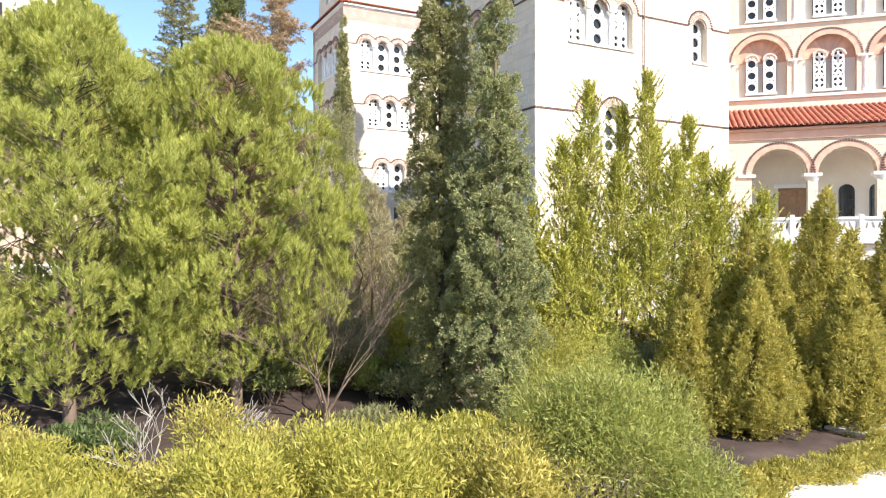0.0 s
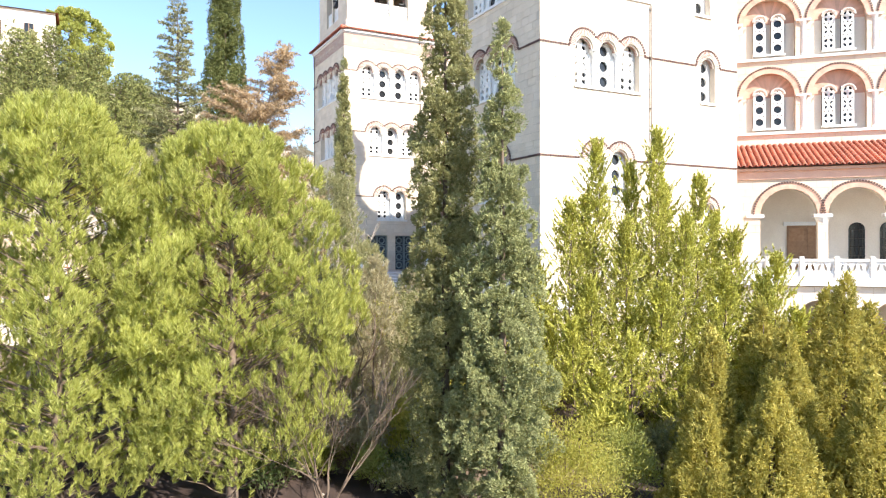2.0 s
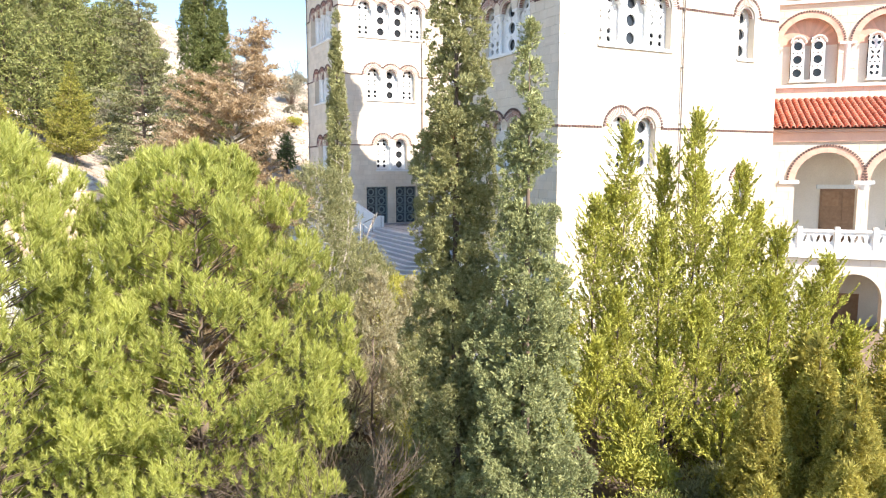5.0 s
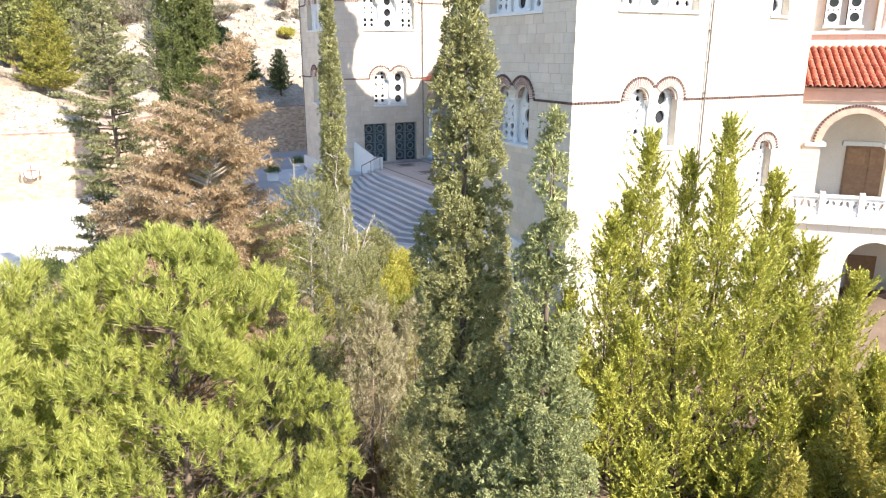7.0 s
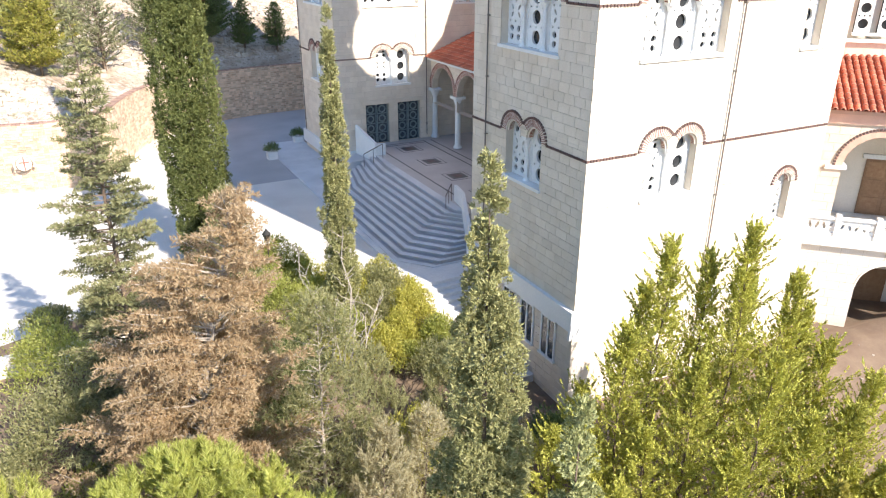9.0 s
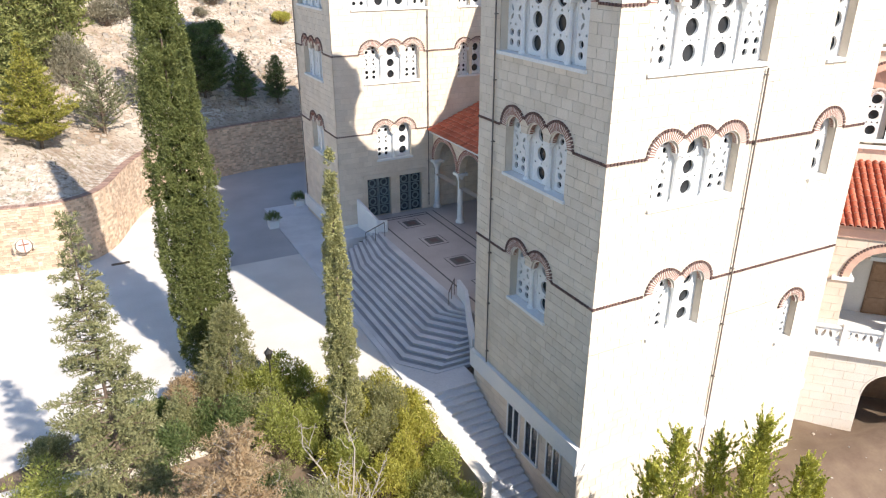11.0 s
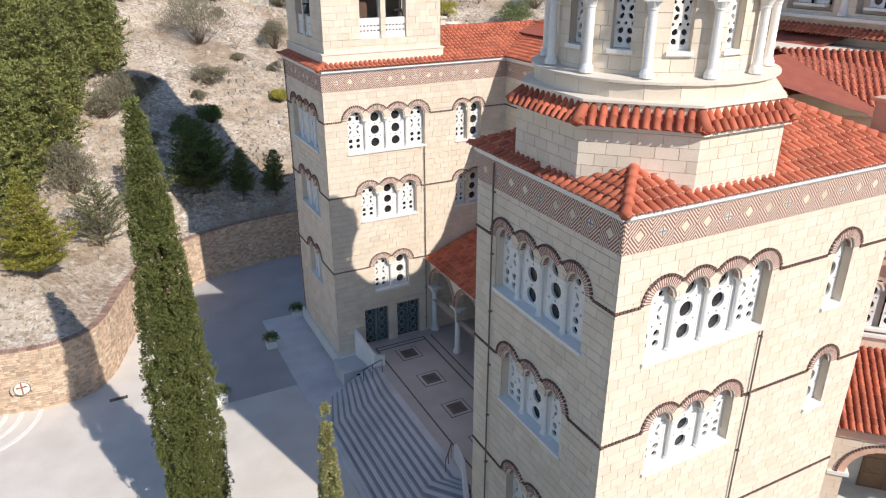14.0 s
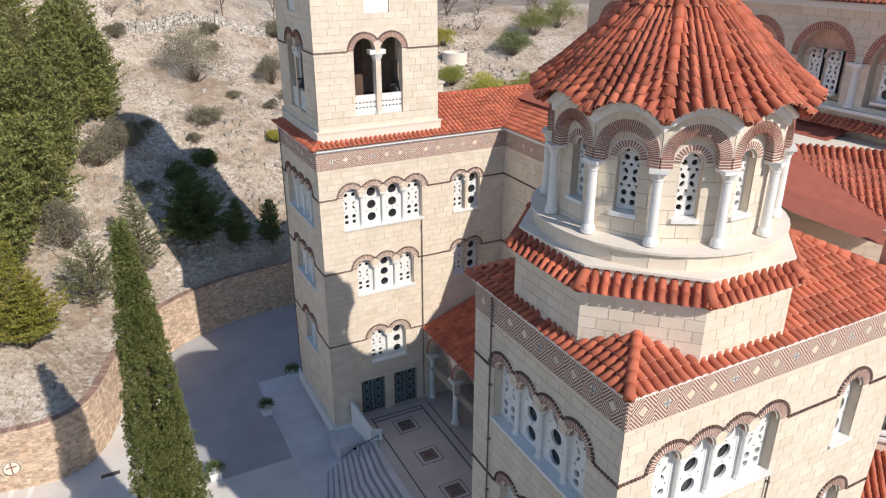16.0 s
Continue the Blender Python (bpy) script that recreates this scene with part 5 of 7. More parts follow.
# ---- hillside wall, plaza ----
def build_plaza():
    b = Build()
    b.poly((-40, TERRACE_Y, 0.0), (X0 + 0.2, TERRACE_Y, 0.0), (X0 + 0.2, 80, 0.0), (-40, 80, 0.0))
    ob = part("plaza_paving", b, PAVING)
    tagged(ob, "pale worn concrete plaza before the church", "pavement", kind="structure")
    b = Build()
    b.poly((9.6, 53.0, 0.004), (15.4, 53.0, 0.004), (15.4, 62.6, 0.004), (34, 62.6, 0.004), (34, 76, 0.004), (9.6, 76, 0.004))
    ob = part("road_asphalt", b, ASPHALT)
    tagged(ob, "grey worn asphalt strip beside the walkway", "road", kind="structure")
    b = Build()
    b.box(15.4, X0 + 0.1, 34.3, 62.6, -0.1, 0.12)
    ob = part("walkway", b, STEP)
    tagged(ob, "pale grey marble walkway along the towers", "pavement", kind="structure")
    b = Build()
    b.box(-24, 15.4, TERRACE_Y - 0.3, TERRACE_Y + 0.02, -2.0, 0.12)
    ob = part("terrace_kerb", b, PLASTER)
    tagged(ob, "low pale wall edging the plaza", "wall", kind="structure")
    b = Build()
    b.poly((-3, TERRACE_Y, 0.006), (15.3, TERRACE_Y, 0.006), (13.0, 36.6, 0.006), (9.0, 38.2, 0.006), (5.4, 39.5, 0.006), (1.5, 38.2, 0.006), (-1.5, 37.0, 0.006))
    ob = part("planting_bed", b, EARTH)
    tagged(ob, "brown soil bed along the plaza edge", "ground", kind="structure")
    for r in (2.3, 3.2, 4.3):
        b = Build()
        for k in range(40):
            a0, a1 = math.pi * (1 + k / 40), math.pi * (1 + (k + 1) / 40)
            f = lambda q, a: Vector((-4.2 + q * math.cos(a), 58.2 + q * math.sin(a), 0))
            p, q, s, t = f(r - 0.14, a0), f(r + 0.14, a0), f(r + 0.14, a1), f(r - 0.14, a1)
            up = Vector((0, 0, 0.03 + 0.0))
            b.poly(p + up, q + up, s + up, t + up)
            b.poly(q, s, s + up, q + up)
            b.poly(t, p, p + up, t + up)
        ob = part("paving_arc", b, MARBLE)
        tagged(ob, "white curved band set into the paving", "pavement", kind="structure")
    b = Build()
    b.box(4.0, 5.1, 56.6, 56.95, -0.02, 0.012)
    g = part("drain_grate", b, IRON)
    tagged(g, "dark iron drain grate in the paving", "drain")
    for k in range(8):
        b = Build()
        b.box(4.04 + 0.13 * k, 4.1 + 0.13 * k, 56.62, 56.93, 0.012, 0.02)
        part("bar", b, PIPE, g)


build_plaza()


def build_garden_path():
    """The pale paving before and behind the clipped hedge, laid just over the soil."""
    for pts in (((5.6, 10.0), (12.6, 14.6), (11.6, 16.0), (9.9, 14.9), (4.6, 11.4)), ((9.6, 15.6), (14.0, 17.6), (13.4, 18.6), (9.0, 16.6))):
        b = Build()
        z = max(height(*garden(*q)) for q in pts) + 0.12
        top = [Vector((*garden(*q), z)) for q in pts]
        b.poly(*top)
        for p, q in zip(top, top[1:] + top[:1]):
            b.poly(p, q, q - Vector((0, 0, 0.3)), p - Vector((0, 0, 0.3)))
        ob = part("garden_path", b, PAVING)
        tagged(ob, "pale paved garden path beside the hedge", "path", kind="structure")


build_garden_path()


def build_soil_shade(a0, a1, h0, h1):
    """A dark sheet following the soil, its colour standing in for the trees' shade."""
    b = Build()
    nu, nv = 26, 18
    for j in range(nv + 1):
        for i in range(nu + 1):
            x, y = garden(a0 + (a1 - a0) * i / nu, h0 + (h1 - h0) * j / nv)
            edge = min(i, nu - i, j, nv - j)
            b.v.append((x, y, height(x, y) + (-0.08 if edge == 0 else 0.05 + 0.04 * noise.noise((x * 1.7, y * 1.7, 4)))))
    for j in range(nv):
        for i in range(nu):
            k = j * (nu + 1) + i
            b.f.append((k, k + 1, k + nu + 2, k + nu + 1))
    ob = part("needle_litter", b, SHADESOIL, smooth=True)
    tagged(ob, "dark brown sheet standing in for shade on the soil under the trees", "ground", kind="structure")


# painted shade below the pines, then at the thujas' feet
build_soil_shade(-13.5, -0.3, 11.6, 21.1)
build_soil_shade(4.4, 14.6, 13.0, 20.6)


def build_steps():
    """The wide marble flight up to the forecourt, mitred at its ends."""
    top, n = 1.75, 11
    for i in range(n):
        k = i * 0.40
        x = 15.7 + k
        z1 = top * (i + 1) / n
        z0 = -0.05 if i == 0 else top * i / n - 0.02
        cut = min(1.35, 20.05 - x)
        pts = [(x, 35.75 + k * 0.6 + cut * 1.25), (x + cut, 35.75 + k * 0.6), (20.1, 35.75 + k * 0.6), (20.1, 50.55), (min(20.0, x + 1.1 - k * 0.2), 50.55), (x, 47.4)]
        b, rs = Build(), Build()
        m = len(pts)
        b.poly(*[(p[0], p[1], z1) for p in pts])
        for q in range(m):
            a, c = pts[q], pts[(q + 1) % m]
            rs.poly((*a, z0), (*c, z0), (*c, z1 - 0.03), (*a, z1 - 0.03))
        cx, cy = sum(p[0] for p in pts) / m, sum(p[1] for p in pts) / m
        nos = [(p[0] + (-0.03 if p[0] < cx else 0.0), p[1] + (-0.03 if p[1] < cy else 0.0)) for p in pts]
        for q in range(m):
            a, c = nos[q], nos[(q + 1) % m]
            b.poly((*a, z1 - 0.035), (*c, z1 - 0.035), (*c, z1 + 0.001), (*a, z1 + 0.001))
            a2, c2 = pts[q], pts[(q + 1) % m]
            b.poly((*a, z1 + 0.001), (*c, z1 + 0.001), (*c2, z1 + 0.001), (*a2, z1 + 0.001))
        ob = part("step", b, STEP)
        part("riser", rs, RISER, ob, "riser in a grey darkened for shade")
        # added band: grey that widens the riser's shaded stripe onto the tread
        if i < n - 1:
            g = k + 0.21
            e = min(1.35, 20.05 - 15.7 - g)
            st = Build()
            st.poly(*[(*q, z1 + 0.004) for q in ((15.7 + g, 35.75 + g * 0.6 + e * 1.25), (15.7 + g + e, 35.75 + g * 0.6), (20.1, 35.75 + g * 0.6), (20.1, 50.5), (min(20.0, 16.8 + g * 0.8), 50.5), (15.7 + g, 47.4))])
            part("tread_band", st, TREAD, ob, "rear band of the tread, greyed like the riser's shade")
        tagged(ob, "broad grey marble step to the forecourt", "step", "forecourt steps", "structure")


build_steps()


def build_side_steps():
    """The narrow flight down along the tower to the garden."""
    for i in range(15):
        z = 0.12 - 0.165 * (i + 1)
        y = 34.3 - 0.36 * i
        b = Build()
        b.box(15.9, X0 - 0.05, y - 0.36, y, -2.9, z - 0.035)
        b.box(15.88, X0 - 0.05, y - 0.39, y, z - 0.035, z)
        ob = part("step", b, STEP)
        tagged(ob, "narrow grey marble step down to the garden", "step", "garden steps", "structure")
    b = Build()
    b.box(15.5, 15.9, 28.6, 34.3, -3.0, -0.35)
    b.box(15.45, 15.95, 28.55, 34.3, -0.35, -0.25)
    ob = part("stair_wall", b, PLASTER)
    tagged(ob, "low pale wall beside the garden steps", "wall", kind="structure")


build_side_steps()


def build_forecourt():
    b = Build()
    b.box(20.1, X1, S1 - 0.05, N0 + 0.05, -0.5, 1.75)
    fl = part("forecourt_floor", b, FLOORM)
    tagged(fl, "pale marble forecourt with dark inlaid borders", "floor", kind="structure")
    for y in (50.6, 47.2, 43.7, 40.3, 37.0):
        for h, mt, z in ((0.74, BLACKM, 1.756), (0.68, FLOORM, 1.762), (0.5, BLACKM, 1.768), (0.26, REDM, 1.774)):
            b = Build()
            b.box(22.6 - h, 22.6 + h, y - h, y + h, 1.7, z)
            part("inlay_square", b, mt, fl)
    for x0, x1 in ((24.35, 24.47), (24.95, 25.05), (20.75, 20.85)):
        b = Build()
        b.box(x0, x1, 35.2, 52.2, 1.7, 1.757)
        part("inlay_line", b, BLACKM, fl)
    for y0, y1 in ((52.1, 52.2), (51.75, 51.85)):
        b = Build()
        b.box(20.75, 24.4, y0, y1, 1.7, 1.757)
        part("inlay_line", b, BLACKM, fl)
    # parapets at the ends of the flight
    for pts, zz in ((((19.6, 52.7), (20.0, 50.2)), (3.3, 2.55)), (((20.0, 50.2), (20.6, 50.0)), (2.55, 2.5)), (((20.2, 38.6), (19.0, 35.6)), (2.6, 1.6)), (((20.4, 39.8), (20.2, 38.6)), (2.65, 2.6))):
        (a, c), b = pts, Build()
        d = Vector((c[0] - a[0], c[1] - a[1], 0))
        nn = Vector((-d.y, d.x, 0)).normalized() * 0.09
        A, C = Vector((*a, 0)), Vector((*c, 0))
        lo = 0.0
        v = [A - nn, C - nn, C + nn, A + nn]
        tops = [zz[0], zz[1], zz[1], zz[0]]
        bt, tp = [p + Vector((0, 0, lo)) for p in v], [p + Vector((0, 0, t)) for p, t in zip(v, tops)]
        b.poly(*tp)
        for q in range(4):
            b.poly(bt[q], bt[(q + 1) % 4], tp[(q + 1) % 4], tp[q])
        ob = part("parapet", b, MARBLE)
        tagged(ob, "white marble parapet panel beside the steps", "parapet", kind="structure")
    for p0, p1 in (((20.1, 49.3, 1.75), (18.9, 49.6, 1.15)), ((20.2, 39.9, 1.75), (19.5, 39.2, 1.4))):
        t = thing("handrail", "thin grey metal handrail on the steps", "handrail", at=p0)
        for k in range(3):
            q = Vector(p0).lerp(Vector(p1), k / 2) - Vector(p0)
            b = Build()
            b.tube(q, q + Vector((0, 0, 0.95)), 0.02, 0.02, 8)
            part("post", b, PIPE, t)
        b = Build()
        b.tube((0, 0, 0.95), Vector(p1) - Vector(p0) + Vector((0, 0, 0.95)), 0.03, 0.03, 8)
        part("rail", b, PIPE, t)
    b = Build()
    b.box(18.0, 19.7, 50.9, 52.9, 0, 1.3)
    ob = part("basement_bay", b, STEP)
    tagged(ob, "low grey marble block under the tower", "wall", kind="structure")
    b = Build()
    b.box(18.9, 19.5, 50.86, 50.9, 0.15, 1.0)
    part("opening", b, GLASS, ob)


build_forecourt()


def build_wall():
    pts = []
    for (x0, y0), (x1, y1) in zip(WALLPATH, WALLPATH[1:]):
        n = max(1, int(math.hypot(x1 - x0, y1 - y0) / 1.2))
        pts += [(x0 + (x1 - x0) * k / n, y0 + (y1 - y0) * k / n) for k in range(n)]
    for _ in range(3):
        pts = [pts[0]] + [((a[0] + 2 * b[0] + c[0]) / 4, (a[1] + 2 * b[1] + c[1]) / 4) for a, b, c in zip(pts, pts[1:], pts[2:])] + [pts[-1]]
    w = Build()
    cop = Build()
    for p, q in zip(pts, pts[1:]):
        d = Vector((q[0] - p[0], q[1] - p[1], 0))
        n = Vector((d.y, -d.x, 0)).normalized()
        w.obox(Vector((*p, -0.4)) - n * 0.5, d, (0, 0, WALLTOP + 0.4), n * 0.5)
        k = max(1, int(d.length / 0.22))
        for i in range(k):
            o = Vector((*p, WALLTOP)) + d * (i / k) - n * 0.55
            cop.obox(o + n * 0.1, d * (0.86 / k), (0, 0, 0.075), n * 0.5)
    edge = Build()
    for k, p in enumerate(pts):
        q = pts[min(k + 1, len(pts) - 1)] if k < len(pts) - 1 else p
        o = p if k < len(pts) - 1 else pts[k - 1]
        n = Vector((q[1] - o[1], o[0] - q[0], 0)).normalized()
        for j, dd in enumerate((0.3, 1.2, 2.2, 3.4)):
            e = Vector((*p, 0)) - n * dd
            edge.v.append((e.x, e.y, (WALLTOP - 0.06, WALLTOP + 0.15, max(WALLTOP + 0.2, height(e.x, e.y) + 0.05), height(e.x, e.y) - 0.1)[j]))
        if k:
            for j in range(3):
                i = 4 * (k - 1) + j
                edge.f.append((i, i + 4, i + 5, i + 1))
    eb = part("hill_edge", edge, HILL, smooth=True)
    tagged(eb, "stony soil bank behind the retaining wall", "ground", kind="structure")
    ob = part("retaining_wall", w, WALLJOINT)
    tagged(ob, "long curved ochre stone retaining wall with brick coping", "wall", kind="structure")
    part("coping", cop, COPING, ob)["kind"] = "stuff"
    rng = random.Random(12)
    rest, near = Build(), []
    one = Build()
    one.obox((0, 0, -1), (1, 0, 0), (0, 1, 0), (0, 0, 1), back=False)
    arcs, total = [0.0], 0.0
    for p, q in zip(pts, pts[1:]):
        total += math.hypot(q[0] - p[0], q[1] - p[1])
        arcs.append(total)
    z = 0.0
    while z < WALLTOP - 0.05:
        h = min(rng.uniform(0.13, 0.19), WALLTOP - z)
        for i, (p, q) in enumerate(zip(pts, pts[1:])):
            if not -14 < p[0] < 36:
                continue
            d = Vector((q[0] - p[0], q[1] - p[1], 0))
            n = Vector((d.y, -d.x, 0)).normalized()
            u, length = 0.0, d.length
            d.normalize()
            while u < length - 0.04:
                wd = min(rng.uniform(0.2, 0.42), length - u)
                if length - u - wd < 0.12:
                    wd = length - u
                o = Vector((*p, z + 0.01)) + d * (u + 0.008)
                dep = rng.uniform(0.02, 0.05)
                if -1.5 < o.x < 3.4 and z > 0.5 and len(near) < 300:
                    near.append((o, d.copy(), n, wd - 0.026, h - 0.026, dep))
                else:
                    rest.obox(o, d * (wd - 0.026), (0, 0, h - 0.026), n * dep, back=False)
                u += wd
        z += h
    r = part("wall_stone_rest", rest, WALLSTONE, ob)
    r["kind"] = "stuff"
    me = None
    for o, d, n, wd, h, dep in near:
        if me is None:
            st = part("wall_stone", one, WALLSTONE, ob)
            me = st.data
        else:
            st = new("wall_stone", me)
            st.parent = ob
        m = Matrix((d, Vector((0, 0, 1)), n)).transposed().to_4x4()
        st.matrix_basis = Matrix.Translation(o + n * dep) @ m @ Matrix.Diagonal((wd, h, dep, 1))


build_wall()


# ---- trees ----
def branchy(b, p0, p1, r0, r1, rng, n=5, wob=0.12):
    """A crooked tapering limb."""
    a = Vector(p0)
    d = Vector(p1) - a
    last = a
    for i in range(1, n + 1):
        q = a + d * (i / n) + (Vector((rng.uniform(-1, 1), rng.uniform(-1, 1), rng.uniform(-0.5, 0.5))) * wob * d.length / n if i < n else Vector())
        b.tube(last, q, r0 + (r1 - r0) * (i - 1) / n, r0 + (r1 - r0) * i / n, 4 if r0 > 0.03 else 3, caps=False)
        last = q


def crown_profile(kind, t):
    if kind == "pine":
        return min(1.0, (0.55 + 1.5 * t)) * math.sqrt(max(0.0, 1 - max(0, (t - 0.35) / 0.65) ** 2.2))
    if kind == "spire":
        return (1 - t) ** 1.05 * min(1, 0.7 + 2 * t)
    if kind == "shoulder":
        return (1 - t) ** 0.55 * min(1, 0.65 + 2 * t)
    if kind == "cone":
        return (1 - t) ** 0.8 * min(1, 0.6 + 2 * t)
    return math.sqrt(max(0, 1 - (2 * t - 1) ** 2))


def tufted_tree(name, label, at, base, low, top, r, material, seed, clumps=150, tufts=42, needles=11, size=0.2, kind="pine", droop=0.0, bark=None, trunk_r=0.16, width=0.018, category="tree", group="", clump_r=0.55, shoot=0.0, rise=1.0, limb_bark=None, limb_r=0.05, tip=None, brush=0.7):
    """A conifer with needles in tufts on clumps at the limbs' ends."""
    rng, nr = random.Random(seed), np.random.default_rng(seed)
    t = thing(name, label, category, group, at=(at[0], at[1], base))
    wood = Build()
    h = top - base
    lean = Vector((rng.uniform(-0.3, 0.3), rng.uniform(-0.3, 0.3), 0))
    if tip:
        lean = Vector((*tip, 0))
    axis = lambda z: lean * (z / h) ** 1.5
    zs = [-0.15] + [h * 0.97 * i / 8 for i in range(1, 9)]
    wood.pipe([Vector((0, 0, q)) + axis(max(q, 0.0)) for q in zs], [trunk_r * (1 - i / 8.6) for i in range(9)])
    limbs = Build()
    cs, dirs = [], []
    for i in range(clumps):
        k = ((i + rng.random()) / clumps) ** 0.9
        z = low - base + (top - low) * k
        R = r * crown_profile(kind, k) * rng.uniform(0.82, 1.08)
        a = i * 2.39996 + rng.uniform(-0.4, 0.4)
        f = rng.choice((1.0, 1.0, 0.92, 0.7, 0.5))
        p = Vector((R * f * math.cos(a), R * f * math.sin(a), z)) + axis(z)
        foot = Vector((0, 0, max(0.3, z - R * f * 0.5))) + axis(max(0.3, z - R * f * 0.5))
        branchy(limbs, foot, foot.lerp(p, 0.85 if shoot else 1.0), limb_r, limb_r * 0.25, rng, 4, 0.2)
        cr = clump_r * rng.uniform(0.7, 1.2) * (0.55 + 0.45 * (1 - k))
        out = np.array([math.cos(a), math.sin(a), 0.5 - droop])
        v = nr.normal(size=(tufts, 3))
        v = unit(v) + out * 0.55
        v = unit(v)
        cs.append(np.array(p) + v * cr * nr.uniform(0.45, 1.0, (tufts, 1)) * np.array([1, 1, 0.8]))
        dirs.append(unit(v * 0.5 + np.array([0, 0, rise])) if shoot else unit(v + np.array([0, 0, 0.7 - 1.6 * droop])))
    c, d = np.concatenate(cs), np.concatenate(dirs)
    c, d = np.repeat(c, needles, 0), np.repeat(d, needles, 0)
    if shoot:
        k = nr.random((len(c), 1))
        c = c + d * k * shoot
        d = unit(d * (0.55 + 0.5 * k) + sides(d, nr) * brush + nr.normal(size=d.shape) * 0.12)
    else:
        d = unit(d + nr.normal(size=d.shape) * 0.42)
    part("trunk", wood, bark or BARK, t, smooth=True)
    part("limb_work", limbs, limb_bark or bark or BARK, t)["kind"] = "stuff"
    leaf_mesh("crown", c, d, sides(d, nr), size * nr.uniform(0.7, 1.2, len(c)), width, material, t)
    return t


def column_tree(name, label, at, base, top, r, material, seed, sprays=9000, leaves=5, size=0.15, width=0.045, shape=(0.55, 1.0, 0.85, 0.45, 0.02), trunk=0.14, rough=0.3, low=0.25, group="", fan=0.5, lean=(0, 0), category="tree", lump=0.17, tall=1.6, gaps=2.6):
    """A columnar or conical evergreen: small upright sprays gathered in lumps; shape: radii from foot to tip."""
    nr = np.random.default_rng(seed)
    t = thing(name, label, category, group, at=(at[0], at[1], base))
    h = top - base
    area = 2 * math.pi * r * float(np.mean(shape)) * h
    lumps = int(min(2600, max(60, area / (lump * lump * gaps))))
    w = np.interp(np.linspace(0, 1, 200), np.linspace(0, 1, len(shape)), shape) + 0.03
    cum = np.cumsum(w) / np.sum(w)
    k = np.interp(nr.random(lumps), cum, np.linspace(0, 1, 200))
    lz = low + (h - low) * k
    R = np.interp(lz / h, np.linspace(0, 1, len(shape)), shape) * r
    a = nr.random(lumps) * 2 * np.pi
    wave = sum(np.sin(a * q + lz * f + o) for q, f, o in zip((2, 3, 5), (2.1, 3.7, 5.2), nr.random(3) * 6)) / 3
    rad = R * (1 + rough * wave + nr.normal(size=lumps) * 0.1)
    lc = np.stack([rad * np.cos(a), rad * np.sin(a), lz], 1)
    pick = nr.integers(0, lumps, sprays)
    outward = np.stack([np.cos(a), np.sin(a), np.full(lumps, 0.35)], 1)
    v = unit(unit(nr.normal(size=(sprays, 3))) + outward[pick] * 0.55)
    ball = (lump * nr.uniform(0.65, 1.3, lumps))[pick][:, None]
    c = lc[pick] + v * ball * nr.uniform(0.6, 1.0, (sprays, 1)) * np.array([1, 1, tall])
    inner = nr.random(sprays) < 0.12
    c[inner, :2] = lc[pick][inner, :2] * nr.uniform(0.25, 0.72, (int(inner.sum()), 1))
    c[:, 2] = np.clip(c[:, 2], low * 0.6, h)
    kk = c[:, 2] / h
    c[:, 0] += lean[0] * kk ** 1.6
    c[:, 1] += lean[1] * kk ** 1.6
    d = unit(v * 0.8 + outward[pick] * fan * 0.5 + np.array([0, 0, 0.55]))
    c, d = np.repeat(c, leaves, 0), np.repeat(d, leaves, 0)
    grow = np.where(np.repeat(inner, leaves), 2.6, 1.0)
    c = c + nr.normal(size=c.shape) * size * 0.3
    d = unit(d + nr.normal(size=d.shape) * 0.45)
    wood = Build()
    wood.pipe([(lean[0] * (i / 7) ** 1.6 * 0.9, lean[1] * (i / 7) ** 1.6 * 0.9, h * 0.95 * i / 7 - 0.15) for i in range(8)], [trunk * (1 - i / 7.5) for i in range(8)], 7)
    part("trunk", wood, BARK, t, smooth=True)
    leaf_mesh("crown", c, d, sides(d, nr), size * nr.uniform(0.6, 1.25, len(c)) * grow, width * grow, material, t)
    return t


def bush(name, label, at, base, rx, ry, rz, material, seed, leaves=14000, size=0.1, width=0.03, up=0.3, group="", lumps=26, stems=16, category="bush", broad=False):
    """A leafy shrub of uneven lobes on several stems."""
    nr = np.random.default_rng(seed)
    rng = random.Random(seed)
    t = thing(name, label, category, group, at=(at[0], at[1], base))
    lob = unit(nr.normal(size=(lumps, 3)))
    lob[:, 2] = np.abs(lob[:, 2]) * 1.0
    lob = lob * np.array([rx, ry, rz]) * nr.uniform(0.35, 0.78, (lumps, 1)) + np.array([0, 0, rz * 0.32])
    pick = nr.integers(0, lumps, leaves)
    v = unit(nr.normal(size=(leaves, 3)))
    v[:, 2] = np.where(v[:, 2] < -0.3, -v[:, 2], v[:, 2])
    s = (0.32 + 0.16 * nr.random(lumps))[pick][:, None] * np.array([rx, ry, rz * 0.9])
    c = lob[pick] + v * s * nr.uniform(0.6, 1.05, (leaves, 1))
    c[:, 2] = np.maximum(c[:, 2], 0.03)
    d = unit(v * 0.7 + np.array([0, 0, up]) + nr.normal(size=v.shape) * (0.6 if broad else 0.5))
    st = Build()
    for i in range(stems):
        q = lob[i % lumps]
        branchy(st, (rng.uniform(-0.15, 0.15), rng.uniform(-0.15, 0.15), -0.1), q, 0.03, 0.01, rng, 4, 0.2)
    part("stem_work", st, BARK, t)["kind"] = "stuff"
    leaf_mesh("leaves", c, d, sides(d, nr), size * nr.uniform(0.7, 1.25, leaves), width * nr.uniform(0.8, 1.2, leaves), material, t, broad=broad)
    return t


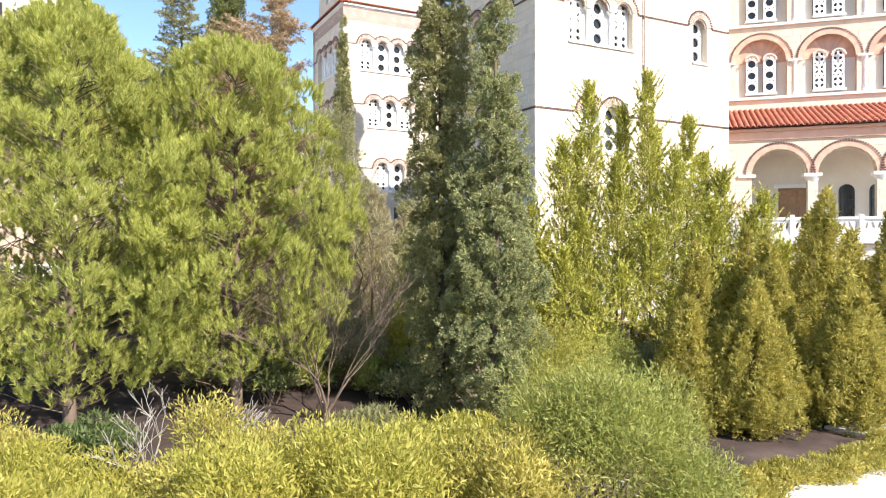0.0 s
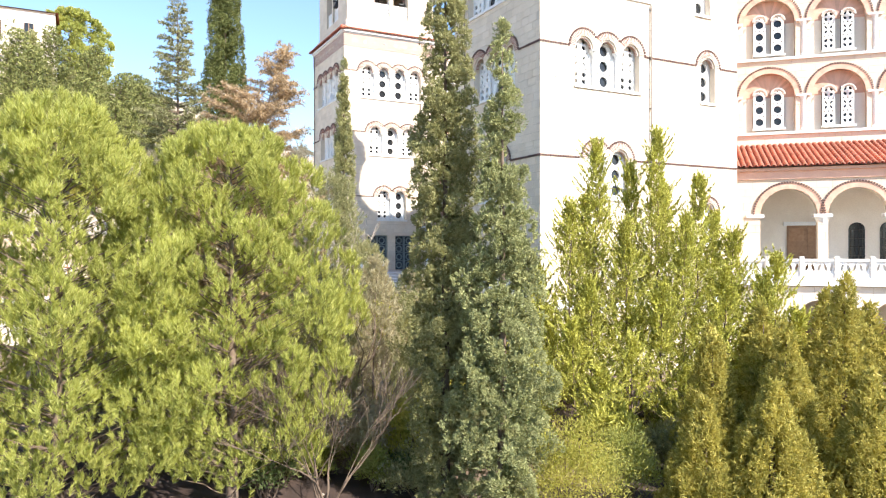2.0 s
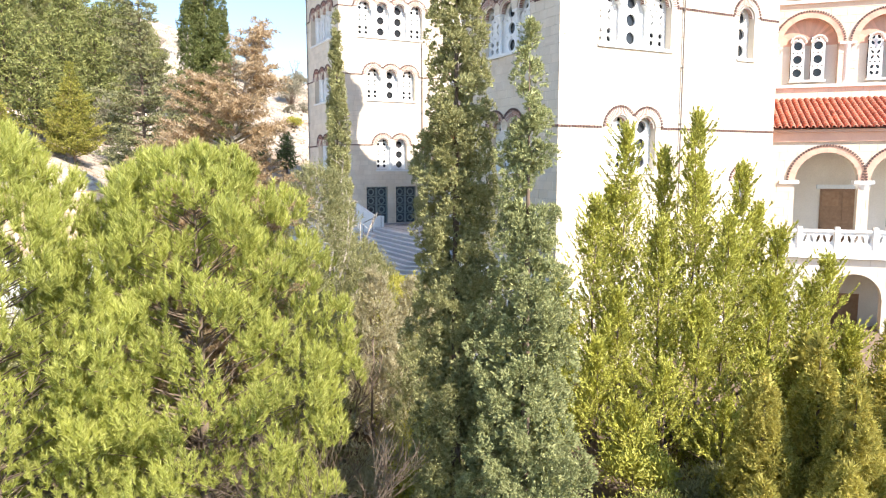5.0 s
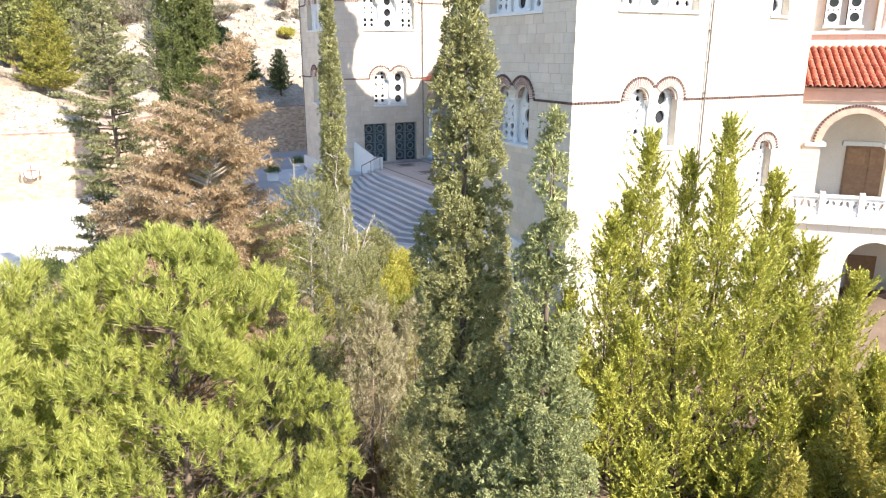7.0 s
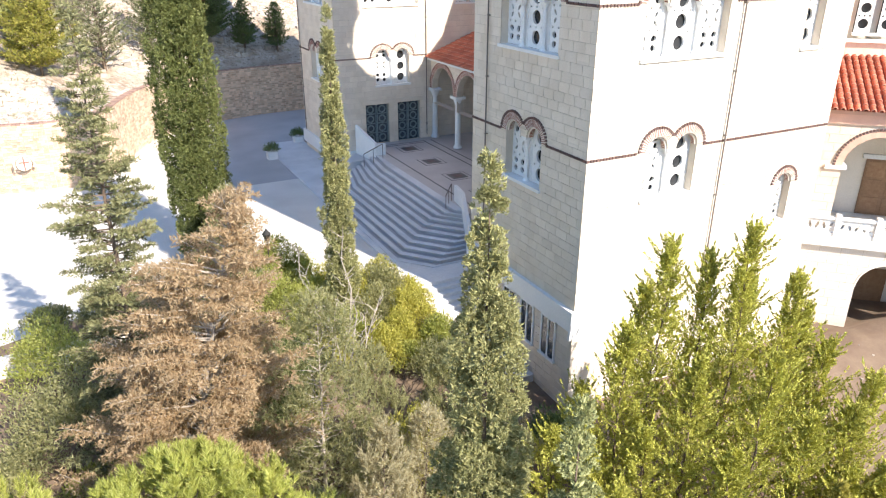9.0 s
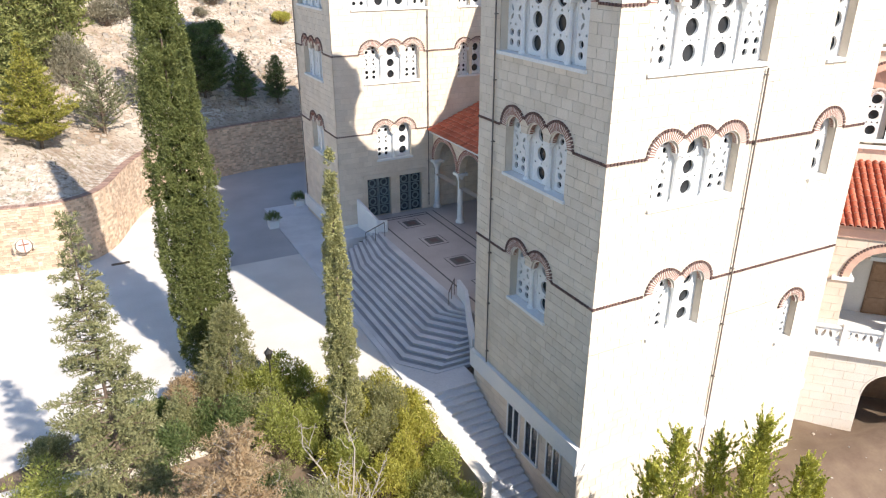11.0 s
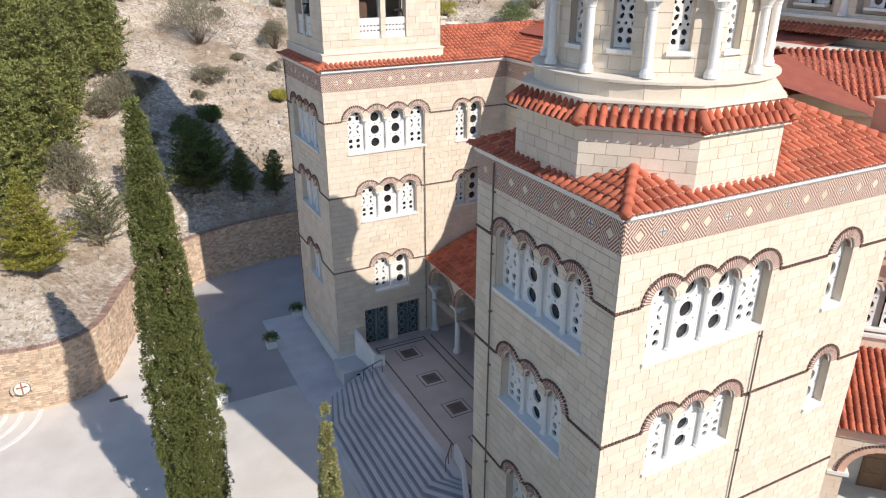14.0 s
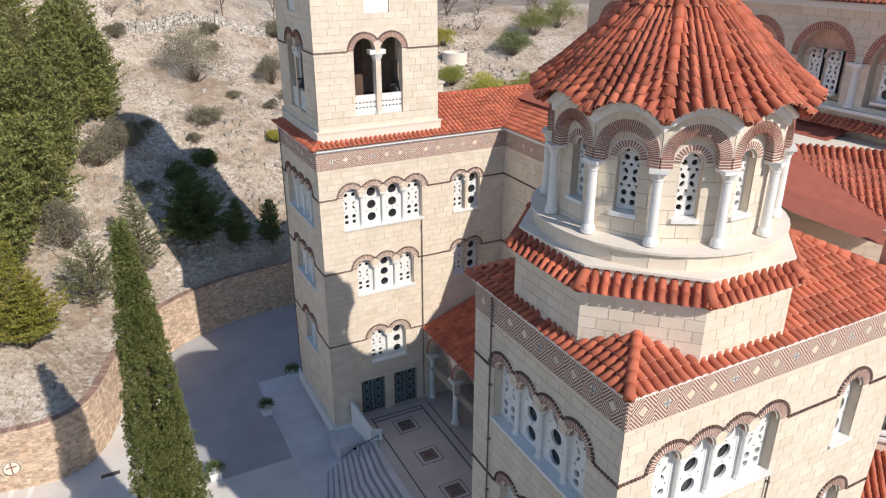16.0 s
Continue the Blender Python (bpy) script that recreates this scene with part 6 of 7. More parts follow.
def bough_tree(name, label, at, base, low, top, r, material, seed, tiers=16, per=6, profile="spire", rise=0.15, curl=0.1, hang=0.0, dense=70, size=0.1, width=0.03, gap=0.17, spray=0.5, trunk_r=0.12, tip=(0, 0), bark=None, category="tree", group="", ragged=0.25):
    """A conifer of tiered boughs, each a spray of side twigs set with needles."""
    rng, nr = random.Random(seed), np.random.default_rng(seed)
    t = thing(name, label, category, group, at=(at[0], at[1], base))
    h = top - base
    wood, arms = Build(), Build()
    lean = lambda z: Vector((tip[0], tip[1], 0)) * (max(z, 0) / h) ** 1.3
    zs = [-0.15] + [h * 0.98 * i / 8 for i in range(1, 9)]
    wood.pipe([Vector((0, 0, q)) + lean(q) for q in zs], [trunk_r * (1 - i / 8.5) for i in range(9)])
    cs, ds = [], []

    def twig(p, d, length):
        n = max(3, int(dense * length))
        s = nr.random(n)[:, None]
        d = np.array(d)
        sag = np.array([0, 0, -hang]) * length
        pts = np.array(p) + d * length * s + sag * s * s
        side = sides(np.repeat(d[None], n, 0), nr)
        cs.append(pts + side * 0.02)
        ds.append(unit(d * 0.55 + side * 0.7 + np.array([0, 0, 0.25 - hang]) + nr.normal(size=(n, 3)) * 0.2))
    for i in range(tiers):
        k = (i + rng.uniform(0.2, 0.8)) / tiers
        z = low - base + (top - low) * k
        a0 = i * 2.4 + rng.random()
        for j in range(per):
            R = r * crown_profile(profile, k) * rng.uniform(1 - ragged, 1 + 0.5 * ragged)
            a = a0 + 6.283 * (j + rng.uniform(-0.3, 0.3)) / per
            L = max(0.2, R * rng.uniform(1 - ragged, 1.1))
            out = Vector((math.cos(a), math.sin(a), 0))
            side = Vector((-out.y, out.x, 0))
            foot = Vector((0, 0, z + rng.uniform(-0.2, 0.2) * (top - low) / tiers)) + lean(z)
            q = lambda s: foot + out * (L * s) + Vector((0, 0, rise * L * s + curl * L * s * s))
            for s in range(3):
                arms.tube(q(s / 3), q((s + 1) / 3), 0.03 * (1 - s / 4) * min(1, L), 0.03 * (1 - (s + 1) / 4) * min(1, L), 3, caps=False)
            u = 0.22 + 0.1 * rng.random()
            m = 0
            while u < 1.0:
                w = ((1.05 - u) * L * spray + 0.12) * rng.uniform(0.6, 1.2)
                d = (out * 0.75 + side * (0.85 if m % 2 else -0.85) + Vector((0, 0, rise + 2 * curl * u + rng.uniform(-0.15, 0.25)))).normalized()
                twig(q(u), d, w)
                u += gap / L * rng.uniform(0.35, 0.65)
                m += 1
            twig(q(0.75), (out + Vector((0, 0, rise + 2 * curl))).normalized(), 0.3 * L + 0.1)
    twig(Vector((0, 0, h - 0.5)) + lean(h), (0, 0, 1), 0.55)
    part("trunk", wood, bark or BARK, t, smooth=True)
    part("limb_work", arms, bark or BARK, t)["kind"] = "stuff"
    c, d = np.concatenate(cs), np.concatenate(ds)
    leaf_mesh("crown", c, d, sides(d, nr), size * nr.uniform(0.7, 1.3, len(c)), width, material, t)
    return t


def forked_shrub(name, label, at, base, h, spread, seed, bark, r=0.05, mains=5, depth=5, category="bush"):
    """A leafless shrub: limbs that fork again and again from a short stem."""
    rng = random.Random(seed)
    t = thing(name, label, category, at=(at[0], at[1], base))
    wood, fine = Build(), Build()

    def grow(p, d, length, rad, level):
        b = wood if level > 2 else fine
        q = p
        for _ in range(3):
            d = (d + Vector((rng.uniform(-1, 1), rng.uniform(-1, 1), rng.uniform(-0.6, 0.8))) * 0.2).normalized()
            e = q + d * (length / 3)
            b.tube(q, e, max(rad, 0.005), max(rad * 0.86, 0.0045), 5 if level > 2 else 3, caps=False)
            q, rad = e, rad * 0.86
            if 0 < level < 4 and rng.random() < 0.5:
                grow(q, (d + Vector((rng.uniform(-1, 1), rng.uniform(-1, 1), rng.uniform(-0.3, 1))) * 0.8).normalized(), length * 0.6, rad * 0.45, level - 2)
        if level > 0:
            for i in range(2 if rng.random() < 0.75 else 3):
                grow(q, (d + Vector((rng.uniform(-1, 1), rng.uniform(-1, 1), rng.uniform(-0.2, 0.7))) * 0.62).normalized(), length * rng.uniform(0.7, 0.92), rad * 0.7, level - 1)
    wood.tube((0, 0, -0.2), (0, 0, 0.25), r * 1.3, r * 1.1, 7, caps=False)
    for i in range(mains):
        a = 6.28 * i / mains + rng.uniform(-0.4, 0.4)
        grow(Vector((0, 0, 0.2)), Vector((math.cos(a) * spread, math.sin(a) * spread, h * 0.75)).normalized(), h * 0.3, r * rng.uniform(0.6, 1), depth)
    part("trunk", wood, bark, t)
    part("twig_work", fine, bark, t)["kind"] = "stuff"
    return t


def gz(p):
    return height(p[0], p[1])


def place(across, ahead):
    p = garden(across, ahead)
    return p, gz(p)


def plume_tree(name, label, leaders, base, at, material, seed, category="tree"):
    """A golden juniper: conical leaders set all round with short ascending, pointed sprays. leaders: (across, ahead, top) offsets."""
    rng, nr = random.Random(seed), np.random.default_rng(seed)
    t = thing(name, label, category, at=(at[0], at[1], base))
    wood, fine = Build(), Build()
    cs, ds = [], []

    def spears(p, d, length, fat, n):
        """Tapering sprays from the foot points p along d, bending upwards, n leaves each."""
        m = len(p)
        k = nr.random((m, n, 1)) ** 0.85
        d = unit(d)[:, None]
        up = np.array([0, 0, 0.45])
        length, fat = length[:, None, None], fat[:, None, None]
        axis = p[:, None] + (d + up * k) * length * k
        dirs = unit((d + up * 2 * k).reshape(-1, 3))
        off = sides(dirs, nr)
        rad = (fat * (1 - k) ** 0.7 * np.minimum(1, 0.4 + 3 * k)).reshape(-1, 1)
        cs.append(axis.reshape(-1, 3) + off * rad * nr.uniform(0.2, 1, (m * n, 1)))
        ds.append(unit(dirs + off * 0.5 + nr.normal(size=(m * n, 3)) * 0.18))
    for lx, ly, top in leaders:
        q = np.array([*garden(lx, ly), top - base])
        foot = np.array([rng.uniform(-0.3, 0.3), rng.uniform(-0.3, 0.3), 0.0])
        mid = np.array([q[0] * 0.96, q[1] * 0.96, q[2] * 0.3])
        branchy(wood, foot - np.array([0, 0, 0.2]), mid, 0.08, 0.04, rng, 5, 0.25)
        branchy(wood, mid, q, 0.04, 0.01, rng, 5, 0.08)
        h = top - base
        m = int(54 * h)
        k = 0.2 + 0.8 * nr.random(m) ** 0.85
        axis = np.where(k[:, None] > 0.3, mid + (q - mid) * ((k - 0.3) / 0.7)[:, None], foot + (mid - foot) * (k / 0.3)[:, None])
        a = nr.random(m) * 6.283
        # boughs gather the sprays: round the leader every bough has its own reach
        bough = np.floor(k * h * 2.2) + 97 * np.floor(a / 1.05)
        own = 0.2 + 1.0 * np.abs(np.sin(bough * 12.9898) * 43758.5 % 1.0)
        reach = (0.08 + 2.0 * (1 - k) ** 1.15) * own
        frac = nr.uniform(0.1, 1.0, m) ** 0.8
        out = np.stack([np.cos(a), np.sin(a), np.zeros(m)], 1)
        p = axis + out * (reach * frac)[:, None] + np.array([0, 0, 1.0]) * (reach * frac * 0.55)[:, None]
        d = out * nr.uniform(0.5, 1.0, (m, 1)) + np.array([0, 0, 0.75]) + nr.normal(size=(m, 3)) * 0.22
        spears(p, d, nr.uniform(0.2, 0.42, m) * (0.7 + 0.5 * (1 - k)), nr.uniform(0.045, 0.075, m), 24)
        for i in range(0, m, 6):
            branchy(fine, axis[i], p[i], 0.011, 0.005, rng, 2, 0.15)
        n = int(7 * h)
        k = nr.uniform(0.2, 0.97, n)
        axis = np.where(k[:, None] > 0.3, mid + (q - mid) * ((k - 0.3) / 0.7)[:, None], foot + (mid - foot) * (k / 0.3)[:, None])
        a = nr.random(n) * 6.283
        out = np.stack([np.cos(a), np.sin(a), nr.uniform(0.35, 0.8, n)], 1)
        spears(axis + out * (nr.uniform(0.2, 0.9, n) * (1 - k))[:, None], out, nr.uniform(0.4, 0.7, n) + 1.2 * (1 - k), np.full(n, 0.06), 70)
        spears(np.array([q - np.array([0, 0, 0.8])]), np.array([[0.02, 0, 1.0]]), np.array([0.75]), np.array([0.1]), 160)
    part("trunk", wood, BARK, t)
    part("twig_work", fine, BARK, t)["kind"] = "stuff"
    c, d = np.concatenate(cs), np.concatenate(ds)
    leaf_mesh("crown", c, d, sides(d, nr), 0.08 * nr.uniform(0.7, 1.3, len(c)), 0.045, material, t)
    return t


def bare_tree(name, label, at, base, h, spread, seed, bark, twigs=60, category="tree", r=0.06):
    """A leafless small tree: forked limbs and many fine twigs."""
    rng = random.Random(seed)
    t = thing(name, label, category, at=(at[0], at[1], base))
    wood, fine = Build(), Build()
    branchy(wood, (0, 0, -0.15), (0, 0, h * 0.3), r, r * 0.8, rng, 3)
    for i in range(7):
        a = i * 0.9 + rng.uniform(-0.3, 0.3)
        p0 = Vector((0, 0, h * rng.uniform(0.2, 0.34)))
        p1 = Vector((math.cos(a) * spread * rng.uniform(0.6, 1), math.sin(a) * spread * rng.uniform(0.6, 1), h * rng.uniform(0.6, 1)))
        branchy(wood, p0, p1, r * 0.6, r * 0.15, rng, 6, 0.3)
        for k in range(twigs // 7):
            q = p0.lerp(p1, rng.uniform(0.35, 1))
            branchy(fine, q, q + Vector((rng.uniform(-1, 1), rng.uniform(-1, 1), rng.uniform(0.1, 1.2))) * spread * 0.35, r * 0.16, r * 0.06, rng, 3, 0.3)
    part("trunk", wood, bark, t)
    part("twig_work", fine, bark, t)["kind"] = "stuff"
    return t


# ---- garden trees nearest the flight ----
p, z = place(-5.25, 17.9)
tufted_tree("pine_tree", "bushy bright green pine with rounded crown", p, z, -2.0, 6.1, 2.9, PINE, 11, clumps=250, tufts=23, needles=42, clump_r=0.62, size=0.145, width=0.0165, shoot=0.2, limb_r=0.02, brush=0.55)
p, z = place(-8.7, 16.4)
tufted_tree("pine_tree", "broad yellow-green pine with dense tufts", p, z, -2.1, 6.45, 3.0, PINE, 12, clumps=270, tufts=23, needles=42, clump_r=0.68, size=0.145, width=0.0165, shoot=0.2, limb_r=0.02, brush=0.55)
p, z = place(-12.3, 18.2)
tufted_tree("pine_tree", "spreading green pine behind the others", p, z, -1.5, 6.0, 3.0, PINE, 13, clumps=190, tufts=18, needles=28, clump_r=0.7, size=0.15, width=0.02, shoot=0.2, limb_r=0.025, brush=0.5)
p, z = place(-0.05, 18.0)
column_tree("cypress_tree", "tall narrow dark green Italian cypress", p, z, 11.9, 0.76, CYPRESS, 21, sprays=27000, leaves=8, size=0.054, rough=0.3, width=0.025, shape=(0.6, 1.0, 0.95, 0.8, 0.5, 0.03), lump=0.15, tall=1.15, gaps=2.3)
p, z = place(1.25, 16.8)
column_tree("cypress_tree", "shorter grey-green cypress with drooping side", p, z, 8.6, 0.9, BLUECYP, 22, sprays=23000, leaves=8, size=0.052, shape=(0.5, 0.95, 1.0, 0.75, 0.5, 0.32, 0.03), rough=0.5, width=0.025, lump=0.17, tall=1.05, gaps=2.3)
p, z = place(-4.9, 34.6)
column_tree("cypress_tree", "very slim young cypress at the plaza edge", p, z, 12.7, 0.5, CYPRESS, 23, sprays=12000, leaves=4, size=0.09, width=0.042, shape=(1.0, 1.0, 0.9, 0.7, 0.45, 0.05), lump=0.13, gaps=2.4)
p, z = place(-12.6, 41.0)
column_tree("cypress_tree", "massive old columnar cypress on the plaza", p, z, 21.8, 1.26, DARKCYP, 24, sprays=33000, leaves=5, size=0.1, width=0.045, shape=(0.8, 0.95, 1.0, 0.9, 0.7, 0.46, 0.16), rough=0.05, lump=0.17, gaps=2.2, tall=2.2)
p, z = place(-9.8, 26.4)
bough_tree("fir_tree", "slender grey-green fir with open tiers", p, z, -0.8, 13.2, 2.6, FIRLEAF, 25, tiers=100, per=3, profile="cone", rise=0.1, curl=0.1, hang=0.15, dense=85, size=0.1, width=0.04, gap=0.2, spray=0.5, ragged=0.45)
p, z = place(-7.8, 22.8)
bough_tree("dead_conifer", "half-dead conifer with rusty brown needles", p, z, -1.8, 9.7, 3.5, BROWNLEAF, 26, tiers=150, per=2, profile="shoulder", rise=0.55, curl=-0.1, hang=0.35, dense=80, size=0.1, width=0.03, gap=0.15, spray=0.5, tip=garden(2.7, 0), bark=PALEBARK, ragged=0.4)
p, z = place(6.6, 26.2)
plume_tree("juniper_tree", "twisted golden-green juniper with feathery plumes", [(-1.2, -0.2, 7.1), (0.95, -0.2, 7.5), (0.2, 0.5, 6.4), (2.6, 0.2, 5.9), (-2.3, -0.9, 4.9), (3.8, 0.0, 3.9), (-0.5, -1.6, 4.2), (1.5, -1.6, 4.4), (4.4, -1.0, 2.4), (-3.3, -0.4, 2.6), (2.8, -1.8, 2.6), (-1.8, -2.0, 2.2), (0.4, -2.6, 2.0), (-3.2, -1.8, 1.2), (4.0, -2.2, 1.0), (1.9, -3.2, 0.6), (-0.8, -3.4, 0.4), (-2.6, -3.0, 0.9), (0.6, -4.2, -0.4), (-2.0, -4.2, -0.4), (3.2, -3.4, 0.2), (5.2, -0.4, 3.0), (-4.2, -1.0, 1.5), (5.0, -2.2, 1.2), (3.4, 0.8, 4.6), (-1.4, 0.9, 5.2), (1.6, 1.0, 5.6), (4.6, -3.2, -0.2)], z, p, JUNIPER, 31)
for across, ahead, top, r in ((7.1, 19.6, 1.25, 0.95), (8.5, 18.4, 1.5, 0.95), (10.3, 19.0, 2.75, 1.1), (11.8, 18.4, 2.1, 1.0), (9.7, 16.8, 0.5, 1.05), (5.9, 16.9, -0.2, 0.95), (13.3, 19.6, 2.8, 1.1), (7.3, 16.6, 0.3, 1.1),
                              (9.2, 21.2, 1.6, 1.0), (11.2, 21.4, 2.2, 1.0), (12.9, 22.2, 1.8, 1.1), (9.9, 23.4, 1.2, 1.0), (11.6, 24.2, 1.0, 1.1), (14.6, 21.0, 2.2, 1.1)):
    p, z = place(across, ahead)
    column_tree("thuja_bush", "golden-green conical thuja in the garden row", p, z, top, r * 0.94, THUJA, int(across * 10), sprays=6800 if ahead < 20 else 3500, leaves=5 if ahead < 20 else 4, size=0.085 if ahead < 20 else 0.12, width=0.032 if ahead < 20 else 0.055, shape=(0.85, 1.0, 0.85, 0.58, 0.3, 0.03), rough=0.22, group="thuja row", tall=2.6, lump=0.12, fan=0.3, gaps=3.0, low=0.2, category="bush")

# ---- shrubs ----
for i, (across, ahead, w) in enumerate(((-6.6, 11.0, 1.3), (-5.0, 10.0, 1.2), (-3.3, 10.4, 1.3), (-1.7, 10.0, 1.2), (-0.2, 10.3, 1.3), (0.9, 9.4, 1.1), (-2.6, 8.6, 1.2), (-5.9, 9.0, 1.2), (-8.2, 12.4, 1.3), (-0.9, 8.6, 1.1), (-4.3, 8.3, 1.1))):
    p, z = place(across, ahead)
    bush("leafy_shrub", "yellow-green leafy shrub in the front border", p, z, w, w, 1.05 if across < -4 else 1.6, (LEAFY, LEAFY, GOLDLEAF)[i % 3], 50 + i, leaves=9500, size=0.1, width=0.026, up=0.5, group="front border", lumps=34, broad=True)
for i, (across, ahead, w, h, mt, nm) in enumerate(((2.3, 10.6, 1.75, 2.1, OLEANDER, "large green oleander bush with narrow leaves"), (3.4, 9.6, 1.2, 1.4, OLEANDER, "smaller green oleander beside the large one"),
                                                  (2.9, 17.2, 1.5, 2.0, LEAFY, "light green bush behind the oleander"), (4.3, 18.4, 1.2, 1.6, OLEANDER, "mid green shrub near the juniper"))):
    p, z = place(across, ahead)
    bush("oleander_bush", nm, p, z, w, w, h, mt, 80 + i, leaves=30000 if i == 0 else 9000, size=0.095, width=0.021, up=0.35, lumps=60 if i == 0 else 34, broad=True)
for i, (across, ahead) in enumerate(((5.0, 11.6), (6.0, 12.2), (7.0, 12.8), (8.0, 13.5), (9.0, 14.2), (10.0, 14.9))):
    p, z = place(across, ahead)
    bush("box_hedge", "low clipped green hedge beside the path", p, z, 0.8, 0.55, 0.5, THUJA, 90 + i, leaves=5000, size=0.08, width=0.03, group="clipped hedge", lumps=14, stems=6, category="hedge")
for i, (across, ahead, w, h, mt, n, nm) in enumerate((
        (-1.6, 27.2, 1.3, 3.3, LEAFY, 9000, "yellowing shrub below the terrace"), (-5.9, 29.0, 1.5, 4.6, DARKLEAF, 9000, "dense dark green laurel shrub"),
        (-2.2, 20.5, 1.1, 2.6, STRAW, 7000, "straggly dry tan shrub among stones"), (-0.9, 23.0, 0.9, 2.2, LEAFY, 5000, "thin yellow-green shrub beside the cypress"),
        (-12.6, 26.5, 1.9, 4.2, OLIVE, 9000, "grey-green olive shrub near the plaza"), (-9.0, 24.0, 1.5, 3.0, DARKLEAF, 8000, "dark evergreen shrub in shade"),
        (-14.8, 30.0, 2.0, 3.8, OLEANDER, 9000, "green rounded shrub near the plaza"), (-10.8, 21.5, 1.5, 2.6, OLIVE, 7000, "dusty olive shrub under the pines"),
        (3.1, 23.5, 0.8, 3.6, JUNIPER, 5000, "upright golden shrub beside the juniper"), (3.4, 30.0, 1.2, 1.4, DARKLEAF, 5000, "low dark shrub at the tower foot"),
        (12.5, 24.0, 1.4, 1.6, OLIVE, 6000, "olive-green shrub before the arcade"), (14.5, 23.0, 1.5, 1.5, OLEANDER, 6000, "rounded green shrub before the arcade"),
        (0.6, 21.5, 1.2, 2.4, OLIVE, 7000, "grey-green shrub behind the cypresses"), (1.9, 24.5, 1.2, 2.6, OLEANDER, 7000, "mid green shrub behind the cypresses"), (0.2, 25.5, 1.3, 2.8, LEAFY, 7000, "pale leafy shrub below the plaza"),
        (-2.9, 25.2, 1.4, 3.0, STRAW, 8000, "dusty pale dry shrub mass"), (-7.6, 26.4, 1.5, 3.2, OLIVE, 8000, "grey shrub behind the brown conifer"),
        (-8.4, 29.2, 1.6, 2.6, OLEANDER, 8000, "green shrub by the plaza slope"), (1.6, 28.0, 1.2, 1.8, OLIVE, 6000, "low olive shrub near the tower"), (10.6, 22.2, 1.4, 2.2, THUJA, 7000, "golden shrub beyond the thujas"),
        (4.8, 21.6, 1.3, 2.4, JUNIPER, 7000, "low golden juniper at the tree's foot"), (8.2, 22.8, 1.4, 2.2, JUNIPER, 7000, "spreading golden juniper shrub"), (6.4, 20.8, 1.1, 1.6, OLIVE, 6000, "dark olive undergrowth by the thujas"),
        (-11.5, 17.5, 1.3, 2.0, DARKLEAF, 6000, "dark undergrowth beneath the pines"), (-1.6, 15.0, 0.9, 1.0, OLIVE, 5000, "low dry undergrowth near the cypress"),
        (-7.2, 14.2, 1.0, 1.0, DARKLEAF, 5000, "low shaded undergrowth under pine"), (0.6, 14.2, 0.8, 1.2, LEAFY, 4500, "small leafy shrub before the cypress"), (4.4, 14.6, 1.0, 1.3, OLEANDER, 5500, "small green oleander before the thujas"),
        (-7.8, 31.8, 1.1, 1.5, DARKLEAF, 5000, "small dark shrub on the terrace"), (-6.6, 34.6, 0.9, 1.3, OLEANDER, 4000, "small green shrub at the plaza kerb"),
        (-3.7, 36.0, 0.8, 1.0, OLEANDER, 3500, "little green shrub by the kerb"), (-1.0, 20.2, 0.8, 3.0, LEAFY, 5000, "shaded leafy shrub among stems"))):
    p, z = place(across, ahead)
    bush("garden_shrub", nm, p, z, w, w, h / 1.4, mt, 110 + i, leaves=int(n * 0.7), size=0.14, width=0.05, up=0.4, lumps=24)
for i, (x, y, w, h, mt) in enumerate(((7.2, 38.2, 0.9, 2.2, OLIVE), (8.4, 37.6, 1.0, 2.2, OLEANDER), (9.6, 37.0, 1.1, 3.0, OLEANDER), (10.6, 36.6, 1.0, 2.4, OLEANDER), (11.8, 35.6, 1.1, 2.0, LEAFY), (12.9, 35.4, 1.0, 1.7, OLIVE), (14.1, 35.0, 1.0, 1.8, LEAFY), (15.0, 34.3, 0.8, 1.6, LEAFY),
                                    (5.9, 38.4, 0.9, 2.0, BROWNLEAF), (4.4, 38.0, 1.0, 1.6, DARKLEAF), (2.6, 37.2, 1.0, 1.8, OLIVE), (0.6, 36.8, 1.0, 1.6, OLIVE), (5.6, 35.8, 1.1, 3.0, OLIVE), (7.2, 34.6, 1.2, 3.2, DARKLEAF), (3.8, 35.9, 1.1, 2.8, OLIVE), (8.9, 34.2, 1.1, 3.0, OLEANDER), (4.8, 34.2, 1.2, 3.0, DARKLEAF), (13.4, 33.6, 1.1, 2.6, OLIVE), (12.0, 33.4, 1.2, 3.0, LEAFY), (10.4, 34.2, 1.2, 2.6, OLEANDER), (8.2, 35.0, 1.2, 3.2, OLIVE), (6.4, 35.6, 1.1, 2.6, DARKLEAF))):
    z = 0.0 if y > TERRACE_Y else height(x, y)
    bush("bed_shrub", "leafy shrub in the bed along the plaza", (x, y), z, w, w, (h - min(z, 0) * 0.6) / 1.4, mt, 170 + i, leaves=4200, size=0.12, width=0.052, up=0.5, lumps=22, group="plaza bed shrubs")
